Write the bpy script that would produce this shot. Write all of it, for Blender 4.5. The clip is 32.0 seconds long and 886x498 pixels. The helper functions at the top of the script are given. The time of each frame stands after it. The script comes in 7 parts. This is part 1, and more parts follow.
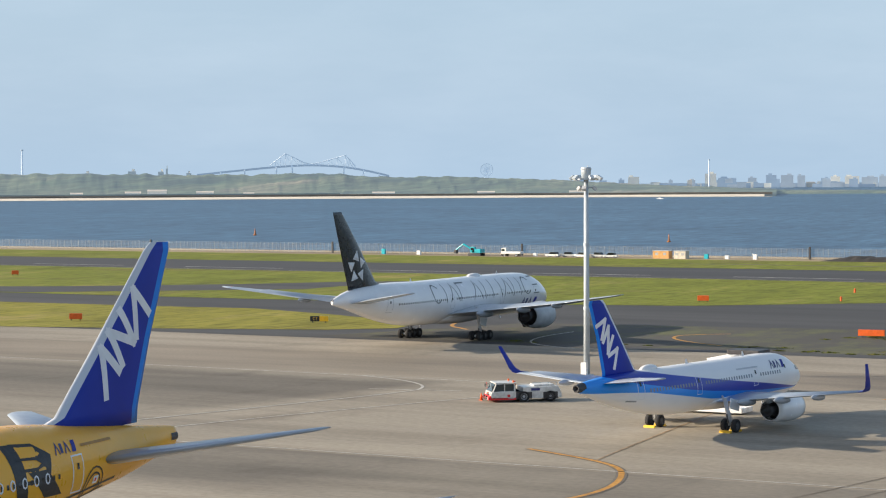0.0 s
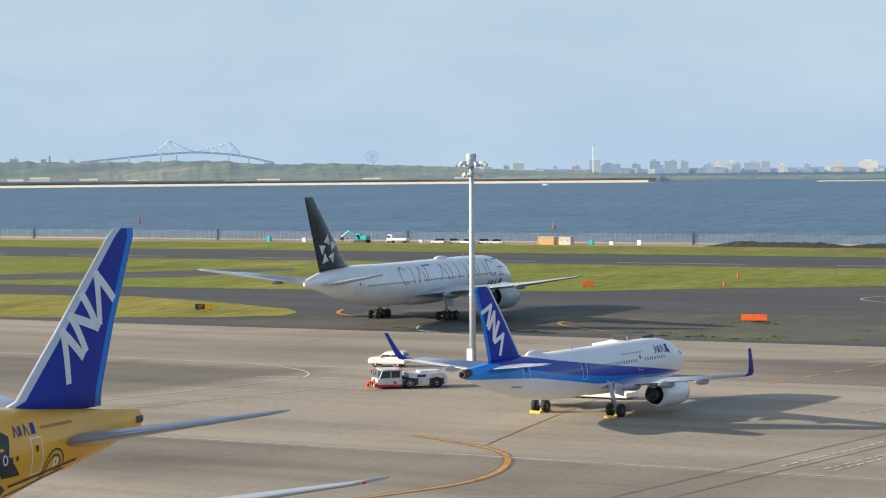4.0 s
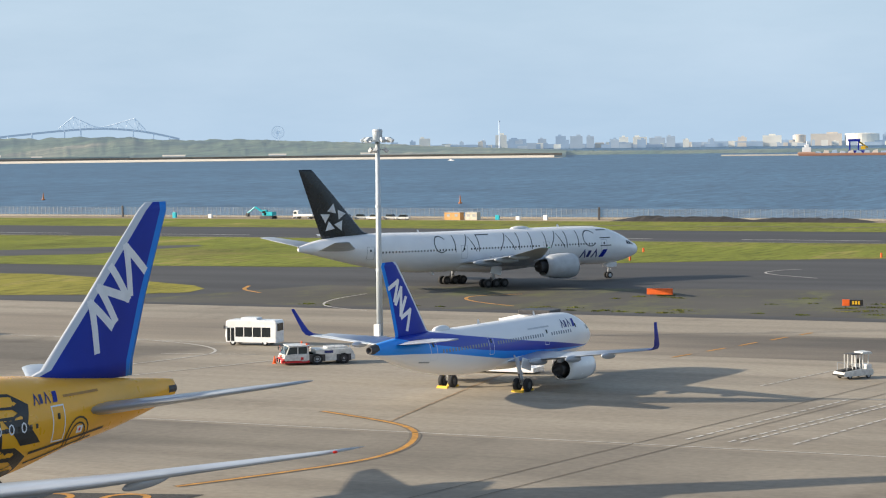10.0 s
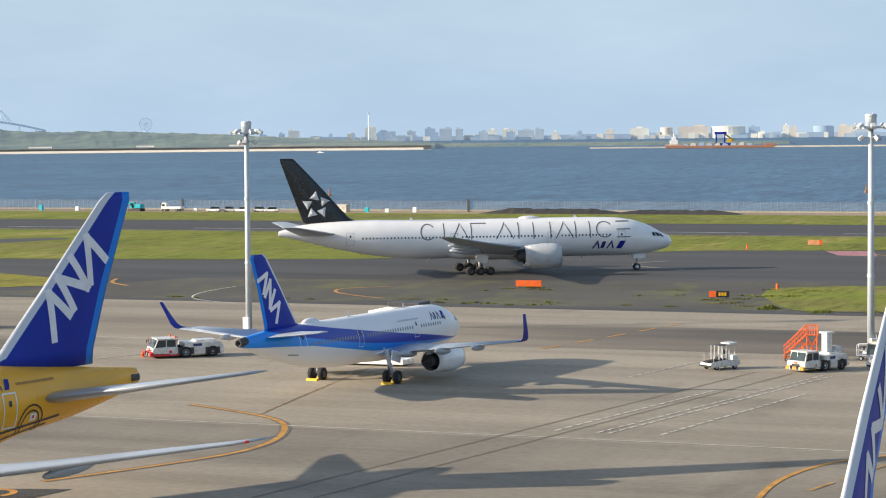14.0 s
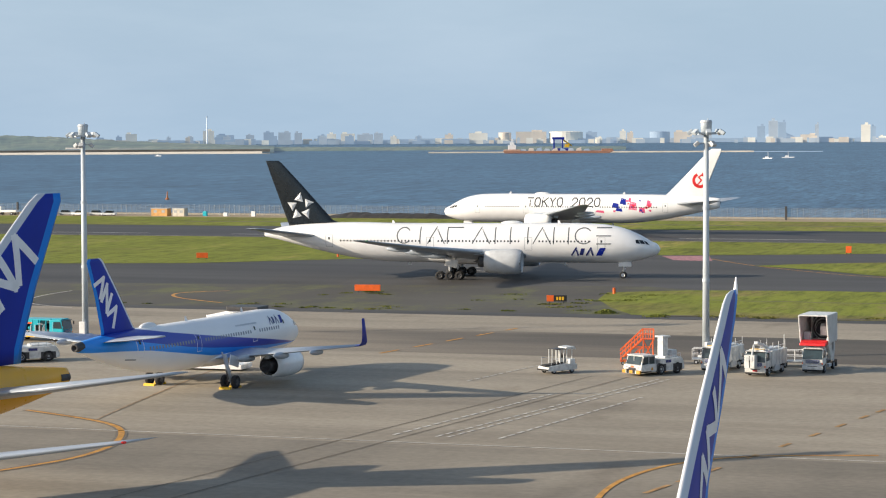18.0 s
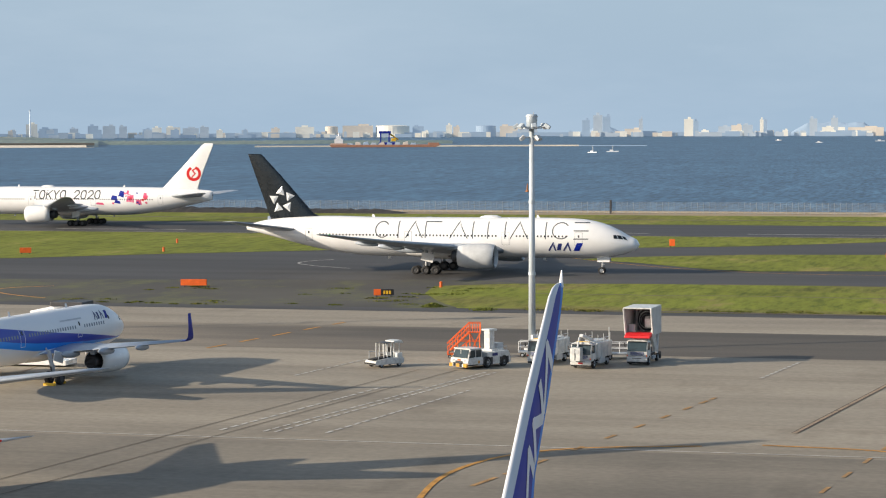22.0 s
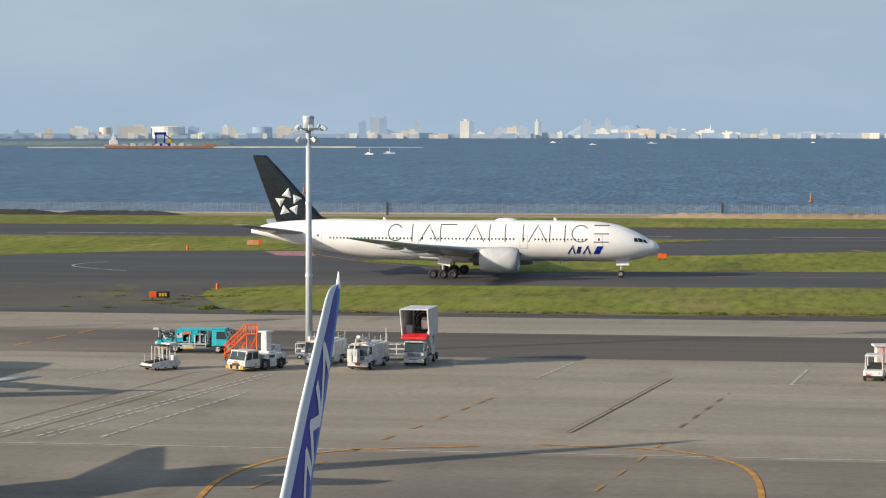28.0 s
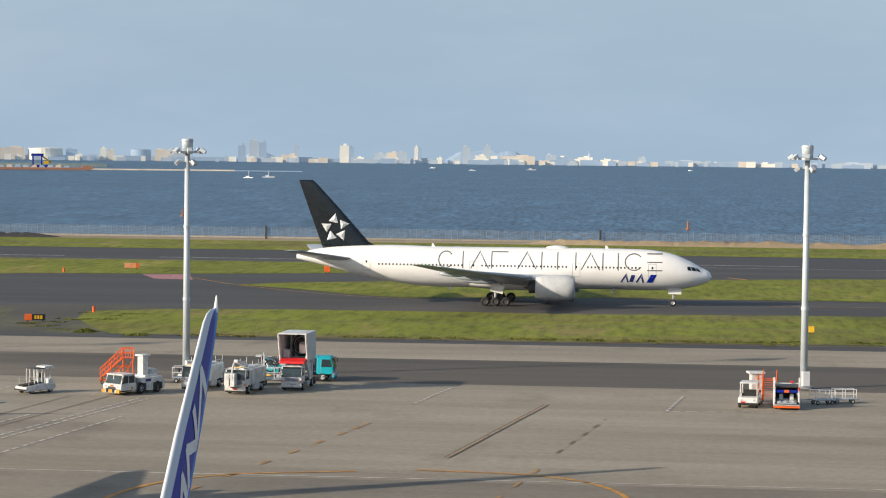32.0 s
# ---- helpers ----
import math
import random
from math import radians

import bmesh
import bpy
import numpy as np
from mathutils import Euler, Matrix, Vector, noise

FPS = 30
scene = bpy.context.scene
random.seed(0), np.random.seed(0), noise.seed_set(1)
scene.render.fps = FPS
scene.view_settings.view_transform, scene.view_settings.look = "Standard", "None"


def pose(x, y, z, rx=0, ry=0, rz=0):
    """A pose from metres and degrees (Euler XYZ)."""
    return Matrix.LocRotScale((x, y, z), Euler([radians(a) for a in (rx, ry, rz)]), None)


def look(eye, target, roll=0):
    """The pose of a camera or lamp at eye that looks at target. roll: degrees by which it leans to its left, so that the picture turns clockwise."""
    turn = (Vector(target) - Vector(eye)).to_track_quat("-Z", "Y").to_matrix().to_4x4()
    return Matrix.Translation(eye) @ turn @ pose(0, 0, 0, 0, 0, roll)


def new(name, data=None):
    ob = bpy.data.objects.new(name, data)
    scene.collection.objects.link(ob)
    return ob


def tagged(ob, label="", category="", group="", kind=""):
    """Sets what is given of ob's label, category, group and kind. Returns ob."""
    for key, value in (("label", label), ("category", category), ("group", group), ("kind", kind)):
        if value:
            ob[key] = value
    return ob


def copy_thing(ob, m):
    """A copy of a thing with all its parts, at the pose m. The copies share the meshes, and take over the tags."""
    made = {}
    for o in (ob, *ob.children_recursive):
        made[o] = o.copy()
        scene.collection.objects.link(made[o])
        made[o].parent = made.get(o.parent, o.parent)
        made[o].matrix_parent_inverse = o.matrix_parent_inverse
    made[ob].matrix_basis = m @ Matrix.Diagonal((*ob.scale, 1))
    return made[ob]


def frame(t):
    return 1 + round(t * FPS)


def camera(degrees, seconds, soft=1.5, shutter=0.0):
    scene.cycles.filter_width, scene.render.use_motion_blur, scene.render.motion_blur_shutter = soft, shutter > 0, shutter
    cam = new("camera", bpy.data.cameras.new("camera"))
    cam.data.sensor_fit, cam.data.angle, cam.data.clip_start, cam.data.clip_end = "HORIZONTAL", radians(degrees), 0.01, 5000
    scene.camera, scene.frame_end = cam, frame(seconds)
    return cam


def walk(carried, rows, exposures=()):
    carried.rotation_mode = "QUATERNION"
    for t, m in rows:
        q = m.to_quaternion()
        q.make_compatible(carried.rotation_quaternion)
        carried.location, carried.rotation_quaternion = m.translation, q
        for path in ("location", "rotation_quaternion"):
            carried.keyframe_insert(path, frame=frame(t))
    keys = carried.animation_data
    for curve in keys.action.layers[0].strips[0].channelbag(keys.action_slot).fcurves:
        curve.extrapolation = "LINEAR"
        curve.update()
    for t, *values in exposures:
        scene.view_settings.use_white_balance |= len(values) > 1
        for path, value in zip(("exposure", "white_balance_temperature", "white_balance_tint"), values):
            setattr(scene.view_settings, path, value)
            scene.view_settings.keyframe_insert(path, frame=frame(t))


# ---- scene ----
# Airport apron, taxiway, runway and bay. u runs along the runway, v away from the terminal.
HEIGHT = 22.1
cam = camera(22.18, 32.0, soft=1.12)
PAN = [
    (0, -31.00, -1.81, -0.34), (0.5, -30.73, -1.85, -0.37), (1, -30.40, -1.88, -0.33), (1.5, -30.06, -1.91, -0.11),
    (2, -29.60, -2.02, -0.04), (2.5, -29.10, -2.09, -0.09), (3, -28.63, -2.04, -0.01), (3.5, -28.34, -2.07, -0.34),
    (5.5, -27.55, -2.57, -0.60), (6, -27.30, -2.66, -0.91), (6.5, -27.06, -2.72, -1.06), (7, -26.73, -2.77, -1.00),
    (7.5, -26.47, -2.82, -0.92), (8, -26.23, -2.86, -0.83), (8.5, -26.10, -2.87, -0.86), (9, -25.96, -2.87, -0.82),
    (9.5, -25.88, -2.85, -0.93), (10, -25.74, -2.81, -0.65), (10.5, -25.54, -2.89, -0.74), (11, -25.21, -2.96, -0.74),
    (11.5, -24.72, -2.96, -0.77), (12, -24.20, -3.00, -0.49), (12.5, -23.62, -3.14, -0.59), (13, -23.19, -3.20, -0.50),
    (13.5, -22.75, -3.17, -0.55), (14, -22.43, -3.04, -0.56), (14.5, -22.12, -2.88, -0.64), (16.5, -20.20, -2.95, -0.45),
    (17, -19.53, -2.98, -0.38), (17.5, -18.92, -2.99, -0.33), (18, -18.34, -2.96, -0.27), (18.5, -17.81, -2.95, -0.10),
    (19, -17.26, -2.93, -0.04), (19.5, -16.71, -2.85, -0.10), (20, -16.17, -2.86, -0.15), (20.5, -15.66, -2.95, -0.09),
    (21, -15.17, -3.01, -0.07), (21.5, -14.60, -3.10, 0.05), (22, -13.95, -3.13, -0.19), (22.5, -13.44, -3.07, -0.29),
    (23, -13.02, -3.08, -0.31), (23.5, -12.51, -3.12, -0.39), (24, -12.11, -3.08, -0.51), (24.5, -11.79, -2.99, -0.50),
    (25, -11.38, -2.89, -0.31), (25.5, -10.85, -2.87, -0.26), (27.5, -8.74, -3.03, -0.06), (28, -8.29, -3.10, -0.01),
    (28.5, -7.93, -3.09, -0.09), (29, -7.60, -2.96, -0.01), (29.5, -7.28, -2.88, 0.19), (30, -6.94, -2.76, 0.27),
    (30.5, -6.59, -2.67, 0.37), (31, -6.28, -2.65, 0.36), (31.5, -5.85, -2.54, 0.43), (32, -5.22, -2.45, 0.62)]
walk(cam, [(t, pose(0, 0, HEIGHT, 90 + tilt, 0, -turn) @ pose(0, 0, 0, 0, 0, lean)) for t, turn, tilt, lean in PAN],
     exposures=[(0, 0.60), (12, 0.68), (16.5, 0.57), (20, 0.39), (22.5, 0.36), (24, 0.29), (25, 0.27), (32, 0.29)])

# ---- sky and sun ----
SUN_EL, SUN_DIR = 18.8, 29.0          # elevation; the way the shadows fall, from u towards v
world = bpy.data.worlds.new("sky")
scene.world = world
world.use_nodes = True
wn = world.node_tree
sky = wn.nodes.new("ShaderNodeTexSky")
sky.sky_type, sky.sun_disc = "NISHITA", False
sky.sun_elevation = radians(SUN_EL)
sky.sun_rotation = radians(270 - SUN_DIR)
sky.altitude, sky.air_density, sky.dust_density, sky.ozone_density = 0, 1.0, 3.0, 1.6
haze = wn.nodes.new("ShaderNodeMix")
haze.data_type = "RGBA"
haze.inputs[7].default_value = (3.5, 4.72, 6.08, 1)
up, height, thin = wn.nodes.new("ShaderNodeTexCoord"), wn.nodes.new("ShaderNodeSeparateXYZ"), wn.nodes.new("ShaderNodeMapRange")
thin.inputs["From Max"].default_value, thin.inputs["To Min"].default_value, thin.inputs["To Max"].default_value = 0.5, 0.82, 0.15
wn.links.new(up.outputs["Generated"], height.inputs[0])
wn.links.new(height.outputs[2], thin.inputs["Value"])
wn.links.new(thin.outputs[0], haze.inputs[0])
wn.links.new(sky.outputs[0], haze.inputs[6])
veil_map, veil_noise, veil_ramp, veil_mix = wn.nodes.new("ShaderNodeMapping"), wn.nodes.new("ShaderNodeTexNoise"), wn.nodes.new("ShaderNodeMapRange"), wn.nodes.new("ShaderNodeMix")
veil_map.inputs["Scale"].default_value = (2.2, 2.2, 9.0)
veil_noise.inputs["Scale"].default_value, veil_noise.inputs["Detail"].default_value, veil_noise.inputs["Roughness"].default_value = 2.6, 6, 0.6
veil_ramp.inputs["From Min"].default_value, veil_ramp.inputs["From Max"].default_value, veil_ramp.inputs["To Max"].default_value = 0.42, 0.75, 0.2
veil_mix.data_type = "RGBA"
veil_mix.inputs[7].default_value = (5.2, 6.0, 6.8, 1)
wn.links.new(up.outputs["Generated"], veil_map.inputs[0])
wn.links.new(veil_map.outputs[0], veil_noise.inputs["Vector"])
wn.links.new(veil_noise.outputs["Fac"], veil_ramp.inputs["Value"])
wn.links.new(veil_ramp.outputs[0], veil_mix.inputs[0])
wn.links.new(haze.outputs[2], veil_mix.inputs[6])
wn.links.new(veil_mix.outputs[2], wn.nodes["Background"].inputs[0])
wn.nodes["Background"].inputs[1].default_value = 0.10
sun = new("sun", bpy.data.lights.new("sun", "SUN"))
sun.data.energy, sun.data.angle, sun.data.color = 5.0, radians(0.55), (1.0, 0.86, 0.68)
_a, _e = radians(SUN_DIR + 180), radians(SUN_EL)
sun.matrix_world = look(Vector((math.cos(_a) * math.cos(_e), math.sin(_a) * math.cos(_e), math.sin(_e))) * 100, (0, 0, 0))


# ---- materials ----
class Mat:
    """A procedural material: a Principled shader and a few shorthands to wire nodes."""

    def __init__(self, name, colour=(0.8, 0.8, 0.8), rough=0.5, metal=0.0, coat=0.0):
        self.m = bpy.data.materials.new(name)
        self.m.use_nodes = True
        self.t = self.m.node_tree
        self.b = self.t.nodes["Principled BSDF"]
        self.set("Base Color", (*colour, 1)), self.set("Roughness", rough), self.set("Metallic", metal), self.set("Coat Weight", coat)

    def set(self, key, value):
        self.b.inputs[key].default_value = value

    def node(self, kind, **inputs):
        n = self.t.nodes.new(kind)
        for k, v in inputs.items():
            n.inputs[k.replace("_", " ")].default_value = v
        return n

    def link(self, a, b):
        self.t.links.new(a, b)

    def coords(self, scale=(1, 1, 1), kind="Object"):
        c, m = self.node("ShaderNodeTexCoord"), self.node("ShaderNodeMapping")
        m.inputs["Scale"].default_value = scale
        self.link(c.outputs[kind], m.inputs[0])
        return m.outputs[0]

    def noise(self, scale, detail=4, stretch=(1, 1, 1), rough=0.55, kind="Object"):
        n = self.node("ShaderNodeTexNoise", Scale=scale, Detail=detail, Roughness=rough)
        self.link(self.coords(stretch, kind), n.inputs["Vector"])
        return n.outputs["Fac"]

    def ramp(self, fac, stops):
        r = self.node("ShaderNodeValToRGB")
        for i, (p, c) in enumerate(stops):
            e = r.color_ramp.elements[0] if i == 0 else r.color_ramp.elements.new(p)
            if i == 0:
                r.color_ramp.elements.remove(r.color_ramp.elements[1])
                e = r.color_ramp.elements[0]
                e.position = p
            e.color = (*c, 1) if len(c) == 3 else c
        self.link(fac, r.inputs[0])
        return r.outputs[0]

    def mix(self, fac, a, b, blend="MIX"):
        n = self.t.nodes.new("ShaderNodeMix")
        n.data_type, n.blend_type = "RGBA", blend
        for sock, v in ((n.inputs[0], fac), (n.inputs[6], a), (n.inputs[7], b)):
            if hasattr(v, "links"):
                self.link(v, sock)
            else:
                sock.default_value = v if isinstance(v, (int, float)) else (*v, 1)
        return n.outputs[2]

    def math(self, op, a, b=0.0, clamp=False):
        n = self.node("ShaderNodeMath")
        n.operation, n.use_clamp = op, clamp
        for sock, v in zip(n.inputs, (a, b)):
            if hasattr(v, "links"):
                self.link(v, sock)
            else:
                sock.default_value = v
        return n.outputs[0]

    def axes(self, kind="Object"):
        c, s = self.node("ShaderNodeTexCoord"), self.node("ShaderNodeSeparateXYZ")
        self.link(c.outputs[kind], s.inputs[0])
        return s.outputs

    def colour(self, sock):
        self.link(sock, self.b.inputs["Base Color"])
        return self

    def rough(self, sock):
        self.link(sock, self.b.inputs["Roughness"])
        return self

    def bump(self, sock, strength=0.3, distance=0.02):
        n = self.node("ShaderNodeBump", Strength=strength, Distance=distance)
        self.link(sock, n.inputs["Height"])
        self.link(n.outputs[0], self.b.inputs["Normal"])
        return self


def plain(name, colour, rough=0.5, metal=0.0, dirt=0.25, scale=1.5, coat=0.0):
    """Paint, metal, rubber or plastic with uneven tone, faint dirt and uneven gloss."""
    m = Mat(name, colour, rough, metal, coat)
    n = m.noise(scale, 5)
    lo = tuple(c * (1 - dirt) for c in colour)
    hi = tuple(min(1, c * (1 + dirt * 0.25)) for c in colour)
    m.colour(m.ramp(n, [(0.3, lo), (0.65, hi)]))
    m.rough(m.ramp(m.noise(scale * 3, 3), [(0.3, (rough * 0.8,) * 3), (0.7, (min(1, rough * 1.25),) * 3)]))
    return m.m


# ---- building helpers ----
def thing(name, m=None, label="", category="", group="", kind=""):
    ob = new(name)
    ob.empty_display_size = 0.5
    if m is not None:
        ob.matrix_world = m
    return tagged(ob, label, category, group, kind)


def part(name, bm, material, parent=None, label="", smooth=False):
    """Links a bmesh as one mesh object under a thing or a part."""
    me = bpy.data.meshes.new(name)
    if smooth:
        for f in bm.faces:
            f.smooth = True
    bm.to_mesh(me)
    bm.free()
    for mm in material if isinstance(material, (list, tuple)) else [material]:
        me.materials.append(mm)
    ob = new(name, me)
    if parent is not None:
        ob.parent = parent
    return tagged(ob, label)


def again(ob, m, parent=None):
    """Another object on the same mesh."""
    o = new(ob.name.split(".")[0], ob.data)
    o.parent = parent if parent is not None else ob.parent
    o.matrix_local = m
    if "label" in ob:
        tagged(o, ob["label"])
    return o


def bm_box(sx, sy, sz, x=0, y=0, z=0, bevel=0.0, bm=None, m=None):
    """A box with its centre at x, y and its foot at z."""
    bm = bm or bmesh.new()
    mm = Matrix.Translation((x, y, z + sz / 2)) @ Matrix.Diagonal((sx, sy, sz, 1))
    vs = bmesh.ops.create_cube(bm, size=1, matrix=(m @ mm) if m is not None else mm)["verts"]
    if bevel:
        es = list({e for v in vs for e in v.link_edges})
        bmesh.ops.bevel(bm, geom=es, offset=bevel, segments=2, affect="EDGES", profile=0.6)
    return bm


def bm_rod(a, b, r, seg=10, r2=None, bm=None):
    bm = bm or bmesh.new()
    a, b = Vector(a), Vector(b)
    d = b - a
    m = Matrix.Translation((a + b) / 2) @ d.to_track_quat("Z", "Y").to_matrix().to_4x4()
    bmesh.ops.create_cone(bm, cap_ends=True, segments=seg, radius1=r, radius2=r if r2 is None else r2, depth=d.length, matrix=m)
    return bm


def bm_rings(rings, closed=False, caps=True, bm=None):
    """Skins a list of rings of equally many points."""
    bm = bm or bmesh.new()
    rows = [[bm.verts.new(p) for p in r] for r in rings]
    n = len(rows[0])
    for a, b in zip(rows, rows[1:]):
        for i in range(n if not closed else n):
            j = (i + 1) % n
            bm.faces.new((a[i], a[j], b[j], b[i]))
    if caps:
        bm.faces.new(rows[0][::-1])
        bm.faces.new(rows[-1])
    bmesh.ops.recalc_face_normals(bm, faces=bm.faces)
    return bm


def bm_lathe(profile, seg=28, axis="x", at=(0, 0, 0), bm=None):
    """Turns (station, radius) pairs about an axis through at."""
    rings = []
    for s, r in profile:
        ring = []
        for i in range(seg):
            a = 2 * math.pi * i / seg
            c, d = r * math.cos(a), r * math.sin(a)
            p = {"x": (s, c, d), "y": (c, s, d), "z": (c, d, s)}[axis]
            ring.append((p[0] + at[0], p[1] + at[1], p[2] + at[2]))
        rings.append(ring)
    return bm_rings(rings, caps=False, bm=bm)


def bm_wheel(r, w, at=(0, 0, 0), seg=20):
    """A tyre with rounded shoulders, its axle along y."""
    p = [(-w / 2, r * 0.55), (-w / 2, r * 0.88), (-w * 0.36, r * 0.985), (0, r), (w * 0.36, r * 0.985), (w / 2, r * 0.88), (w / 2, r * 0.55)]
    return bm_lathe(p, seg, "y", at)


def bm_rim(r, w, at=(0, 0, 0), seg=16):
    p = [(-w * 0.5, 0.01), (-w * 0.5, r * 0.2), (-w * 0.36, r * 0.26), (-w * 0.34, r * 0.45), (-w * 0.48, r * 0.57), (w * 0.48, r * 0.57),
         (w * 0.34, r * 0.45), (w * 0.36, r * 0.26), (w * 0.5, r * 0.2), (w * 0.5, 0.01)]
    return bm_lathe(p, seg, "y", at)


def curve_through(knots, steps=7):
    """Catmull-Rom through tuples of equal length."""
    k = [np.array(p, float) for p in knots]
    k = [2 * k[0] - k[1]] + k + [2 * k[-1] - k[-2]]
    out = []
    for i in range(1, len(k) - 2):
        p0, p1, p2, p3 = k[i - 1:i + 3]
        d0, d1, d2 = [max(1e-3, abs(b[0] - a[0])) ** 0.5 for a, b in ((p0, p1), (p1, p2), (p2, p3))]
        for s in range(steps):
            t = s / steps
            m1 = ((p1 - p0) / d0 - (p2 - p0) / (d0 + d1) + (p2 - p1) / d1) * d1
            m2 = ((p2 - p1) / d1 - (p3 - p1) / (d1 + d2) + (p3 - p2) / d2) * d1
            out.append((2 * t**3 - 3 * t**2 + 1) * p1 + (t**3 - 2 * t**2 + t) * m1 + (-2 * t**3 + 3 * t**2) * p2 + (t**3 - t**2) * m2)
    out.append(k[-2])
    return out


# ---- paints shared by many things ----
WHITE = plain("white_paint", (0.80, 0.81, 0.82), 0.28, 0.0, 0.10, 0.6, coat=0.4)
GREY = plain("light_grey_paint", (0.52, 0.54, 0.56), 0.38, 0.0, 0.18, 0.8)
METAL = plain("bare_metal", (0.62, 0.63, 0.65), 0.30, 0.9, 0.2, 2.0)
STEEL = plain("galvanised_steel", (0.40, 0.44, 0.48), 0.5, 0.25, 0.18, 1.2)
DARK = plain("dark_metal", (0.06, 0.06, 0.065), 0.5, 0.3, 0.3, 2.0)
HUB = plain("dusty_wheel_hub", (0.09, 0.09, 0.095), 0.5, 0.2, 0.3, 3.0)
RUBBER = plain("tyre_rubber", (0.022, 0.022, 0.023), 0.8, 0.0, 0.35, 3.0)
GLASS = plain("dark_glass", (0.02, 0.025, 0.03), 0.06, 0.0, 0.2, 1.0)
BLUE = plain("deep_blue_paint", (0.005, 0.020, 0.29), 0.45, 0.0, 0.12, 0.5)
BLUE.node_tree.nodes["Principled BSDF"].inputs["Specular IOR Level"].default_value = 0.25
NAVY = plain("navy_lettering", (0.02, 0.03, 0.16), 0.4, 0.0, 0.1)
BLACK = plain("black_fin_paint", (0.006, 0.010, 0.014), 0.28, 0.0, 0.2, 0.5, coat=0.25)
PEWTER = plain("grey_lettering", (0.10, 0.11, 0.12), 0.45, 0.0, 0.1)
ORANGE = plain("orange_paint", (0.80, 0.13, 0.015), 0.5, 0.0, 0.18, 1.5)
YELLOW = plain("yellow_paint", (0.78, 0.46, 0.02), 0.5, 0.0, 0.2, 1.5)
RED = plain("red_paint", (0.62, 0.02, 0.025), 0.4, 0.0, 0.15, 1.0)
VWHITE = plain("vehicle_white", (0.64, 0.65, 0.64), 0.38, 0.0, 0.30, 2.2, coat=0.2)
VGLASS = plain("vehicle_glass", (0.035, 0.055, 0.065), 0.05, 0.0, 0.3, 1.0)
TEAL = plain("turquoise_paint", (0.01, 0.42, 0.52), 0.38, 0.0, 0.15, 0.8, coat=0.2)


# ---- aircraft ----
def foil(chord, thick, n=9):
    """A symmetric section: chordwise station from the leading edge, and half thickness."""
    out = []
    for i in range(n):
        s = (1 - math.cos(math.pi * i / (n - 1))) / 2
        out.append((s * chord, chord * 5 * thick * (0.2969 * s**0.5 - 0.126 * s - 0.3516 * s**2 + 0.2843 * s**3 - 0.1036 * s**4)))
    return out


def bm_wing(sections, upright=False):
    """sections: (span, x of the leading edge, chord, height, thickness share)."""
    rings = []
    for y, x, c, z, t in sections:
        top = [(x - s, y, z + h) for s, h in foil(c, t)]
        low = [(x - s, y, z - h) for s, h in foil(c, t)[-2:0:-1]]
        ring = top + low
        if upright:
            ring = [(px, pz - z, y) for px, _, pz in ring]
        rings.append(ring)
    return bm_rings(rings)


class Hull:
    """A fuselage from stations (x, axis height, half width, half height)."""

    def __init__(self, knots):
        self.rows = curve_through(knots, 6)
        self.x = np.array([r[0] for r in self.rows])[::-1]
        self.v = np.array([r[1:] for r in self.rows])[::-1]

    def at(self, x):
        return [float(np.interp(x, self.x, self.v[:, i])) for i in range(3)]

    def mesh(self, seg=44):
        rings = []
        for x, zc, ry, rz in self.rows:
            rings.append([(x, ry * math.cos(2 * math.pi * i / seg), zc + rz * math.sin(2 * math.pi * i / seg)) for i in range(seg)])
        return bm_rings(rings)

    def skin(self, x, z, side, lift=0.012):
        zc, ry, rz = self.at(x)
        q = max(-0.995, min(0.995, (z - zc) / rz))
        return Vector((x, side * (ry * math.sqrt(1 - q * q) + lift), z + lift * q))


def stroke(bm, place, pts, w, steps=5):
    """A painted stroke of width w along pts in the sheet that place(x, z) lays on a body."""
    q = [Vector(p) for p in pts]
    ring = len(q) > 3 and (q[0] - q[-1]).length < 1e-4
    dirs = [(b - a).normalized() for a, b in zip(q, q[1:])]
    turn = []
    for i in range(len(q)):
        a = dirs[i - 1] if i else (dirs[-1] if ring else dirs[0])
        b = dirs[i] if i < len(dirs) else (dirs[0] if ring else dirs[-1])
        n = Vector((-(a.y + b.y), a.x + b.x))
        n = n.normalized() if n.length > 1e-3 else Vector((-a.y, a.x))
        turn.append(n * (w / 2) / max(0.4, n.dot(Vector((-a.y, a.x)))))
    if not ring:
        q[0], q[-1] = q[0] - dirs[0] * w * 0.4, q[-1] + dirs[-1] * w * 0.4
    row = []
    for i in range(len(q) - 1):
        for j in range(steps + (i == len(q) - 2)):
            p, n = q[i].lerp(q[i + 1], j / steps), turn[i].lerp(turn[i + 1], j / steps)
            row.append((bm.verts.new(place(*(p + n))), bm.verts.new(place(*(p - n)))))
    for a, b in zip(row, row[1:]):
        bm.faces.new((a[0], a[1], b[1], b[0]))
    return bm


def patch(bm, place, quad, nx=2, nz=4):
    """A painted four-cornered patch: corners low back, low front, high front, high back."""
    a, b, c, d = [Vector(p) for p in quad]
    grid = [[bm.verts.new(place(*(a.lerp(b, i / nx).lerp(d.lerp(c, i / nx), j / nz)))) for j in range(nz + 1)] for i in range(nx + 1)]
    for i in range(nx):
        for j in range(nz):
            bm.faces.new((grid[i][j], grid[i + 1][j], grid[i + 1][j + 1], grid[i][j + 1]))
    return bm


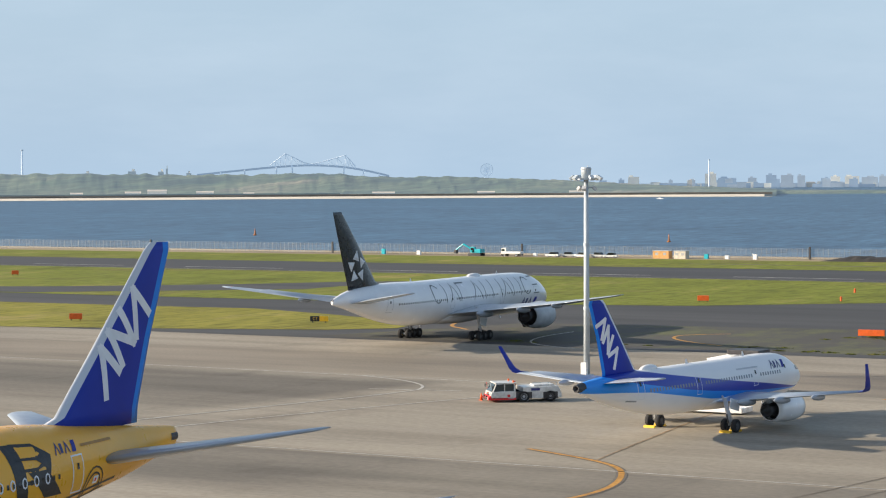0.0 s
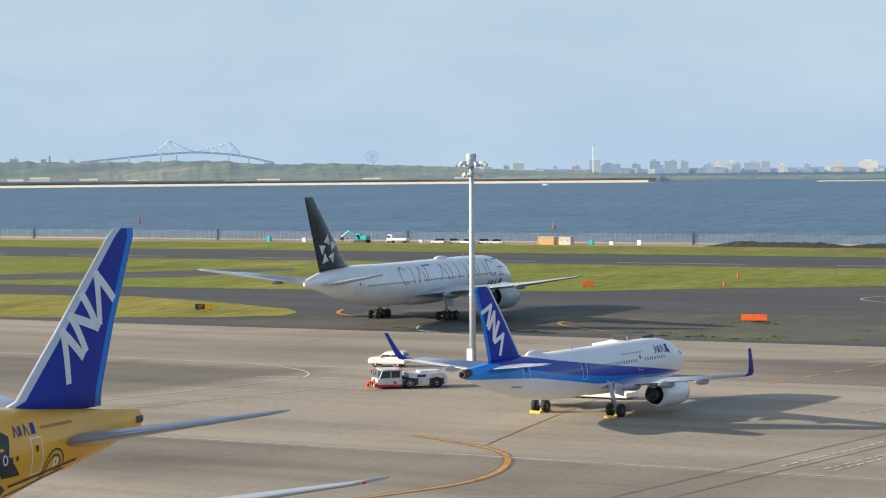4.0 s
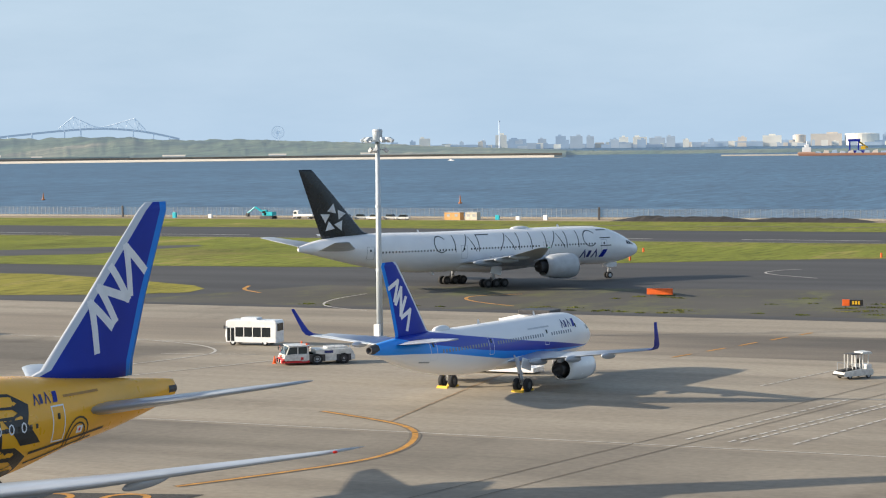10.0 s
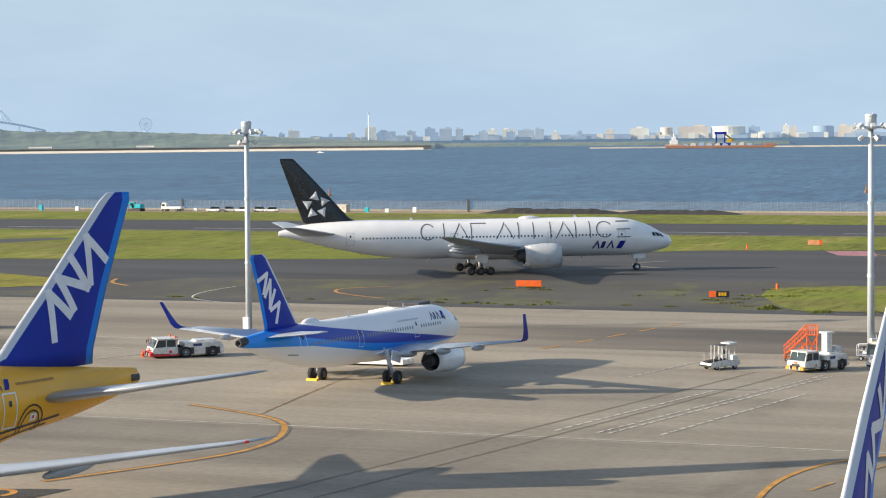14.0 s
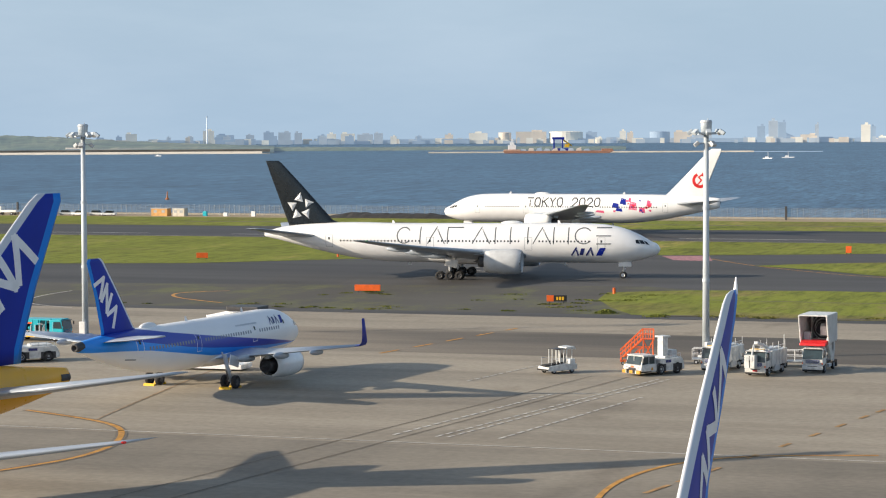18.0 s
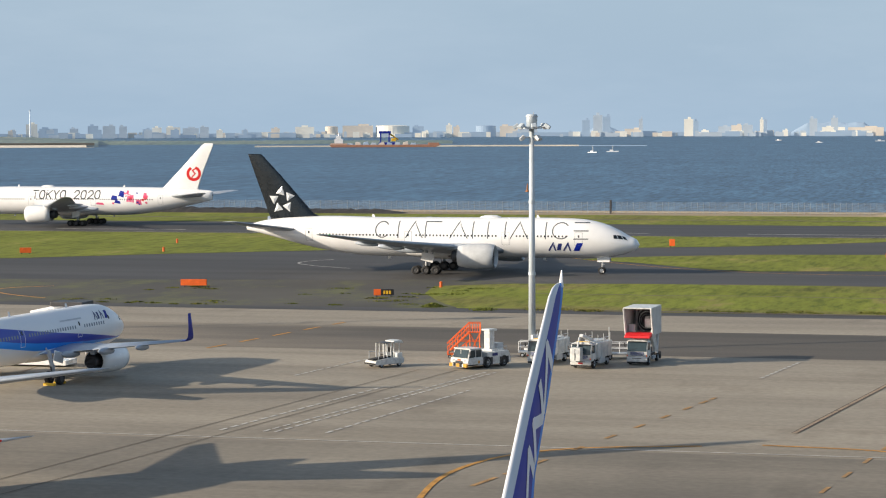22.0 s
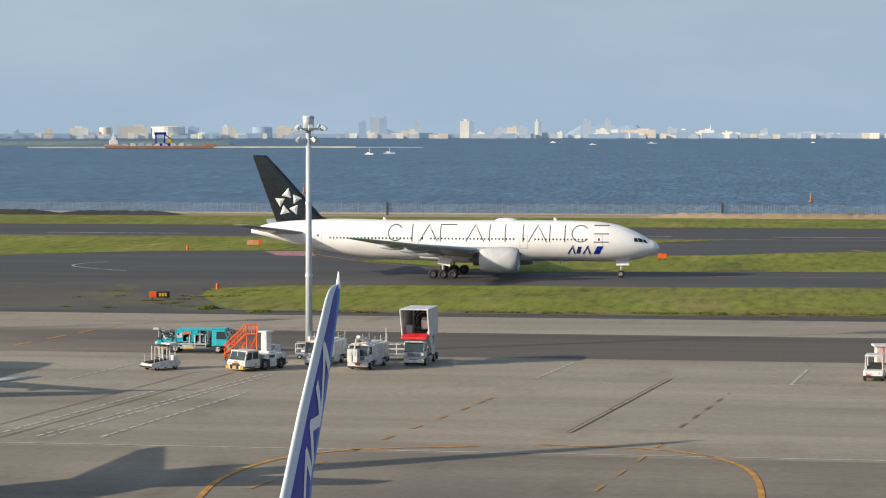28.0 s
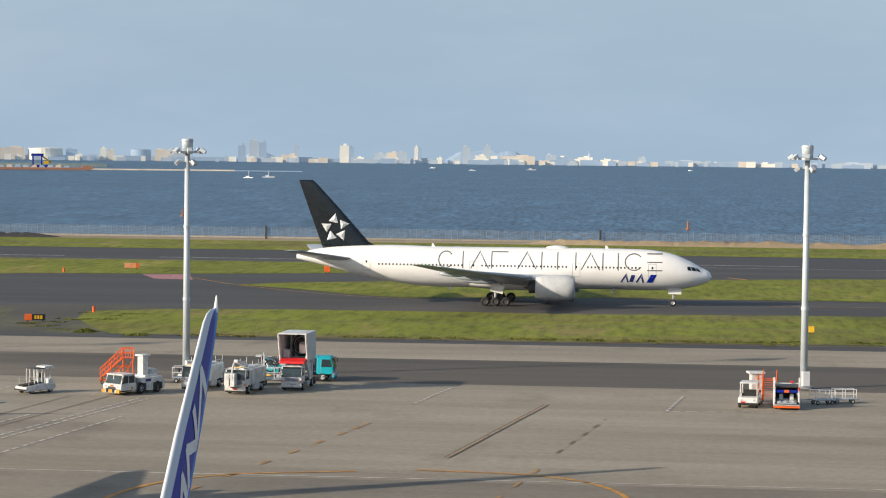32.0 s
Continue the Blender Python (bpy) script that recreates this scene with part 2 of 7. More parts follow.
def jet(name, p, paint, label, m):
    """An airliner from the table p; paint names the materials of its parts. Nose at the origin, pointing along +x."""
    top = thing(name, m, label, "airliner")
    hull = Hull(p["hull"])
    part("fuselage", hull.mesh(), paint["hull"], top, paint.get("hull_label", ""), smooth=True)
    if "belly" in p:
        bx, bl, bw, bz, bh = p["belly"]
        bm = bmesh.new()
        bmesh.ops.create_uvsphere(bm, u_segments=24, v_segments=12, radius=1, matrix=Matrix.Translation((bx, 0, bz)) @ Matrix.Diagonal((bl, bw, bh, 1)))
        part("belly_fairing", bm, paint["belly"], top, smooth=True)
    for s, word in ((1, "left"), (-1, "right")):
        bm = bm_wing([(s * y, x, c, z, t) for y, x, c, z, t in p["wing"]])
        wing = part("wing", bm, paint["wing"], top, "grey swept wing", smooth=True)
        if "winglet" in p:
            part("winglet", bm_winglet(p["winglet"], s), paint["winglet"], wing, "blue upturned wingtip", smooth=True)
        for y, x0, ln, z, r in p["fairings"]:
            bm = bmesh.new()
            bmesh.ops.create_uvsphere(bm, u_segments=12, v_segments=8, radius=1, matrix=Matrix.Translation((x0, s * y, z)) @ Matrix.Rotation(radians(4), 4, "Y") @ Matrix.Diagonal((ln / 2, r, r * 1.25, 1)))
            part("flap_fairing", bm, paint["wing"], wing, smooth=True)
        tipy, tipx, tipz = p["lamp"]
        bm = bmesh.new()
        bmesh.ops.create_uvsphere(bm, u_segments=8, v_segments=6, radius=0.09, matrix=Matrix.Translation((tipx, s * tipy, tipz)) @ Matrix.Diagonal((2, 1, 0.8, 1)))
        part("wingtip_light", bm, NAVRED if s > 0 else NAVGREEN, wing)
        part("stabiliser", bm_wing([(s * y, x, c, z, t) for y, x, c, z, t in p["stab"]]), paint["stab"], top, "grey horizontal tailplane", smooth=True)
        ey, ez, ex, el, er = p["engine"]
        prof = [(ex - 0.5, er * 0.72), (ex - 0.1, er * 0.80), (ex, er * 0.86), (ex - 0.12, er * 0.92), (ex - el * 0.18, er), (ex - el * 0.5, er * 0.99), (ex - el * 0.8, er * 0.9), (ex - el, er * 0.78), (ex - el, er * 0.72)]
        eng = part("engine_nacelle", bm_lathe(prof, 32, "x", (0, s * ey, ez)), paint["engine"], top, "rounded jet engine cowling", smooth=True)
        part("inlet_lip", bm_lathe([(ex - 0.25, er * 0.795), (ex + 0.01, er * 0.862), (ex - 0.14, er * 0.928)], 32, "x", (0, s * ey, ez)), METAL, eng, "bare metal intake ring", smooth=True)
        part("fan_disc", bm_lathe([(ex - 0.9, er * 0.79), (ex - 0.75, er * 0.3), (ex - 0.3, er * 0.05), (ex - 0.28, 0.005)], 24, "x", (0, s * ey, ez)), DARK, eng, "dark fan and spinner", smooth=True)
        part("exhaust_duct", bm_lathe([(ex - el * 0.82, er * 0.7), (ex - el * 0.95, er * 0.4), (ex - el * 1.12, er * 0.46), (ex - el * 1.18, er * 0.42), (ex - el * 1.05, er * 0.3), (ex - el * 1.32, 0.02)], 24, "x", (0, s * ey, ez)), DARK, eng, "dark exhaust nozzle and cone", smooth=True)
        px, pl, pz = p["pylon"]
        part("pylon", bm_rings([[(px, s * ey - w, z0), (px, s * ey + w, z0), (px - pl, s * ey + w, z1), (px - pl, s * ey - w, z1)] for w, z0, z1 in ((0.22, ez + er * 0.8, ez + er * 0.5), (0.12, pz, pz))]), paint["wing"], eng)
        gx, gy, r, axles, gap = p["gear"]
        zb = hull.at(gx)[0] - 0.8
        leg = part("main_gear_leg", bm_rod((gx, s * gy, r), (gx - 0.1, s * (gy - 0.5), zb), 0.20 * r / 0.6, 12), GREY, top, smooth=True)
        part("side_brace", bm_rod((gx, s * gy, r + 0.9), (gx + 1.4, s * (gy - 1.6), zb), 0.09, 8), GREY, leg)
        part("gear_door", bm_box(1.7 * r / 0.6, 0.08, 1.15 * r / 0.6 if axles > 1 else 0.9, 0, 0, 0, 0.02), paint["belly"], leg).matrix_local = pose(gx + 0.1, s * (gy + 0.3), r + 1.35, 0, 14, 0)
        part("torque_link", bm_rod((gx - 0.35, s * gy, r + 0.2), (gx - 0.5, s * (gy - 0.1), r + 1.0), 0.08, 6), HUB, leg)
        if axles > 1:
            part("bogie_beam", bm_box(gap * (axles - 1) + 0.4, 0.28, 0.28, gx, s * gy, r - 0.14, 0.05), GREY, leg)
        for i in range(axles):
            x = gx + (i - (axles - 1) / 2) * gap
            for dy in (-0.55, 0.55):
                wh = part("wheel", bm_rim(r, 0.4), HUB, top)
                wh.matrix_local = pose(x, s * gy + dy * r / 0.62, r)
                part("tyre", bm_wheel(r, 0.44 * r / 0.62), RUBBER, wh, smooth=True)
    nx, nr = p["nose_gear"]
    leg = part("nose_gear_leg", bm_rod((nx, 0, nr), (nx + 0.15, 0, hull.at(nx)[0] - hull.at(nx)[2] + 0.3), 0.13, 12), GREY, top, smooth=True)
    part("taxi_light_bar", bm_box(0.12, 0.7, 0.16, nx + 0.25, 0, nr + 0.85, 0.03), METAL, leg)
    for s in (-1, 1):
        part("nose_gear_door", bm_box(1.9, 0.05, 0.75, nx + 0.3, s * 0.55, hull.at(nx)[0] - hull.at(nx)[2] - 0.62, 0.02), paint["belly"], leg)
        wh = part("wheel", bm_rim(nr, 0.3), METAL, top)
        wh.matrix_local = pose(nx, s * 0.34, nr)
        part("tyre", bm_wheel(nr, 0.32), RUBBER, wh, smooth=True)
    part("fin", bm_wing(p["fin"], upright=True), paint["fin"], top, paint.get("fin_label", ""), smooth=True)
    zt, xt = p["apu"]
    part("tail_exhaust", bm_lathe([(xt + 0.9, p.get("pipe", 0.2) * 1.5), (xt - 0.05, p.get("pipe", 0.2)), (xt - 0.05, p.get("pipe", 0.2) * 0.8), (xt + 0.3, 0.01)], 16, "x", (0, 0, zt)), DARK, top, "dark tail pipe")
    for x, ln, w, h in p["domes"]:
        zc, ry, rz = hull.at(x)
        bm = bmesh.new()
        bmesh.ops.create_uvsphere(bm, u_segments=20, v_segments=10, radius=1, matrix=Matrix.Translation((x, 0, zc + rz - 0.05)) @ Matrix.Diagonal((ln / 2, w / 2, h, 1)))
        part("antenna_dome", bm, WHITE, top, "white satellite antenna hump", smooth=True)
    for x, up in p["blades"]:
        zc, ry, rz = hull.at(x)
        zb = zc + rz - 0.04 if up else zc - rz - 0.4
        part("blade_antenna", bm_wing([(zb, x, 0.5, 0, 0.1), (zb + 0.45, x - 0.25, 0.25, 0, 0.1)], upright=True), WHITE, top)
    # doors, windows and cockpit
    for s in (1, -1):
        side = lambda x, z: hull.skin(x, z, s)
        proud = lambda x, z: hull.skin(x, z, s, 0.02)
        for x, z0, w, h in p["doors"]:
            bm = bmesh.new()
            stroke(bm, side, [(x - w / 2, z0), (x + w / 2, z0), (x + w / 2, z0 + h), (x - w / 2, z0 + h), (x - w / 2, z0)], p["seam"])
            door = part("door", bm, paint.get("door", SEAM), top, "cabin door outline")
            part("door_window", patch(bmesh.new(), proud, [(x - 0.12, z0 + h * 0.62), (x + 0.12, z0 + h * 0.62), (x + 0.12, z0 + h * 0.62 + 0.35), (x - 0.12, z0 + h * 0.62 + 0.35)], 1, 2), GLASS, door)
        z, ww, hh, pitch = p["window"]
        for x0, x1 in p["rows"]:
            bm = bmesh.new()
            for i in range(int((x0 - x1) / pitch)):
                x = x0 - (i + 0.5) * pitch
                patch(bm, proud, [(x - ww / 2, z), (x + ww / 2, z), (x + ww / 2, z + hh), (x - ww / 2, z + hh)], 1, 2)
            tagged(part("window_row", bm, paint.get("pane", GLASS), top, "row of small dark cabin windows"), kind="stuff")
        for q in p["cockpit"]:
            part("cockpit_window", patch(bmesh.new(), proud, q, 3, 3), GLASS, top, "dark cockpit pane", smooth=True)
    return top, hull


def bm_winglet(k, s):
    """A sharklet: blends up from the wing's tip."""
    return bm_rings([[(x - d, s * (y + h * math.sin(radians(cant))), z + h * math.cos(radians(cant))) for d, h in foil(c, t)] +
                     [(x - d, s * (y - h * math.sin(radians(cant))), z - h * math.cos(radians(cant))) for d, h in foil(c, t)[-2:0:-1]] for y, x, c, z, t, cant in k])


def fin_place(p, side, lift=0.012):
    """Lays (x, z) on the fin's side."""
    rows = p["fin"]

    def place(x, z):
        zs = [r[0] for r in rows]
        lx, ch, th = [float(np.interp(z, zs, [r[i] for r in rows])) for i in (1, 2, 4)]
        q = min(1.0, max(0.002, (lx - x) / ch))
        h = ch * 5 * th * (0.2969 * q**0.5 - 0.126 * q - 0.3516 * q**2 + 0.2843 * q**3 - 0.1036 * q**4)
        return Vector((x, side * (h + lift), z))
    return place


FAINT = plain("faint_grey_lettering", (0.55, 0.57, 0.61), 0.45, 0.0, 0.1)
CABIN = plain("cabin_pane_grey", (0.24, 0.27, 0.33), 0.15, 0.0, 0.2)
SEAM = plain("door_seam", (0.30, 0.32, 0.35), 0.5, 0.0, 0.1)
NAVRED = plain("red_lens", (0.7, 0.02, 0.01), 0.2, 0.0, 0.1)
NAVGREEN = plain("green_lens", (0.01, 0.4, 0.1), 0.2, 0.0, 0.1)

WIDE = dict(
    hull=[(0, 4.55, 0.03, 0.03), (-0.35, 4.57, 0.72, 0.70), (-1.5, 4.62, 1.4, 1.28), (-3.2, 4.86, 2.08, 2.02), (-5.4, 5.16, 2.62, 2.66), (-8, 5.38, 2.95, 3.0),
          (-11.5, 5.47, 3.1, 3.12), (-30, 5.47, 3.1, 3.12), (-42, 5.47, 3.1, 3.12), (-49, 5.82, 2.8, 2.7), (-54.5, 6.25, 2.15, 2.08), (-59.0, 6.58, 1.2, 1.45), (-61.2, 6.75, 0.5, 1.1), (-61.7, 6.78, 0.2, 0.95)],
    belly=(-28.0, 9.8, 3.0, 3.3, 1.25),
    wing=[(2.2, -19.6, 15.6, 3.7, 0.12), (3.4, -20.9, 14.0, 3.85, 0.12), (9.6, -25.2, 9.0, 4.55, 0.105), (20, -32.1, 5.4, 5.75, 0.1), (29.3, -38.3, 2.3, 7.1, 0.09), (30.4, -39.5, 1.0, 7.3, 0.08)],
    fairings=[(7.4, -35.0, 5.5, 3.75, 0.36), (13.6, -35.6, 4.6, 4.5, 0.3), (19.4, -37.2, 3.8, 5.2, 0.25)],
    lamp=(29.9, -38.7, 7.2), stab=[(0.8, -51.2, 8.2, 6.5, 0.1), (10.9, -61.6, 2.5, 7.6, 0.09), (11.2, -62.3, 1.6, 7.63, 0.08)],
    engine=(9.7, 2.75, -21.6, 6.0, 1.92), pylon=(-23.4, 5.4, 4.85), gear=(-31.8, 5.5, 0.66, 3, 1.46), nose_gear=(-5.9, 0.54),
    fin=[(7.6, -46.8, 11.6, 0, 0.09), (8.6, -50.2, 8.3, 0, 0.1), (12.5, -54.1, 5.7, 0, 0.1), (17.8, -59.2, 2.75, 0, 0.09), (18.3, -59.9, 2.0, 0, 0.06)],
    apu=(6.8, -61.72), domes=[(-22.5, 3.4, 1.4, 0.42)], blades=[(-15, True), (-40.5, True), (-14, False), (-38, False)],
    doors=[(-8.6, 4.5, 1.1, 1.95), (-19.6, 4.5, 1.1, 1.95), (-34.6, 4.5, 1.1, 1.95), (-50.4, 4.85, 1.1, 1.9)], seam=0.045,
    window=(5.74, 0.21, 0.27, 0.533), rows=[(-10.2, -18.6), (-20.8, -33.6), (-36.0, -49.0)],
    cockpit=[[(-2.05, 5.42), (-1.55, 5.25), (-1.95, 5.75), (-2.45, 5.95)], [(-2.8, 5.5), (-2.15, 5.43), (-2.55, 5.98), (-3.1, 6.08)], [(-3.5, 5.56), (-2.9, 5.5), (-3.2, 6.1), (-3.6, 6.08)]])
NARROW = dict(
    hull=[(0, 3.3, 0.02, 0.02), (-0.25, 3.32, 0.46, 0.45), (-1.1, 3.4, 0.98, 0.98), (-2.4, 3.55, 1.42, 1.5), (-4.2, 3.72, 1.82, 1.92), (-6.3, 3.77, 1.97, 2.06), (-12, 3.77, 1.98, 2.07),
          (-23.6, 3.77, 1.98, 2.07), (-28.6, 4.05, 1.72, 1.8), (-32.6, 4.45, 1.18, 1.3), (-36.1, 4.85, 0.6, 0.66), (-37.5, 5.0, 0.32, 0.34)],
    belly=(-15.3, 5.6, 1.95, 2.35, 0.85),
    wing=[(1.4, -10.1, 8.0, 2.35, 0.13), (2.0, -10.8, 7.4, 2.42, 0.12), (6.4, -13.9, 4.6, 2.95, 0.11), (17.0, -20.0, 1.75, 4.3, 0.1)],
    winglet=[(16.95, -20.0, 1.75, 4.3, 0.1, 0), (17.4, -20.35, 1.35, 4.38, 0.08, 25), (17.7, -20.75, 1.05, 4.7, 0.07, 60), (17.9, -21.3, 0.8, 5.4, 0.07, 76), (18.2, -22.3, 0.5, 6.75, 0.06, 78)],
    fairings=[(5.0, -18.6, 3.4, 2.58, 0.26), (8.8, -19.3, 3.0, 3.03, 0.25), (12.6, -20.1, 2.6, 3.54, 0.22)],
    lamp=(17.0, -20.3, 4.32), stab=[(0.5, -30.1, 4.6, 5.2, 0.1), (6.1, -33.9, 1.7, 5.85, 0.09), (6.25, -34.2, 1.2, 5.87, 0.07)],
    engine=(5.75, 1.72, -11.2, 4.6, 1.22), pylon=(-12.6, 3.6, 2.75), gear=(-19.3, 3.8, 0.58, 1, 1.0), nose_gear=(-5.1, 0.4),
    fin=[(5.3, -27.2, 6.7, 0, 0.09), (6.0, -28.9, 5.0, 0, 0.1), (9.0, -31.2, 3.6, 0, 0.1), (11.7, -33.4, 2.5, 0, 0.09), (12.0, -33.8, 1.9, 0, 0.06)],
    apu=(5.0, -37.8), pipe=0.3, domes=[(-26.6, 2.6, 0.9, 0.4)], blades=[(-10, True), (-20, True)],
    doors=[(-5.6, 3.35, 0.85, 1.85), (-11.3, 3.35, 0.75, 1.6), (-21.4, 3.35, 0.75, 1.6), (-30.2, 3.6, 0.85, 1.75)], seam=0.05,
    window=(4.12, 0.21, 0.29, 0.45), rows=[(-6.6, -10.8), (-11.9, -20.8), (-22.0, -29.4)],
    cockpit=[[(-1.75, 4.05), (-1.3, 3.95), (-1.7, 4.4), (-2.1, 4.5)], [(-2.3, 4.1), (-1.85, 4.05), (-2.2, 4.5), (-2.55, 4.5)], [(-2.85, 4.12), (-2.4, 4.1), (-2.65, 4.5), (-2.95, 4.45)]])

MEDIUM = dict(WIDE)
MEDIUM.update(
    hull=[(0, 4.2, 0.03, 0.03), (-0.35, 4.22, 0.7, 0.68), (-1.6, 4.4, 1.5, 1.45), (-3.4, 4.7, 2.1, 2.1), (-6, 5.0, 2.65, 2.75), (-9, 5.1, 2.87, 2.95), (-38, 5.1, 2.87, 2.97), (-46, 5.6, 2.4, 2.4), (-51, 6.0, 1.6, 1.7), (-55.2, 6.4, 0.6, 0.8), (-56, 6.45, 0.25, 0.5)],
    belly=(-26, 8.5, 2.8, 3.1, 1.2),
    wing=[(2.0, -17.5, 13.5, 3.6, 0.12), (9.0, -22.4, 8.2, 4.5, 0.105), (25, -33.6, 3.0, 7.0, 0.09), (29.6, -38.4, 0.8, 7.9, 0.07)], lamp=(28.5, -37.0, 7.7),
    stab=[(0.8, -46.5, 6.4, 6.3, 0.1), (9.8, -53.0, 2.0, 7.2, 0.09)], engine=(9.7, 2.6, -17.8, 5.4, 1.75), pylon=(-19.6, 5.0, 4.6), gear=(-28.0, 4.9, 0.64, 2, 1.5),
    fairings=[(7.4, -31.0, 4.5, 3.75, 0.33), (13.6, -32.6, 4.0, 4.8, 0.28)],
    fin=[(7.6, -41.2, 7.8, 0, 0.085), (9.75, -45.3, 5.4, 0, 0.085), (11.2, -47.1, 4.1, 0, 0.085), (13.4, -49.4, 3.7, 0, 0.085), (16.0, -52.5, 2.5, 0, 0.09), (16.6, -53.2, 2.1, 0, 0.09), (16.85, -53.7, 1.6, 0, 0.09), (16.95, -54.2, 0.9, 0, 0.06)],
    apu=(6.5, -55.9), domes=[(-20, 3.0, 1.3, 0.4)], doors=[(-7.6, 4.3, 1.1, 1.9), (-17, 4.3, 1.1, 1.9), (-31, 4.3, 1.1, 1.9), (-44, 4.6, 1.1, 1.9)],
    window=(5.3, 0.3, 0.46, 0.6), rows=[(-9, -16), (-18, -30), (-32, -43)], nose_gear=(-5.6, 0.5))


def band_hull():
    """White above, a deep blue sash over a sky blue one that both fall towards the nose, white below."""
    m = Mat("sash_painted_hull", (0.8, 0.8, 0.8), 0.35, 0, 0.1)
    ax = m.axes()
    far = m.math("DIVIDE", m.math("MULTIPLY", ax[0], -1.0), 38.0)
    line = lambda stops: m.math("MULTIPLY", m.ramp(far, [(p, (v / 10,) * 3) for p, v in stops]), 10.0)
    over = lambda edge: m.math("MULTIPLY", m.math("SUBTRACT", ax[2], edge), 25.0, clamp=True)
    top = line([(0, 2.6), (0.087, 2.67), (0.243, 3.38), (0.39, 3.99), (0.528, 4.61), (0.66, 5.24), (0.77, 5.86), (1, 6.9)])
    mid = line([(0, 2.55), (0.087, 2.6), (0.258, 2.8), (0.39, 3.11), (0.502, 3.43), (0.609, 3.87), (0.808, 4.95), (0.9, 5.7), (0.97, 6.6)])
    low = line([(0, 2.5), (0.087, 2.5), (0.273, 2.42), (0.35, 2.45), (0.502, 2.75), (0.609, 3.29), (0.76, 4.05), (0.86, 4.3), (0.947, 4.45), (1, 4.6)])
    white = m.ramp(m.noise(0.5, 4, (0.4, 1, 1)), [(0.3, (0.80, 0.81, 0.83)), (0.7, (0.87, 0.87, 0.88))])
    c = m.mix(over(low), white, (0.008, 0.27, 0.85))
    c = m.mix(over(mid), c, (0.004, 0.036, 0.40))
    c = m.mix(over(top), c, white)
    m.colour(c)
    return m.m


def fin_paint(p, name="blue_fin"):
    """Deep blue with a silver leading edge and a sky blue trailing edge."""
    m = Mat(name, (0.006, 0.026, 0.36), 0.45, 0, 0.0)
    m.set("Specular IOR Level", 0.25)
    ax = m.axes()
    rows = p["fin"]
    z0, z1 = rows[0][0], rows[-1][0]
    h = m.math("DIVIDE", m.math("SUBTRACT", ax[2], z0), z1 - z0)
    span = 60.0 if p is not NARROW else 40.0
    le = m.ramp(h, [((r[0] - z0) / (z1 - z0), (-r[1] / span,) * 3) for r in rows])
    te = m.ramp(h, [((r[0] - z0) / (z1 - z0), ((r[2] - r[1]) / span / 1.1,) * 3) for r in rows])
    back = m.math("ADD", m.math("MULTIPLY", le, span), ax[0])           # negative behind the leading edge
    ahead = m.math("ADD", m.math("MULTIPLY", te, span * 1.1), ax[0])     # positive ahead of the trailing edge
    k = (z1 - z0) / 9.5
    silver = m.math("MULTIPLY", m.math("ADD", back, 0.62 * k), 30, clamp=True)
    cyan = m.math("MULTIPLY", m.math("SUBTRACT", 0.62 * k, ahead), 30, clamp=True)
    blue = m.ramp(m.noise(0.4, 3), [(0.3, (0.005, 0.026, 0.31)), (0.7, (0.006, 0.031, 0.37))])
    c = m.mix(cyan, blue, (0.008, 0.22, 0.75))
    m.colour(m.mix(silver, c, (0.60, 0.64, 0.70)))
    return m.m


WINGGREY = plain("wing_grey", (0.40, 0.45, 0.52), 0.35, 0.15, 0.12, 0.4, coat=0.2)
HULLWHITE = plain("hull_white", (0.88, 0.88, 0.885), 0.22, 0.0, 0.06, 0.4, coat=0.5)
HULLGOLD = plain("hull_yellow", (0.88, 0.42, 0.006), 0.32, 0.0, 0.08, 0.4, coat=0.15)
PALE = plain("white_lettering", (0.80, 0.81, 0.84), 0.4, 0.0, 0.08)
SILVER = plain("silver_triangles", (0.62, 0.64, 0.66), 0.35, 0.1, 0.15)
SCARLET = plain("red_mark", (0.66, 0.02, 0.02), 0.35, 0.0, 0.1)
INK = plain("black_mark", (0.02, 0.02, 0.022), 0.4, 0.0, 0.15)


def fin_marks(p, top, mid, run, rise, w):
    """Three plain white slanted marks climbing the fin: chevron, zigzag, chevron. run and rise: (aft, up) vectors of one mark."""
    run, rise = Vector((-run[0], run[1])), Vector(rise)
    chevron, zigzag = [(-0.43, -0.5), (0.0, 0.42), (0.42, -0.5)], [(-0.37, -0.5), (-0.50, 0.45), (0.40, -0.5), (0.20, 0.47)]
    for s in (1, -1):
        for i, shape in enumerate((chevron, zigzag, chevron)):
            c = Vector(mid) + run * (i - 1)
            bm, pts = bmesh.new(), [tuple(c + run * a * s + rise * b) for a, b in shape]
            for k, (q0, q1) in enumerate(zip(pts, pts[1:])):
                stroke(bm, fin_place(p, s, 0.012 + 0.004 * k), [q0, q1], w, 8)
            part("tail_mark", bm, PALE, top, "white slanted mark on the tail")


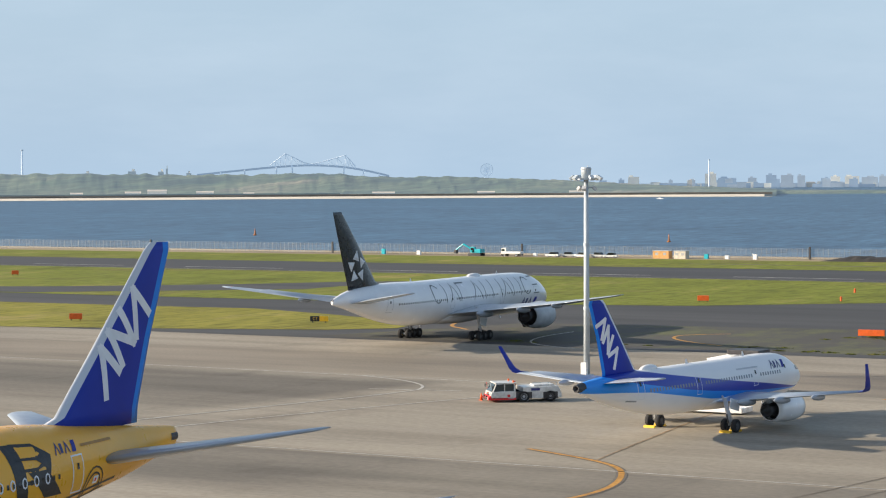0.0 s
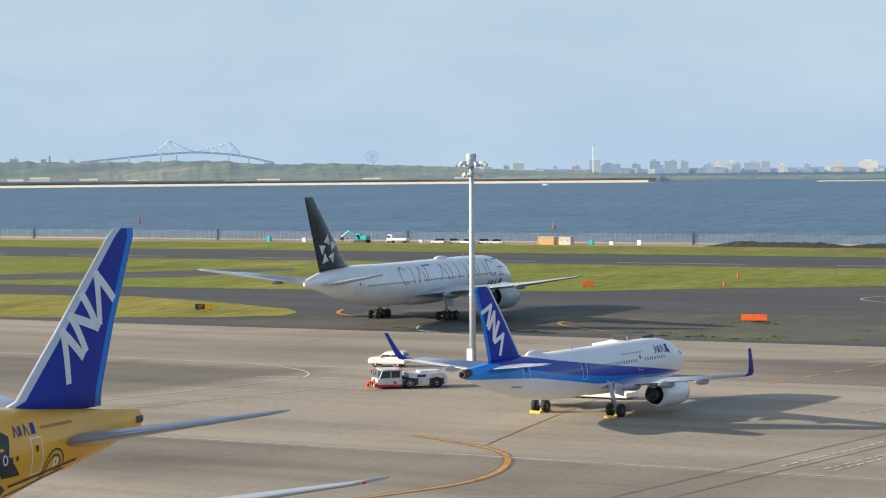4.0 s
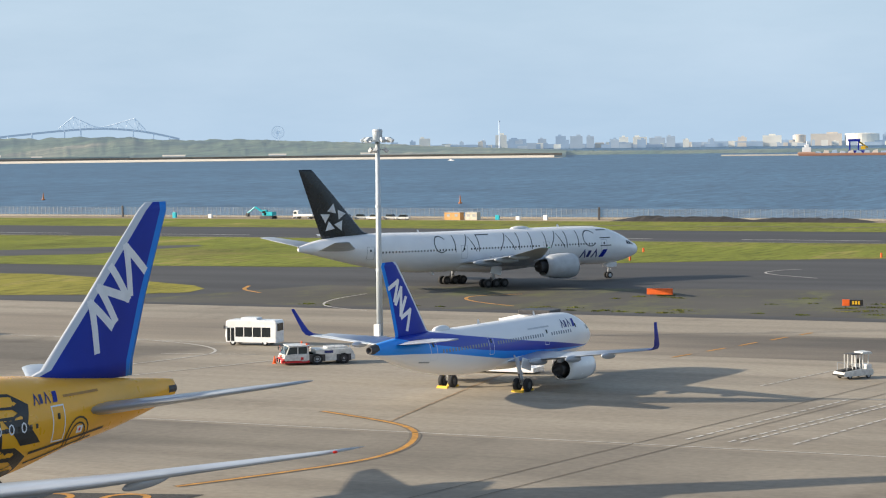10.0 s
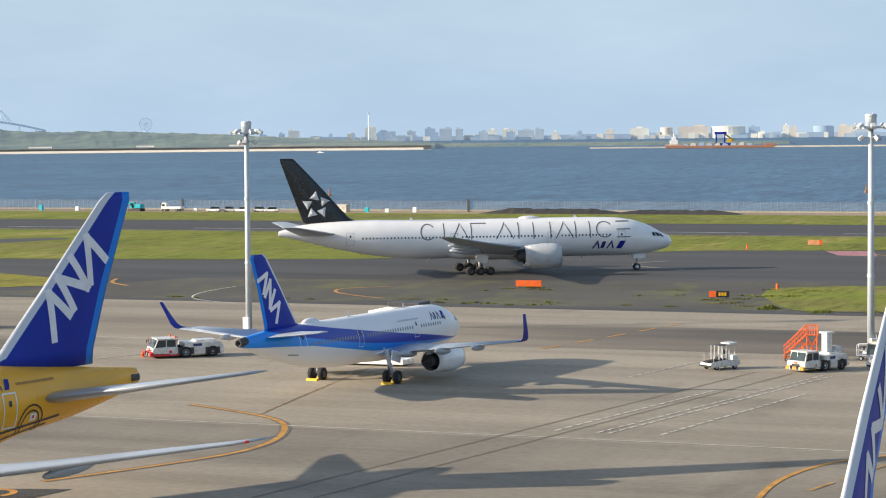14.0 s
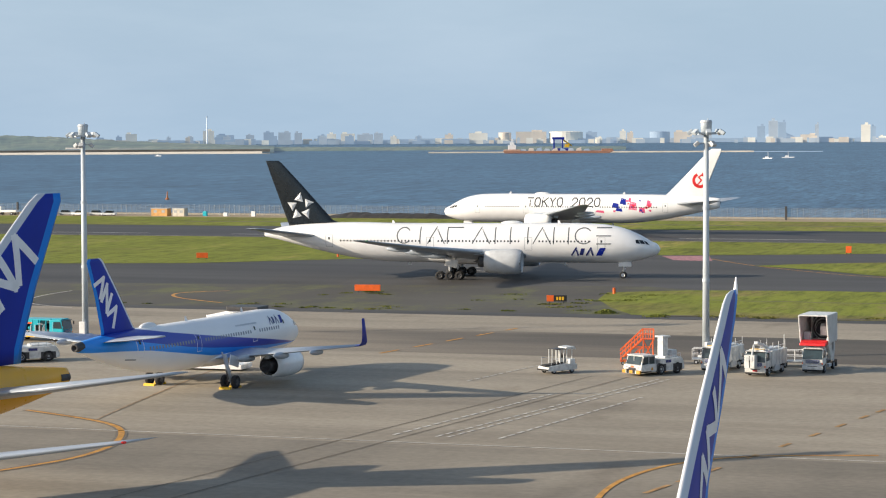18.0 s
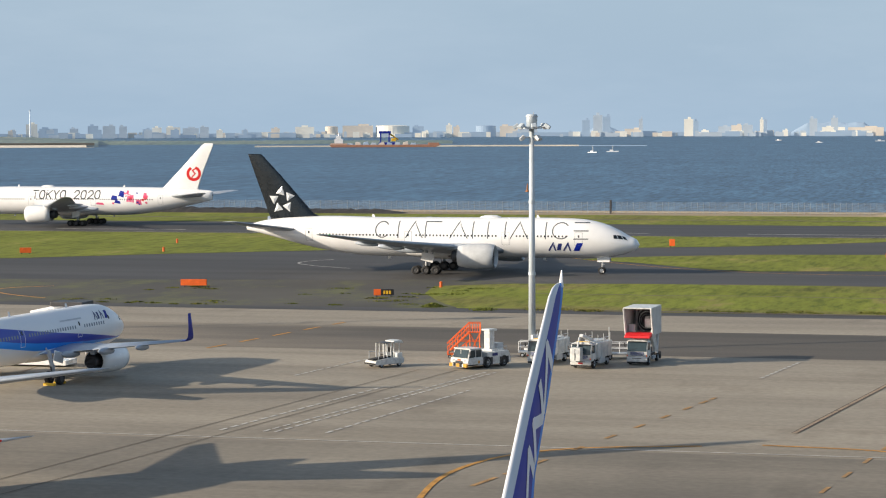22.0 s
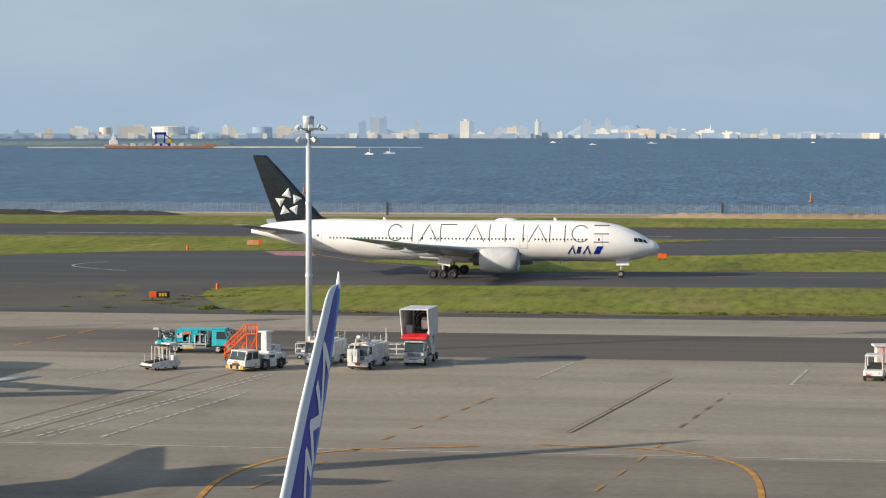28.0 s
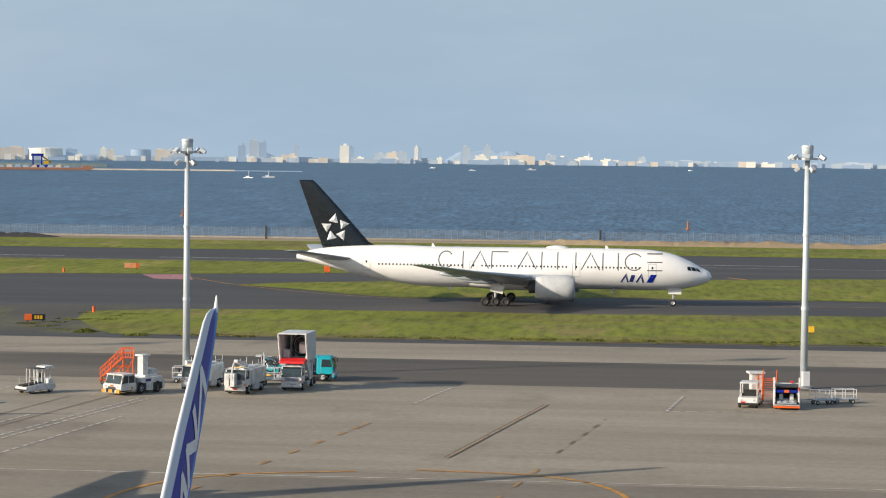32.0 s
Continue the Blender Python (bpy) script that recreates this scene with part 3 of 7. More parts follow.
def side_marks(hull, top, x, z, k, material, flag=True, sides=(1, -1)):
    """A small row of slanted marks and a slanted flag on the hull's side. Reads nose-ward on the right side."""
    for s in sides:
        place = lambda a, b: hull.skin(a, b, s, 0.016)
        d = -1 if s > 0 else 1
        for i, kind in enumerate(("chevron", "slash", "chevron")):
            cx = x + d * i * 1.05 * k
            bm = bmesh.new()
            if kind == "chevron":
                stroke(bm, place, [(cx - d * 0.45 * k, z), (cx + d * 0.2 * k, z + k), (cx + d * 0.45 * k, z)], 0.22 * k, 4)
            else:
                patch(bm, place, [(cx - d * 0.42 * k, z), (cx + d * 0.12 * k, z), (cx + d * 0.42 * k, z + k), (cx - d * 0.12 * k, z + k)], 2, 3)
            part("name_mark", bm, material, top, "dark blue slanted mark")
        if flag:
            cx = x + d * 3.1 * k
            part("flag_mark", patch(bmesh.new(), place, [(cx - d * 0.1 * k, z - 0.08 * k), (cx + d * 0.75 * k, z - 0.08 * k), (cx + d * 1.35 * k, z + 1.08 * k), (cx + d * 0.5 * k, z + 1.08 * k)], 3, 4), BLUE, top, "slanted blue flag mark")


# the white airliner with the black tail that taxies past
STAR = dict(WIDE, hull=WIDE["hull"][:6] + [(-11.5, 5.49, 3.08, 3.09), (-30, 5.5, 3.08, 3.08), (-41, 5.52, 3.08, 3.06), (-46.5, 5.85, 2.85, 2.84), (-51.5, 6.28, 2.2, 2.3), (-55.7, 6.65, 1.35, 1.62), (-58.6, 6.80, 0.75, 1.02), (-60.9, 6.72, 0.28, 0.42), (-61.1, 6.72, 0.22, 0.36)],
            fin=[(7.5, -47.2, 9.9, 0, 0.09), (8.35, -49.4, 8.0, 0, 0.1), (8.75, -50.35, 7.2, 0, 0.1), (14.3, -55.35, 4.25, 0, 0.1), (17.5, -58.4, 2.35, 0, 0.09), (17.82, -58.8, 2.05, 0, 0.06)],
            stab=[(0.6, -51.8, 6.3, 6.4, 0.1), (10.6, -58.9, 2.4, 8.05, 0.09), (10.9, -59.5, 1.7, 8.1, 0.08)],
            engine=(9.7, 3.1, -19.6, 5.5, 1.95), pylon=(-21.3, 5.6, 4.85), gear=(-31.1, 5.5, 0.66, 3, 1.5), nose_gear=(-5.6, 0.54), apu=(6.72, -61.1), pipe=0.14,
            fairings=[(7.4, -33.5, 5.2, 3.85, 0.4), (13.6, -34.4, 4.4, 4.6, 0.33), (19.4, -36.3, 3.6, 5.35, 0.27)])
STAR_ROWS = [(0, -161.0, 296.8, 92.9), (3, -157.0, 307.9, 91.9), (6, -150.9, 322.6, 84.9), (9, -133.4, 331.0, 66.2), (10, -126.8, 333.0, 59.1), (13, -107.5, 338.1, 37.5),
             (17, -81.7, 333.8, 13.3), (19, -69.6, 330.6, 4.3), (23, -46.4, 330.6, -0.3), (28, -16.3, 331.2, -0.3), (30, -3.8, 331.2, -0.2), (32, 9.1, 331.0, -0.2)]
star_jet, hull = jet("airliner", STAR, dict(hull=HULLWHITE, belly=HULLWHITE, wing=WINGGREY, stab=WINGGREY, engine=GREY, fin=BLACK, fin_label="black tail fin"),
                     "white twin-engined airliner with a black tail fin, taxiing", pose(STAR_ROWS[0][1], STAR_ROWS[0][2], 0, 0, 0, STAR_ROWS[0][3]))
for s in (1, -1):
    # thin-lined plain marks along the side: bars, chevrons and ovals
    place = lambda a, b: hull.skin(a, b, s, 0.014)
    d, start = (1, -39.7) if s < 0 else (-1, -8.0)
    marks = [("oval", 0, 46), ("post", 51, 103), ("chevron", 103, 158), ("half", 168, 218), ("chevron", 251, 308), ("foot", 326, 363), ("foot", 376, 413), ("bar", 433, 433),
             ("chevron", 451, 508), ("posts", 518, 566), ("oval", 588, 643), ("rungs", 658, 703)]
    for kind, p0, p1 in marks:
        x0, x1, z0, z1, w = start + d * p0 * 0.0462, start + d * p1 * 0.0462, 5.5, 7.95, 0.16
        mx, mz = (x0 + x1) / 2, (z0 + z1) / 2
        runs = {"chevron": [[(x0, z0), (mx, z1), (x1, z0)]], "half": [[(x0, z0), (x0, z1), (x1, z1)]], "foot": [[(x0, z1), (x0, z0)]], "bar": [[(x0, z0), (x0, z1)]],
                "post": [[(mx, z0), (mx, z1)]], "posts": [[(x0, z0), (x0, z1)], [(x1, z0), (x1, z1)]], "rungs": [[(x0, z), (x1, z)] for z in (z0, mz, z1)],
                "oval": [[(mx + (x1 - x0) / 2 * math.cos(q * math.pi / 9), mz + 1.22 * math.sin(q * math.pi / 9)) for q in range(2, 17)]]}[kind]
        for run in runs:
            part("name_mark", stroke(bmesh.new(), place, run, w, 6), PEWTER, star_jet, "thin grey painted mark on the hull")
    # ring of five raised triangles on the tail, each turned a little like a pinwheel
    fp, high = fin_place(STAR, s), fin_place(STAR, s, 0.16)
    mid = Vector((-55.33, 10.72))
    for i in range(5):
        a0 = radians(90 + 72 * i)
        out, along = Vector((math.cos(a0), math.sin(a0))), Vector((-math.sin(a0), math.cos(a0)))
        tip, left, right = mid + out * 2.2, mid + out * 1.05 + along * 1.0, mid + out * 0.74 - along * 0.42
        ridge_at = (tip + left + right) / 3
        bm = bmesh.new()
        corners = [bm.verts.new(fp(*q)) for q in (tip, left, right)]
        crown = bm.verts.new(high(*ridge_at))
        for k in range(3):
            bm.faces.new((corners[k], corners[(k + 1) % 3], crown))
        bmesh.ops.recalc_face_normals(bm, faces=bm.faces)
        part("tail_triangle", bm, SILVER, star_jet, "silver triangle of a five-pointed ring")
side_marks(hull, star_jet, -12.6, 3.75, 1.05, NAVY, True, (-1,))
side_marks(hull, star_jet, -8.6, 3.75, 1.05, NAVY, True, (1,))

# its legs are pressed down under load
for ob in star_jet.children:
    if not ob.name.startswith(("fin", "tail", "vertical")):
        ob.matrix_basis = Matrix.Diagonal((1, 1, 0.965, 1)) @ ob.matrix_basis

# the blue and white narrow airliner parked on the apron
parked, hull = jet("airliner", NARROW, dict(hull=band_hull(), belly=HULLWHITE, wing=WINGGREY, stab=WINGGREY, engine=HULLWHITE, fin=fin_paint(NARROW, "blue_fin_small"), winglet=BLUE, door=PALE, pane=CABIN,
                   fin_label="deep blue tail fin with a silver front edge"), "white and blue narrow airliner parked with chocked wheels", pose(-80.9, 199.0, 0, 0, 0, 84.5))
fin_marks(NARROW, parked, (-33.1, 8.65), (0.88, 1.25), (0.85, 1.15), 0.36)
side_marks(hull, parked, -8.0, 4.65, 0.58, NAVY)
for s in (1, -1):
    place = lambda a, b: hull.skin(a, b, s, 0.016)
    part("slogan_bar", stroke(bmesh.new(), place, [(-14.4, 4.95), (-10.6, 4.95)], 0.13, 6), FAINT, parked, "faint grey line of small writing")
    part("registration_bar", stroke(bmesh.new(), place, [(-31.9, 3.55), (-30.7, 3.45)], 0.12, 3), SEAM, parked, "small dark registration bar")

# the yellow airliner pushed back from its stand
GOLD_ROWS = [(0, -81.0, 47.7, 274.0), (3, -82.2, 51.1, 271.1), (6, -84.3, 55.1, 267.5), (9, -85.5, 58.6, 263.9), (13, -87.7, 64.0, 257.8), (17, -89.4, 70.2, 251.9), (19, -90.5, 73.6, 248.3),
             (23, -89.8, 77.8, 242.5), (28, -87.3, 83.0, 235.0), (32, -86.0, 87.5, 229.0)]
GOLD = dict(WIDE, seam=0.09, hull=WIDE["hull"][:7] + [(-30, 5.47, 3.1, 3.12), (-41, 5.47, 3.1, 3.12), (-46.5, 5.75, 2.85, 2.86), (-51.5, 6.0, 2.2, 2.13), (-56, 6.07, 1.35, 1.6), (-60.7, 6.32, 0.6, 0.88), (-62.2, 6.42, 0.3, 0.6)],
            apu=(6.42, -62.25), pipe=0.34, stab=[(0.8, -51.2, 8.2, 5.95, 0.1), (10.9, -60.0, 2.5, 7.4, 0.09), (11.2, -60.7, 1.6, 7.43, 0.08)],
            doors=[(-8.6, 4.5, 1.1, 1.95), (-19.6, 4.5, 1.1, 1.95), (-34.6, 4.5, 1.1, 1.95), (-49.05, 4.75, 1.15, 2.05)], rows=[(-10.2, -18.6), (-20.8, -33.6), (-36.0, -47.6)])
gold_jet, hull = jet("airliner", GOLD, dict(hull=HULLGOLD, belly=HULLGOLD, wing=WINGGREY, stab=WINGGREY, engine=HULLGOLD, fin=fin_paint(WIDE), door=PALE, fin_label="deep blue tail fin with silver and sky blue edges"),
                     "yellow airliner with black markings and a blue tail", pose(-81, 47.7, 0, 0, 0, 274))
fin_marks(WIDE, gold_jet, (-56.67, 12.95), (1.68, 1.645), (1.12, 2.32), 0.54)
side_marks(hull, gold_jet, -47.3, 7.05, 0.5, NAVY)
for s in (1, -1):
    place = lambda a, b: hull.skin(a, b, s, 0.016)
    part("slogan_bar", stroke(bmesh.new(), place, [(-50.0, 7.25), (-53.6, 7.22)], 0.14, 6), plain("dull_gold_lettering", (0.42, 0.20, 0.03), 0.5), gold_jet, "faint grey line of small writing")
    # large black painted shapes: upright blocks, round bows and splayed feet in two rows
    for x0, z0, k in ((-42.9, 6.2, 1.0), (-42.6, 3.3, 0.95), (-37.6, 6.2, 1.0), (-37.4, 3.3, 0.95)):
        part("black_block", patch(bmesh.new(), place, [(x0 - 1.0, z0 - 1.3 * k), (x0, z0 - 1.3 * k), (x0 + 0.2, z0 + 1.75 * k), (x0 - 0.9, z0 + 1.7 * k)], 3, 6), INK, gold_jet, "black painted block on the yellow hull")
        bow = [(x0 - 0.9, z0 + 1.3 * k), (x0 - 2.3, z0 + 1.2 * k), (x0 - 3.1, z0 + 0.75 * k), (x0 - 2.9, z0 + 0.25 * k), (x0 - 2.2, z0 - 0.02), (x0 - 0.9, z0)]
        part("black_bow", stroke(bmesh.new(), lambda a, b: hull.skin(a, b, s, 0.018), bow, 0.85 * k, 4), INK, gold_jet, "black painted bow on the yellow hull")
        part("black_foot", patch(bmesh.new(), lambda a, b: hull.skin(a, b, s, 0.020), [(x0 - 4.4, z0 - 1.3 * k), (x0 - 2.6, z0 - 1.3 * k), (x0 - 1.2, z0 + 0.2), (x0 - 2.9, z0 + 0.2)], 3, 4), INK, gold_jet, "black painted foot on the yellow hull")
    part("black_line", stroke(bmesh.new(), place, [(-46.5, 4.35), (-54.0, 4.95)], 0.16, 14), INK, gold_jet, "thin black painted line")
    part("black_line", stroke(bmesh.new(), place, [(-46.5, 3.75), (-53.0, 4.55)], 0.12, 12), INK, gold_jet, "thin black painted line")
    for r in (1.15, 0.82):
        part("emblem_arch", stroke(bmesh.new(), lambda a, b: hull.skin(a, b, s, 0.022), [(-51.1 + r * math.cos(radians(q)), 4.75 + r * 1.02 * math.sin(radians(q))) for q in range(-30, 211, 20)], 0.11, 2), INK, gold_jet, "black arch painted round a small flag")
    part("small_flag", patch(bmesh.new(), place, [(-51.55, 4.95), (-50.95, 4.95), (-50.95, 5.4), (-51.55, 5.4)], 1, 2), PALE, gold_jet, "small white flag with a red dot")
    part("flag_dot", patch(bmesh.new(), lambda a, b: hull.skin(a, b, s, 0.022), [(-51.35, 5.08), (-51.15, 5.08), (-51.15, 5.27), (-51.35, 5.27)], 1, 1), SCARLET, gold_jet)
    for i in range(9):
        x = -37.2 - i * 1.07
        part("oval_frame", stroke(bmesh.new(), lambda a, b: hull.skin(a, b, s, 0.026), [(x + 0.2 * math.cos(q * math.pi / 4), 5.91 + 0.27 * math.sin(q * math.pi / 4)) for q in range(9)], 0.09, 1), PALE, gold_jet)

# the white airliner rolling out on the runway
LINER_ROWS = [(0, 320, 474, 180), (10, 40, 474, 180), (14, -64, 474, 180), (17, -135.5, 474, 180), (19, -177.0, 474, 180), (21, -215.0, 474, 180), (23, -248.3, 474, 180), (25.5, -288, 474, 180), (32, -380, 474, 180)]
rolling, hull = jet("airliner", WIDE, dict(hull=HULLWHITE, belly=HULLWHITE, wing=WINGGREY, stab=WINGGREY, engine=HULLWHITE, fin=HULLWHITE, fin_label="white tail fin"),
                    "white airliner with a red round tail mark, on the runway", pose(320, 474, 0, 0, 0, 180))
PINK = plain("pink_mark", (0.72, 0.10, 0.22), 0.4, 0.0, 0.1)
GLYPHS = {"T": [[(0.5, 0), (0.5, 1)], [(0, 1), (1, 1)]], "O": [[(0.25, 0), (0.75, 0), (1, 0.25), (1, 0.75), (0.75, 1), (0.25, 1), (0, 0.75), (0, 0.25), (0.25, 0)]],
          "K": [[(0, 0), (0, 1)], [(1, 1), (0.05, 0.45)], [(0.3, 0.6), (1, 0)]], "Y": [[(0, 1), (0.5, 0.5), (1, 1)], [(0.5, 0.5), (0.5, 0)]],
          "2": [[(0, 0.75), (0.25, 1), (0.75, 1), (1, 0.75), (1, 0.6), (0, 0), (1, 0)]]}
GLYPHS["0"] = GLYPHS["O"]
for s in (1, -1):
    fp = fin_place(WIDE, s)
    bm = bmesh.new()
    stroke(bm, fp, [(-57.4 + 1.35 * math.cos(radians(a)), 11.6 + 1.35 * math.sin(radians(a))) for a in range(115, 425, 15)], 0.62, 2)
    stroke(bm, fp, [(-57.0, 10.8), (-57.7, 11.6), (-57.1, 12.3), (-57.6, 12.6)], 0.3, 3)
    part("tail_ring", bm, SCARLET, rolling, "red round mark on the tail")
    place = lambda a, b: hull.skin(a, b, s, 0.014)
    d, x = (-1, -20.0) if s > 0 else (1, -36.0)
    for ch in "TOKYO 2020":
        if ch != " ":
            bm = bmesh.new()
            for run in GLYPHS[ch]:
                stroke(bm, place, [(x + d * a * 1.15, 6.0 + b * 1.75) for a, b in run], 0.24, 3)
            part("letter", bm, INK, rolling, "black letter on the white hull")
        x += d * 1.66
    for i, (px, pz, w, h, mm) in enumerate(((-39.6, 5.6, 1.6, 1.2, BLUE), (-41.2, 6.3, 1.4, 1.5, BLUE), (-40.4, 4.9, 1.5, 0.8, BLUE), (-43.4, 5.2, 1.8, 1.9, PINK), (-45.4, 4.7, 1.4, 1.2, PINK), (-46.8, 6.0, 0.9, 1.4, PINK), (-42.6, 6.9, 0.6, 1.0, PINK), (-36.2, 4.6, 2.0, 0.6, PINK))):
        part("colour_patch", patch(bmesh.new(), place, [(px - w / 2, pz), (px + w / 2, pz + 0.2), (px + w * 0.35, pz + h), (px - w * 0.4, pz + h * 0.85)], 2, 3), mm, rolling, "plain coloured patch on the rear hull")

    conf = random.Random(8 + s)
    for i in range(16):
        px, pz, w = conf.uniform(-47.5, -38.5), conf.uniform(4.6, 7.6), conf.uniform(0.3, 0.75)
        part("colour_patch", patch(bmesh.new(), lambda a, b: hull.skin(a, b, s, 0.02), [(px, pz), (px + w, pz + conf.uniform(-0.1, 0.3)), (px + w * 0.8, pz + w), (px - 0.1, pz + w * 0.9)], 1, 2), (BLUE, PINK, SCARLET, PALE)[i % 4], rolling, "small coloured patch on the rear hull")

# the airliner whose tail rises close to the terminal
near_jet, hull = jet("airliner", MEDIUM, dict(hull=HULLWHITE, belly=HULLWHITE, wing=WINGGREY, stab=WINGGREY, engine=GREY, fin=fin_paint(MEDIUM, "blue_fin_near"), fin_label="tall deep blue tail fin with a silver front edge"),
                     "airliner parked nose-in with a tall blue tail fin", pose(-15.3, 17.6, 0, 0, 0, 268.7))
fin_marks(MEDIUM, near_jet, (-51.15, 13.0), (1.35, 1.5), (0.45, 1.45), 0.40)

part("tail_tip_lamp", bm_rod((-55.0, 0, 16.8), (-55.1, 0, 17.35), 0.09, 8, 0.02), PALE, near_jet, "small white lamp spike at the fin's tip")


# ---- ground ----
def sheet(name, quad, z, material, label="", kind="structure", cuts=1):
    """A flat sheet from its corners (u, v)."""
    bm = bmesh.new()
    bm.faces.new([bm.verts.new((u, v, z)) for u, v in quad])
    bmesh.ops.recalc_face_normals(bm, faces=bm.faces)
    if bm.faces[:][0].normal.z < 0:
        bmesh.ops.reverse_faces(bm, faces=bm.faces)
    return tagged(part(name, bm, material), label, "", "", kind)


def concrete():
    m = Mat("apron_concrete", (0.3, 0.28, 0.25), 0.8)
    big = m.ramp(m.noise(0.03, 5, (0.5, 2.2, 1)), [(0.35, (0.258, 0.227, 0.180)), (0.5, (0.312, 0.275, 0.217)), (0.7, (0.356, 0.313, 0.247))])
    fine = m.ramp(m.noise(1.6, 6), [(0.3, (0.84, 0.84, 0.84)), (0.7, (1.08, 1.08, 1.08))])
    c = m.mix(1.0, big, fine, "MULTIPLY")
    streaks = m.ramp(m.noise(0.11, 6, (0.12, 1.4, 1), 0.65), [(0.36, (0.80, 0.79, 0.78)), (0.55, (1, 1, 1))])
    c = m.mix(1.0, c, streaks, "MULTIPLY")
    stain = m.ramp(m.noise(0.12, 5, (1, 0.5, 1)), [(0.58, (1, 1, 1)), (0.72, (0.74, 0.72, 0.70))])
    c = m.mix(1.0, c, stain, "MULTIPLY")
    # tyre-blackened lane in front of the stands, and a stained bay further along
    ax = m.axes()
    wob = m.math("MULTIPLY", m.math("SUBTRACT", m.noise(0.05, 4, (0.4, 1, 1)), 0.5), 14.0)
    v = m.math("ADD", ax[1], wob)
    lane = m.math("MULTIPLY", m.math("MULTIPLY", m.math("SUBTRACT", v, 128.0), 0.16, clamp=True), m.math("MULTIPLY", m.math("SUBTRACT", 150.8, ax[1]), 2.0, clamp=True))
    bays = m.ramp(m.noise(0.03, 4, (1, 0.3, 1)), [(0.36, (0.35, 0.35, 0.35)), (0.56, (1, 1, 1))])
    lane = m.math("MULTIPLY", m.math("MULTIPLY", lane, bays), 0.85)
    bay = m.math("MULTIPLY", m.math("MULTIPLY", m.math("SUBTRACT", m.math("ADD", ax[1], m.math("MULTIPLY", wob, 0.8)), 160.0), 0.035, clamp=True),
                 m.math("MULTIPLY", m.math("MULTIPLY", m.math("SUBTRACT", 212.0, v), 0.16, clamp=True), m.math("MULTIPLY", m.math("SUBTRACT", m.math("SUBTRACT", m.math("MULTIPLY", ax[1], 0.17), 159.0), m.math("ADD", ax[0], m.math("MULTIPLY", wob, 0.4))), 0.25, clamp=True)))
    bay = m.math("MULTIPLY", bay, m.ramp(m.noise(0.06, 5, (0.25, 1.2, 1), 0.6), [(0.25, (0.75, 0.75, 0.75)), (0.55, (1, 1, 1))]))
    m.colour(m.mix(m.math("MAXIMUM", lane, bay), c, m.mix(1.0, c, (0.50, 0.50, 0.505), "MULTIPLY")))
    m.bump(m.noise(6, 4), 0.2, 0.01)
    return m.m


def asphalt(name, base, streak=(0.2, 2.0, 1)):
    m = Mat(name, base, 0.75)
    lo, hi = tuple(c * 0.72 for c in base), tuple(c * 1.25 for c in base)
    big = m.ramp(m.noise(0.05, 5, streak), [(0.33, lo), (0.68, hi)])
    fine = m.ramp(m.noise(3, 6), [(0.3, (0.82, 0.82, 0.82)), (0.7, (1.12, 1.12, 1.12))])
    m.colour(m.mix(1.0, big, fine, "MULTIPLY"))
    m.bump(m.noise(9, 4), 0.25, 0.01)
    return m.m


def turf(name, green, dry, bare_from=0.54):
    m = Mat(name, green, 0.9)
    m.set("Specular IOR Level", 0.2)
    n = m.ramp(m.noise(0.06, 8, (0.9, 0.4, 1), 0.72), [(0.3, tuple(c * 0.55 for c in green)), (0.44, green), (0.56, tuple(c * 1.15 for c in green)), (0.66, dry)])
    bare = m.ramp(m.noise(0.022, 6, (0.7, 1.6, 1), 0.7), [(bare_from, (0, 0, 0)), (bare_from + 0.12, (1, 1, 1))])
    n = m.mix(m.math("MULTIPLY", bare, 0.75), n, tuple(0.6 * (c * 0.5 + k * 0.5) + q for c, k, q in zip(green, dry, (0.05, 0.03, 0.02))))
    f = m.ramp(m.noise(1.1, 6, (0.6, 0.1, 1), 0.7), [(0.32, (0.5, 0.54, 0.5)), (0.5, (1, 1, 1)), (0.7, (1.32, 1.27, 1.2))])
    m.colour(m.mix(1.0, n, f, "MULTIPLY"))
    m.bump(m.noise(5, 6, (1, 1, 1), 0.7), 0.6, 0.06)
    return m.m


def taxilane():
    """Brownish asphalt that gives way to stained concrete at its worn end."""
    m = Mat("taxilane_asphalt", (0.135, 0.118, 0.095), 0.78)
    tar = m.ramp(m.noise(0.05, 5, (0.12, 2, 1)), [(0.33, (0.068, 0.060, 0.049)), (0.68, (0.120, 0.104, 0.084))])
    slab = m.ramp(m.noise(0.045, 6, (0.35, 1.6, 1), 0.62), [(0.34, (0.175, 0.150, 0.118)), (0.5, (0.245, 0.208, 0.160)), (0.7, (0.300, 0.254, 0.196))])
    u = m.math("ADD", m.axes()[0], m.math("MULTIPLY", m.math("SUBTRACT", m.noise(0.04, 5, (0.4, 2.0, 1)), 0.5), 90.0))
    c = m.mix(m.math("MULTIPLY", m.math("ADD", u, 88.0), 0.03, clamp=True), slab, tar)
    m.colour(m.mix(1.0, c, m.ramp(m.noise(3, 6), [(0.3, (0.84, 0.84, 0.84)), (0.7, (1.1, 1.1, 1.1))]), "MULTIPLY"))
    m.bump(m.noise(9, 4), 0.25, 0.01)
    return m.m


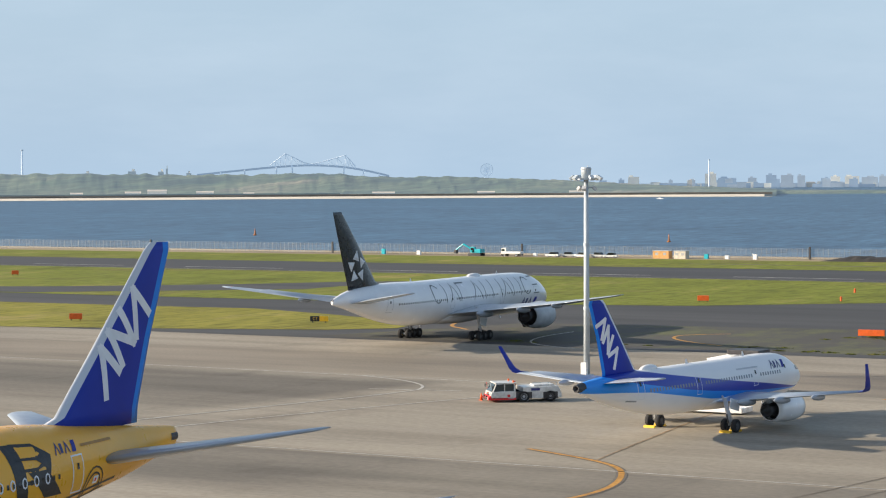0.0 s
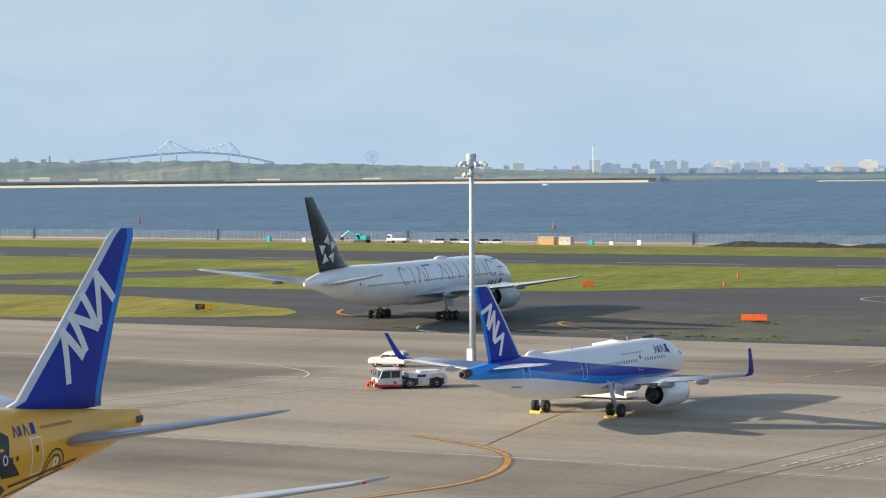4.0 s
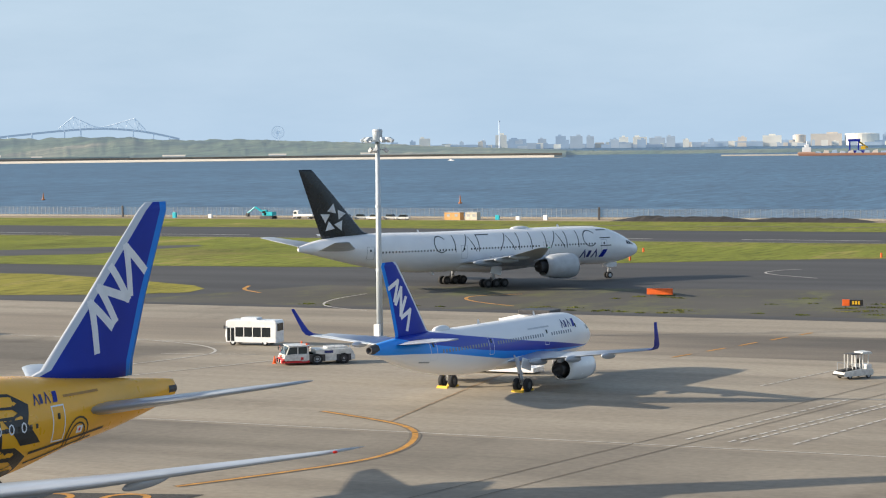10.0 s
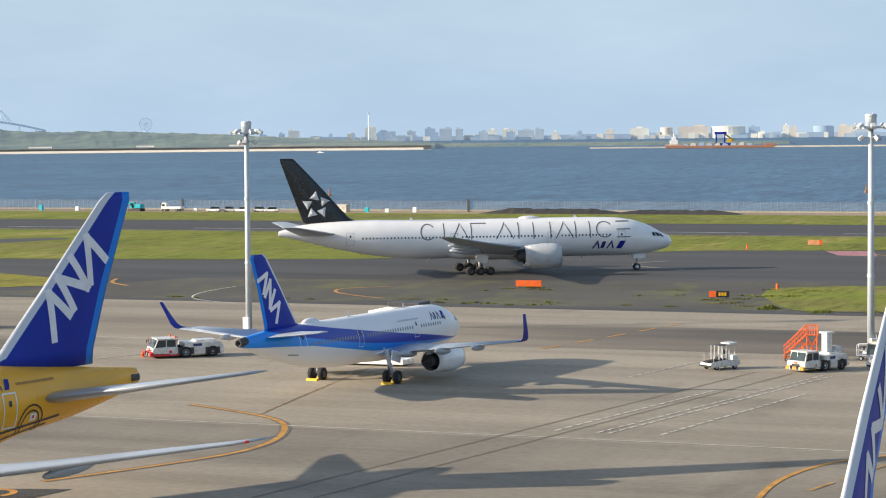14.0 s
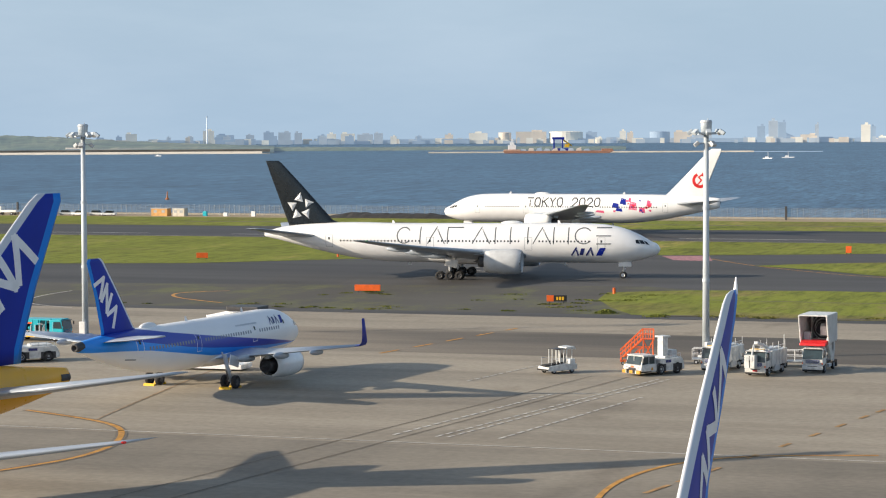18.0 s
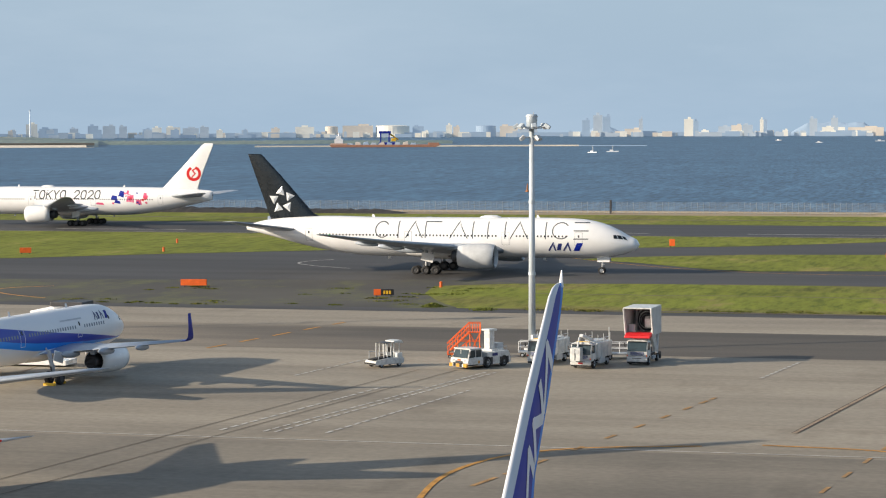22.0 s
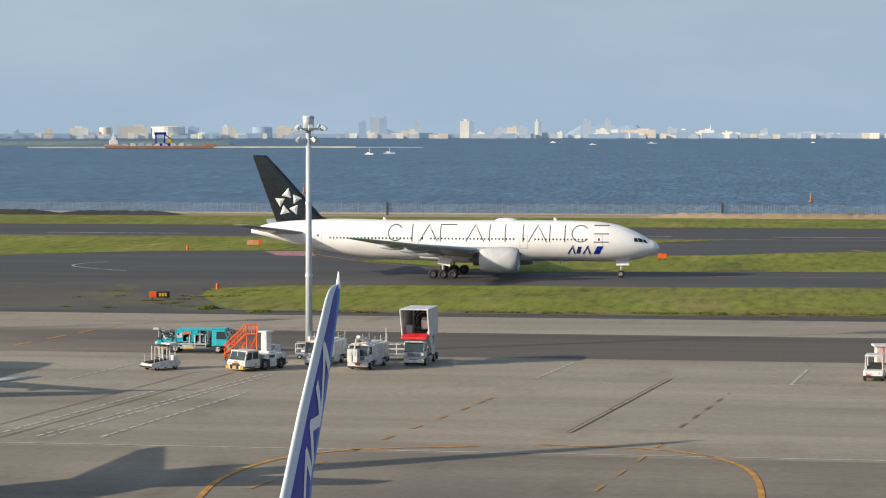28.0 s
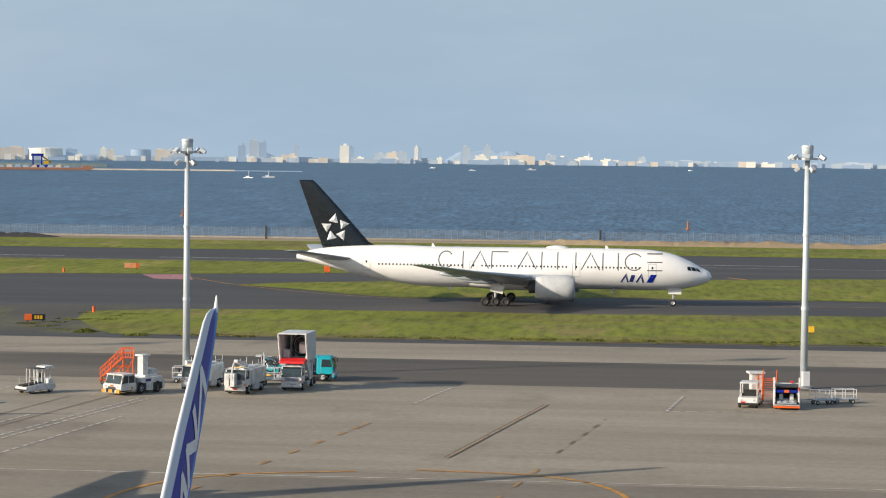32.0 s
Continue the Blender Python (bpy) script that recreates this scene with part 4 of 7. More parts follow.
def shoulder():
    """Old asphalt with moss and low weeds spreading over it."""
    m = Mat("old_shoulder_asphalt", (0.088, 0.083, 0.07), 0.85)
    base = m.ramp(m.noise(0.08, 5, (0.5, 0.6, 1)), [(0.3, (0.050, 0.047, 0.041)), (0.7, (0.080, 0.075, 0.063))])
    moss = m.ramp(m.noise(0.11, 8, (0.7, 0.35, 1), 0.75), [(0.50, (0, 0, 0)), (0.62, (1, 1, 1))])
    m.colour(m.mix(m.math("MULTIPLY", moss, 0.65), base, (0.125, 0.135, 0.04)))
    m.bump(m.noise(9, 4), 0.25, 0.01)
    return m.m


CONCRETE, TAXI, RUNWAY, LANE = concrete(), asphalt("taxiway_asphalt", (0.054, 0.0525, 0.052)), asphalt("runway_asphalt", (0.047, 0.0465, 0.049), (0.06, 3.5, 1)), taxilane()
GRASS = turf("short_grass", (0.158, 0.180, 0.025), (0.29, 0.24, 0.08))
PATCHY = turf("patchy_grass", (0.165, 0.190, 0.026), (0.24, 0.19, 0.08), 0.49)
ROUGHGRASS = turf("dry_grass", (0.22, 0.205, 0.035), (0.33, 0.265, 0.10))
LINEWHITE = plain("worn_white_line", (0.56, 0.54, 0.50), 0.7, 0, 0.45, 1.2)
LINEYELLOW = plain("worn_orange_line", (0.55, 0.27, 0.045), 0.7, 0, 0.45, 0.8)
FADED = plain("faded_orange_line", (0.40, 0.23, 0.085), 0.75, 0, 0.4, 0.9)
SAND = asphalt("sandy_verge", (0.32, 0.25, 0.16))

sheet("ground", [(-2500, -400), (2500, -400), (2500, 556), (-2500, 556)], 0.0, CONCRETE)
sheet("road", [(-2500, 212), (2500, 216), (2500, 241), (-2500, 238)], 0.006, LANE, "dark taxi lane across the apron")
sheet("road", [(-2500, 256), (2500, 263), (2500, 556), (-2500, 556)], 0.012, TAXI, "grey asphalt taxiways")
sheet("road", [(-2500, 444), (2500, 444), (2500, 496), (-2500, 496)], 0.02, RUNWAY, "dark asphalt runway")
sheet("road", [(-178, 262.5), (-60, 264.5), (-66, 309), (-74, 314), (-120, 306), (-165, 300)], 0.017, shoulder(), "weathered old asphalt shoulder")
sheet("ground", [(-2500, 496), (2500, 496), (2500, 546), (-2500, 546)], 0.04, GRASS, "grass between runway and fence", "stuff")
sheet("ground", [(-1500, 318), (-262, 337), (-224, 338.5), (-192, 342.5), (-162, 351), (-140, 369), (-121, 381.5), (-110, 389), (-83, 395), (-62, 403), (-44, 411), (-23, 428), (-8, 444), (-1500, 444)], 0.04, GRASS, "grass between taxiway and runway", "stuff")
sheet("ground", [(-1500, 240), (-232, 258), (-206, 265.4), (-184, 273.5), (-176.5, 280.5), (-178.5, 288), (-184, 294), (-203, 304), (-226, 313), (-245, 311), (-1500, 290)], 0.04, ROUGHGRASS, "grass island beside the taxiway", "stuff")
sheet("ground", [(-64, 265), (-41, 263), (22, 267.2), (2500, 290), (2500, 360), (26, 315.4), (-17, 311.2), (-49, 310.5), (-66, 307.5), (-76, 301), (-74, 288), (-69, 275)], 0.04, PATCHY, "grass strip between apron and taxiway", "stuff")
sheet("ground", [(-68, 366), (-57, 358), (-44, 344), (-37, 340), (-8.4, 346), (29, 348.6), (2500, 348), (2500, 720), (34, 411), (2.6, 398.5), (-9.5, 389.3), (-41.5, 384), (-60, 374)], 0.042, GRASS, "grass strip along the taxiway", "stuff")
sheet("road", [(-255.7, 371.2), (-255.5, 384), (-251, 404.8), (-255, 409), (-266.5, 400.6), (-280, 384), (-310, 360), (-350, 342), (-300, 338)], 0.046, TAXI, "dark worn track through the grass")
sheet("ground", [(-2500, 546), (2500, 546), (2500, 572), (-2500, 572)], 0.03, SAND, "sandy verge along the fence")

SOIL = asphalt("brown_soil_edge", (0.105, 0.085, 0.05), (1, 1, 1))


def line(pts, w, material, z=0.03, dash=0.0, gap=0.0, label="", name="painted_line", edge=None):
    """A painted line on the ground along pts, whole or broken; edge: a darker border beneath."""
    if len(pts) > 2:
        for _ in range(2):
            cut = [pts[0]]
            for (x0, y0), (x1, y1) in zip(pts, pts[1:]):
                cut += [(x0 * 0.75 + x1 * 0.25, y0 * 0.75 + y1 * 0.25), (x0 * 0.25 + x1 * 0.75, y0 * 0.25 + y1 * 0.75)]
            pts = cut + [pts[-1]]
    bm = bmesh.new()
    if dash:
        for (u0, v0), (u1, v1) in zip(pts, pts[1:]):
            d = Vector((u1 - u0, v1 - v0))
            ln, d = d.length, d.normalized()
            n, s = Vector((-d.y, d.x)) * w / 2, 0.0
            while s < ln:
                e = min(ln, s + dash)
                a, b = Vector((u0, v0)) + d * s, Vector((u0, v0)) + d * e
                bm.faces.new([bm.verts.new((q.x, q.y, z)) for q in (a - n, b - n, b + n, a + n)])
                s = e + gap
    else:
        q = [Vector(p) for p in pts]
        rows = []
        for i, p in enumerate(q):
            d = (q[min(i + 1, len(q) - 1)] - q[max(i - 1, 0)]).normalized()
            n = Vector((-d.y, d.x)) * w / 2
            rows.append((bm.verts.new((p.x - n.x, p.y - n.y, z)), bm.verts.new((p.x + n.x, p.y + n.y, z))))
        for a, b in zip(rows, rows[1:]):
            bm.faces.new((a[0], b[0], b[1], a[1]))
    if edge is not None:
        line(pts, w * 1.9, edge, z - 0.008, label="dark border of a painted line")
    return tagged(part(name, bm, material), label, "", "", "structure")


TRENCH, DRAIN = plain("brown_trench_cover", (0.21, 0.145, 0.09), 0.8, 0, 0.4), plain("dark_joint", (0.165, 0.14, 0.11), 0.85, 0, 0.3)
line([(-600, 151), (400, 151.5)], 0.24, LINEWHITE, label="long white line along the stands")
line([(-88.5, 160.6), (-80.2, 156.4), (-76.6, 153.3), (-74.4, 149.4), (-72.6, 144.5), (-72.0, 140), (-72.4, 136), (-74.8, 129.3), (-78, 122)], 0.46, LINEYELLOW, label="curved orange lead-in line", edge=DRAIN)
line([(-33.4, 128), (-34.3, 136), (-33.8, 142), (-32.3, 147.1), (-28.5, 151.6), (-20, 154.2)], 0.4, LINEYELLOW, label="curved orange lead-in line")
line([(-16, 155.5), (-7.0, 154.7), (-2.7, 150.1), (-0.9, 144.5), (-0.4, 135.4), (-0.6, 126)], 0.4, LINEYELLOW, label="curved orange lead-in line")
line([(-14.4, 162.1), (-8.8, 198.1)], 0.34, plain("rusty_trench_cover", (0.34, 0.25, 0.17), 0.8, 0, 0.5), label="rusty cover of a long trench")
for k in (-0.2, 0.2):
    line([(-14.4 + k, 162.1), (-8.8 + k, 198.1)], 0.09, plain("dark_trench_edge", (0.10, 0.075, 0.055), 0.85, 0, 0.3), 0.034, label="dark edge of a covered trench")
for x in (-61.8, -58.4):
    line([(x - 1.7, 113), (x, 124.8), (x + 10.5, 197.5)], 0.12, DRAIN, label="dark drain joint across the apron")
line([(-10.5, 136), (-7.4, 158)], 0.28, FADED, dash=2.4, gap=4.0, label="broken orange guide line")
line([(-6.6, 166), (-3.4, 188)], 0.26, TRENCH, dash=2.2, gap=3.2, label="worn broken guide line")
line([(-31.5, 134), (-26.4, 160), (-22.5, 182)], 0.36, FADED, dash=2.0, gap=6.5, label="worn broken orange guide line")
for a, b, w in (((-55.2, 154.8), (-50.9, 183.3), 0.28), ((-51.9, 154.7), (-44.9, 196.5), 0.25), ((-51.0, 154.7), (-44.0, 196.5), 0.25), ((-47.2, 155.0), (-43.2, 182.6), 0.28), ((-60.9, 190.3), (-58.5, 205.2), 0.22), ((-20.4, 196.8), (-18.3, 210.6), 0.28), ((1.7, 194.8), (3.3, 207.3), 0.28), ((1.7, 194.8), (14, 196), 0.22), ((24.0, 198), (25.5, 208), 0.28), ((-50.9, 183.3), (-46.5, 184.2), 0.2)):
    line([a, b], w, LINEWHITE, dash=1.1, gap=0.5, label="broken white line")
line([(-140, 120), (-127.6, 177.7), (-123.0, 197.9), (-124.0, 202.5), (-127.2, 206.4), (-132, 209.5), (-138.5, 211.6)], 0.3, LINEWHITE, label="worn white guide line with a curved end")
line([(-131, 130), (-122.2, 170.1), (-112.5, 199)], 0.25, LINEWHITE, label="worn white guide line")
line([(-128.5, 198.6), (-118.5, 201.0)], 0.25, LINEWHITE, label="short white stop bar")
line([(-200, 213.4), (-138.5, 211.6), (-100, 210.6)], 0.22, LINEWHITE, label="thin white lane line")
line([(-77, 212), (-71.9, 243.4)], 0.4, LINEYELLOW, dash=4, gap=3.2, label="broken orange taxi line")
line([(-90, 212), (-81.5, 163), (-80.2, 156.4)], 0.22, plain("faded_brown_line", (0.36, 0.265, 0.17), 0.8, 0, 0.5, 0.7), label="faded stand line under the parked airliner")
line([(-128, 291), (-133.5, 286), (-132, 280), (-127.5, 275), (-120, 270)], 0.5, LINEYELLOW, label="curved orange taxi line")
line([(-166, 283), (-172, 288), (-175.5, 296)], 0.6, LINEYELLOW, label="short curved orange line")
line([(-98.3, 335.8), (-107.5, 342.4), (-111.0, 348), (-110, 354), (-107.5, 357.7)], 0.35, LINEWHITE, label="thin curved white line")
line([(-149.8, 285.4), (-149.5, 276), (-147.0, 267.0), (-143.0, 261.3), (-135.0, 257.2)], 0.3, LINEWHITE, label="thin curved white line")
sheet("painted_panel", [(-89, 391.5), (-81, 394), (-77.1, 378), (-84, 379)], 0.035, plain("faded_pink_paint", (0.42, 0.20, 0.22), 0.8, 0, 0.5), "faded pink and white marking panel")
line([(-78.5, 384), (-65.7, 362.3), (-40, 336), (-10, 334.5), (300, 334.5)], 0.35, LINEYELLOW, label="orange taxiway centre line")
line([(14, 411), (19, 401)], 0.8, LINEYELLOW, label="orange hold mark by the runway")
line([(-500, 445.6), (300, 445.6)], 0.35, LINEWHITE, dash=60, gap=3, label="white runway edge line")
sheet("painted_panel", [(-86, 112.5), (-75, 116.2), (-74.5, 119.8), (-85.5, 116.5)], 0.03, plain("dark_stand_panel", (0.05, 0.05, 0.05), 0.8, 0, 0.3), "dark painted stand panel")
for u, v in ((-83.0, 115.2), (-78.4, 116.8)):
    line([(u + 1.35 * math.cos(radians(a)), v + 1.5 * math.sin(radians(a))) for a in range(-30, 301, 22)], 0.5, LINEYELLOW, 0.045, label="round orange stand mark")
line([(-500, 456), (500, 456)], 0.8, LINEWHITE, dash=30, gap=20, label="white runway centre line")

# frayed soil edges of the grass strips and a shallow gully
edge = random.Random(12)
for label, u0, u1, v, w, wob in (("brown frayed edge of the grass strip", -60, 160, 264.6, 1.6, 0.6), ("brown edge of the grass by the taxiway", -40, 160, 311.5, 1.0, 0.5), ("shallow dark gully in the grass", -60, 160, 290, 0.7, 1.0),
                                 ("brown edge of the grass by the taxiway", -8, 160, 346.6, 1.0, 0.4), ("brown edge of the runway grass", -240, -12, 443.5, 0.8, 0.4), ("dry strip in the far grass", -240, 160, 520, 3.0, 2.0)):
    pts, u = [], u0
    while u < u1:
        pts.append((u, v + (u - u0) * 0.002 + edge.uniform(-wob, wob)))
        u += edge.uniform(2.5, 9)
    line(pts, w, SOIL, 0.046, label=label, name="soil_edge")


# ---- sea and far shore ----
def water():
    m = Mat("sea_water", (0.05, 0.11, 0.22), 0.4)
    m.set("Specular IOR Level", 0.18)
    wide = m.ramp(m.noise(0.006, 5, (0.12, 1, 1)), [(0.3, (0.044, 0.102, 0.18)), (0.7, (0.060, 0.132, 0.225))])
    # Dark troughs and bright crests of wavelets are painted as colour on the flat sheet.
    chop_shading = m.ramp(m.noise(0.24, 4, (2.6, 0.28, 1), 0.62), [(0.38, (0.34, 0.38, 0.43)), (0.5, (0.98, 1, 1)), (0.62, (1.6, 1.55, 1.46))])
    m.colour(m.mix(1.0, wide, chop_shading, "MULTIPLY"))
    # Broader light and dark of the swell, also multiplied into the colour.
    swell_shading = m.ramp(m.noise(0.05, 5, (1.4, 0.25, 1), 0.6), [(0.35, (0.72, 0.74, 0.77)), (0.65, (1.2, 1.18, 1.15))])
    m.colour(m.mix(1.0, m.mix(1.0, wide, chop_shading, "MULTIPLY"), swell_shading, "MULTIPLY"))
    m.bump(m.noise(0.28, 4, (1.6, 0.3, 1), 0.6), 0.35, 0.8)
    return m.m


bm = bmesh.new()
rim = [(4900 * math.sin(radians(a)), 4900 * math.cos(radians(a)), -1.2) for a in range(-62, 63, 2)]
bm.faces.new([bm.verts.new(p) for p in [(-4300, 566, -1.2)] + rim + [(4300, 566, -1.2)]][::-1])
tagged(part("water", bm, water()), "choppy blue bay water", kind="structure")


def polar(az, dist, z=0.0):
    return Vector((dist * math.sin(radians(az)), dist * math.cos(radians(az)), z))


def at_el(el, dist):
    return HEIGHT + dist * math.tan(radians(el))


# ---- light masts ----
GLASSCLEAR = plain("lamp_glass", (0.5, 0.52, 0.55), 0.1, 0.2, 0.1)


MASTGREY = plain("mast_grey", (0.50, 0.56, 0.61), 0.5, 0.1, 0.12, 0.5)


def light_mast():
    top = thing("light_mast", None, "tall grey steel apron light mast with a floodlight ring", "light mast", "apron light masts")
    part("foot_block", bm_box(1.2, 1.2, 0.35, 0, 0, 0, 0.06), GREY, top, "concrete foot")
    part("pole", bm_rod((0, 0, 0.4), (0, 0, 21.9), 0.36, 18, 0.24), MASTGREY, top, smooth=True)
    for z in (7.5, 14.5):
        part("pole_collar", bm_lathe([(z, 0.2), (z, 0.36 - 0.0055 * z + 0.05), (z + 0.3, 0.36 - 0.0055 * z + 0.05), (z + 0.3, 0.2)], 16, "z"), MASTGREY, top)
    part("switch_cabinet", bm_box(0.7, 0.45, 1.4, 0.0, -0.6, 0.3, 0.04), WHITE, top, "white switch cabinet at the foot")
    part("lowering_ring", bm_lathe([(21.75, 0.3), (21.75, 1.0), (21.95, 1.0), (21.95, 0.3)], 20, "z"), MASTGREY, top)
    part("head_drum", bm_lathe([(21.95, 0.02), (21.95, 0.52), (23.05, 0.55), (23.15, 0.5), (23.15, 0.02)], 20, "z"), MASTGREY, top, "round grey winch drum", smooth=True)
    for a in (10, 70, 150, 200, 250, 320):
        c, s = math.cos(radians(a)), math.sin(radians(a))
        part("lamp_arm", bm_rod((c * 0.3, s * 0.3, 21.85), (c * 1.45, s * 1.45, 22.0), 0.06, 8), MASTGREY, top)
        lamp = part("floodlight", bm_box(0.62, 0.5, 0.34, 0, 0, -0.17, 0.05), MASTGREY, top, "grey floodlight housing")
        lamp.matrix_local = pose(c * 1.55, s * 1.55, 22.0, 0, 35, a)
        part("lens", bm_box(0.54, 0.42, 0.03, 0, 0, -0.2), GLASSCLEAR, lamp)
    for a in (40, 165, 285):
        c, s = math.cos(radians(a)), math.sin(radians(a))
        part("lamp_arm", bm_rod((c * 0.26, s * 0.26, 20.95), (c * 0.8, s * 0.8, 20.9), 0.05, 8), MASTGREY, top)
        lamp = part("floodlight", bm_box(0.55, 0.5, 0.34, 0, 0, -0.17, 0.05), GREY, top, "grey lower floodlight housing")
        lamp.matrix_local = pose(c * 0.95, s * 0.95, 20.85, 0, 40, a)
        part("lens", bm_box(0.47, 0.42, 0.03, 0, 0, -0.2), GLASSCLEAR, lamp)
    part("drum_rim", bm_lathe([(22.9, 0.53), (22.9, 0.60), (23.0, 0.60), (23.0, 0.53)], 20, "z"), GREY, top)
    part("sensor_spike", bm_rod((0.2, 0, 23.1), (0.2, 0, 23.35), 0.03, 6), GREY, top)
    return top


mast = light_mast()
mast.matrix_world = pose(-114.4, 221.0, 0)
copy_thing(mast, pose(-44.6, 215.5, 0, 0, 0, 40))
copy_thing(mast, pose(14.8, 216.5, 0, 0, 0, 15))


# ---- vehicles: each faces +x, origin on the ground under its middle ----
def wheels(top, xs, half, r, w=0.3, rim=STEEL):
    for x in xs:
        for s in (1, -1):
            wh = part("wheel", bm_rim(r, w), rim, top)
            wh.matrix_local = pose(x, s * half, r)
            part("tyre", bm_wheel(r, w), RUBBER, wh, smooth=True)


def bm_cab(profile, half, bevel=0.06):
    """A body with the side outline profile (x, z), 2 x half wide."""
    bm = bm_rings([[(x, y, z) for x, z in profile] for y in (-half, half)])
    bmesh.ops.bevel(bm, geom=bm.edges[:], offset=bevel, segments=2, affect="EDGES", profile=0.6)
    return bm


def pane(name, quad, parent, material=None, thick=0.03):
    """A thin pane or panel through four corners."""
    a, b, c, d = [Vector(q) for q in quad]
    n = (b - a).cross(d - a).normalized() * thick
    return part(name, bm_rings([[a, b, c, d], [a + n, b + n, c + n, d + n]]), material or GLASS, parent)


def clutter(top, x0, x1, half, z0, z1, n, seed, paints):
    """Valves, pipes, brackets and boxes crowded into a machine's open bay, on both flanks."""
    pick = random.Random(seed)
    for i in range(n):
        x, z, s = pick.uniform(x0, x1), pick.uniform(z0, z1), pick.choice((1, -1))
        y, kind, paint_ = s * half * pick.uniform(0.82, 1.0), i % 3, pick.choice(paints)
        if kind == 0:
            part("equipment_box", bm_box(pick.uniform(0.14, 0.4), 0.16, pick.uniform(0.12, 0.36), x, y, z - 0.1, 0.02), paint_, top)
        elif kind == 1:
            part("pipe", bm_rod((x, y, z), (min(x1, x + pick.uniform(0.25, 0.8)), y, z + pick.uniform(-0.12, 0.12)), 0.045, 6), paint_, top)
        else:
            part("bracket", bm_rod((x, y, max(z0, z - pick.uniform(0.15, 0.4))), (x + pick.uniform(-0.15, 0.15), y, min(z1, z + 0.25)), 0.04, 6), paint_, top)


def tow_tractor(body, label, m, bumper=RED, column=False):
    top = thing("tow_tractor", m, label, "tow tractor")
    part("chassis", bm_cab([(-3.5, 0.35), (3.4, 0.35), (3.5, 0.8), (-3.6, 0.8)], 1.2), DARK, top, "dark underframe")
    part("front_body", bm_cab([(1.0, 0.5), (3.45, 0.5), (3.6, 0.75), (3.5, 1.15), (1.0, 1.2)], 1.45), body, top)
    part("rear_body", bm_cab([(-3.6, 0.6), (-1.75, 0.75), (-1.5, 1.1), (0.3, 1.1), (0.3, 1.65), (-3.3, 1.72), (-3.6, 1.3)], 1.42), body, top)
    part("side_skirt", bm_box(1.5, 2.8, 0.75, -1.2, 0, 0.38, 0.04), body, top)
    part("rear_skirt", bm_box(0.5, 2.8, 0.6, -3.45, 0, 0.42, 0.04), body, top)
    part("engine_cover", bm_cab([(-3.2, 1.7), (-0.9, 1.65), (-1.0, 1.86), (-3.0, 1.9)], 0.9, 0.05), body, top)
    cab = part("cab", bm_cab([(1.0, 1.15), (3.4, 1.1), (3.0, 2.08), (1.1, 2.1)], 1.3, 0.07), body, top)
    part("cab_roof", bm_box(2.2, 2.7, 0.1, 2.0, 0, 2.08, 0.04), body, cab)
    pane("windscreen", [(3.44, -1.15, 1.2), (3.44, 1.15, 1.2), (3.07, 1.1, 2.03), (3.07, -1.1, 2.03)], cab, VGLASS)
    pane("rear_window", [(0.99, 1.1, 1.3), (0.99, -1.1, 1.3), (1.08, -1.1, 2.0), (1.08, 1.1, 2.0)], cab, VGLASS)
    for s in (1, -1):
        pane("side_window", [(1.2, s * 1.31, 1.25), (2.1, s * 1.31, 1.25), (2.1, s * 1.31, 2.02), (1.2, s * 1.31, 2.02)], cab, VGLASS)
        pane("side_window", [(2.2, s * 1.31, 1.25), (3.25, s * 1.31, 1.2), (2.98, s * 1.31, 2.0), (2.2, s * 1.31, 2.02)], cab, VGLASS)
        part("wheel_arch", bm_box(1.7, 0.06, 0.8, 0.2, s * 1.38, 0.35, 0.02), DARK, top)
        part("wheel_arch", bm_box(1.5, 0.06, 0.75, -2.55, s * 1.43, 0.35, 0.02), DARK, top)
        part("mirror_arm", bm_rod((3.2, s * 1.3, 1.9), (3.5, s * 1.65, 1.75), 0.03, 6), DARK, cab)
        part("mirror", bm_box(0.08, 0.2, 0.36, 3.5, s * 1.68, 1.5, 0.02), DARK, cab)
        part("name_bar", bm_box(0.9, 0.02, 0.28, -1.0, s * 1.425, 1.25), NAVY, top, "dark blue bar of small writing")
        part("beacon", bm_rod((1.2, s * 1.1, 2.18), (1.2, s * 1.1, 2.42), 0.09, 10), ORANGE, top, "orange beacon")
        part("headlamp", bm_box(0.06, 0.34, 0.2, 3.58, s * 0.95, 0.82, 0.02), GLASSCLEAR, top)
        part("bumper_pad", bm_box(0.14, 0.3, 0.42, 3.86, s * 0.5, 0.3, 0.03), RUBBER, top, "black rubber pad")
        part("step", bm_box(0.6, 0.14, 0.1, 1.5, s * 1.42, 0.4, 0.02), STEEL, top)
    for i in range(5):
        part("bumper_block", bm_box(0.3, 0.56, 0.34, 3.68, -1.14 + i * 0.57, 0.26, 0.03), bumper if i % 2 == 0 else body, top, "front bumper block")
    if not column:
        part("front_skirt", bm_box(2.6, 2.98, 0.2, 2.3, 0, 0.27, 0.03), bumper, top, "red skirt round the cab")
        part("front_band", bm_box(0.06, 2.8, 0.14, 3.62, 0, 0.62, 0.02), bumper, top, "red stripe across the nose")
        part("dashboard", bm_box(0.3, 2.2, 0.3, 2.75, 0, 1.0, 0.03), GREY, cab)
    clutter(top, -3.3, -0.4, 1.36, 0.75, 1.6, 18, 21, (GREY, DARK, RED, STEEL))
    clutter(top, 1.2, 3.3, 1.44, 0.45, 1.0, 9, 22, (GREY, DARK, bumper))
    part("windscreen_bar", bm_box(0.05, 0.07, 0.95, 3.27, 0, 1.16), body, cab)
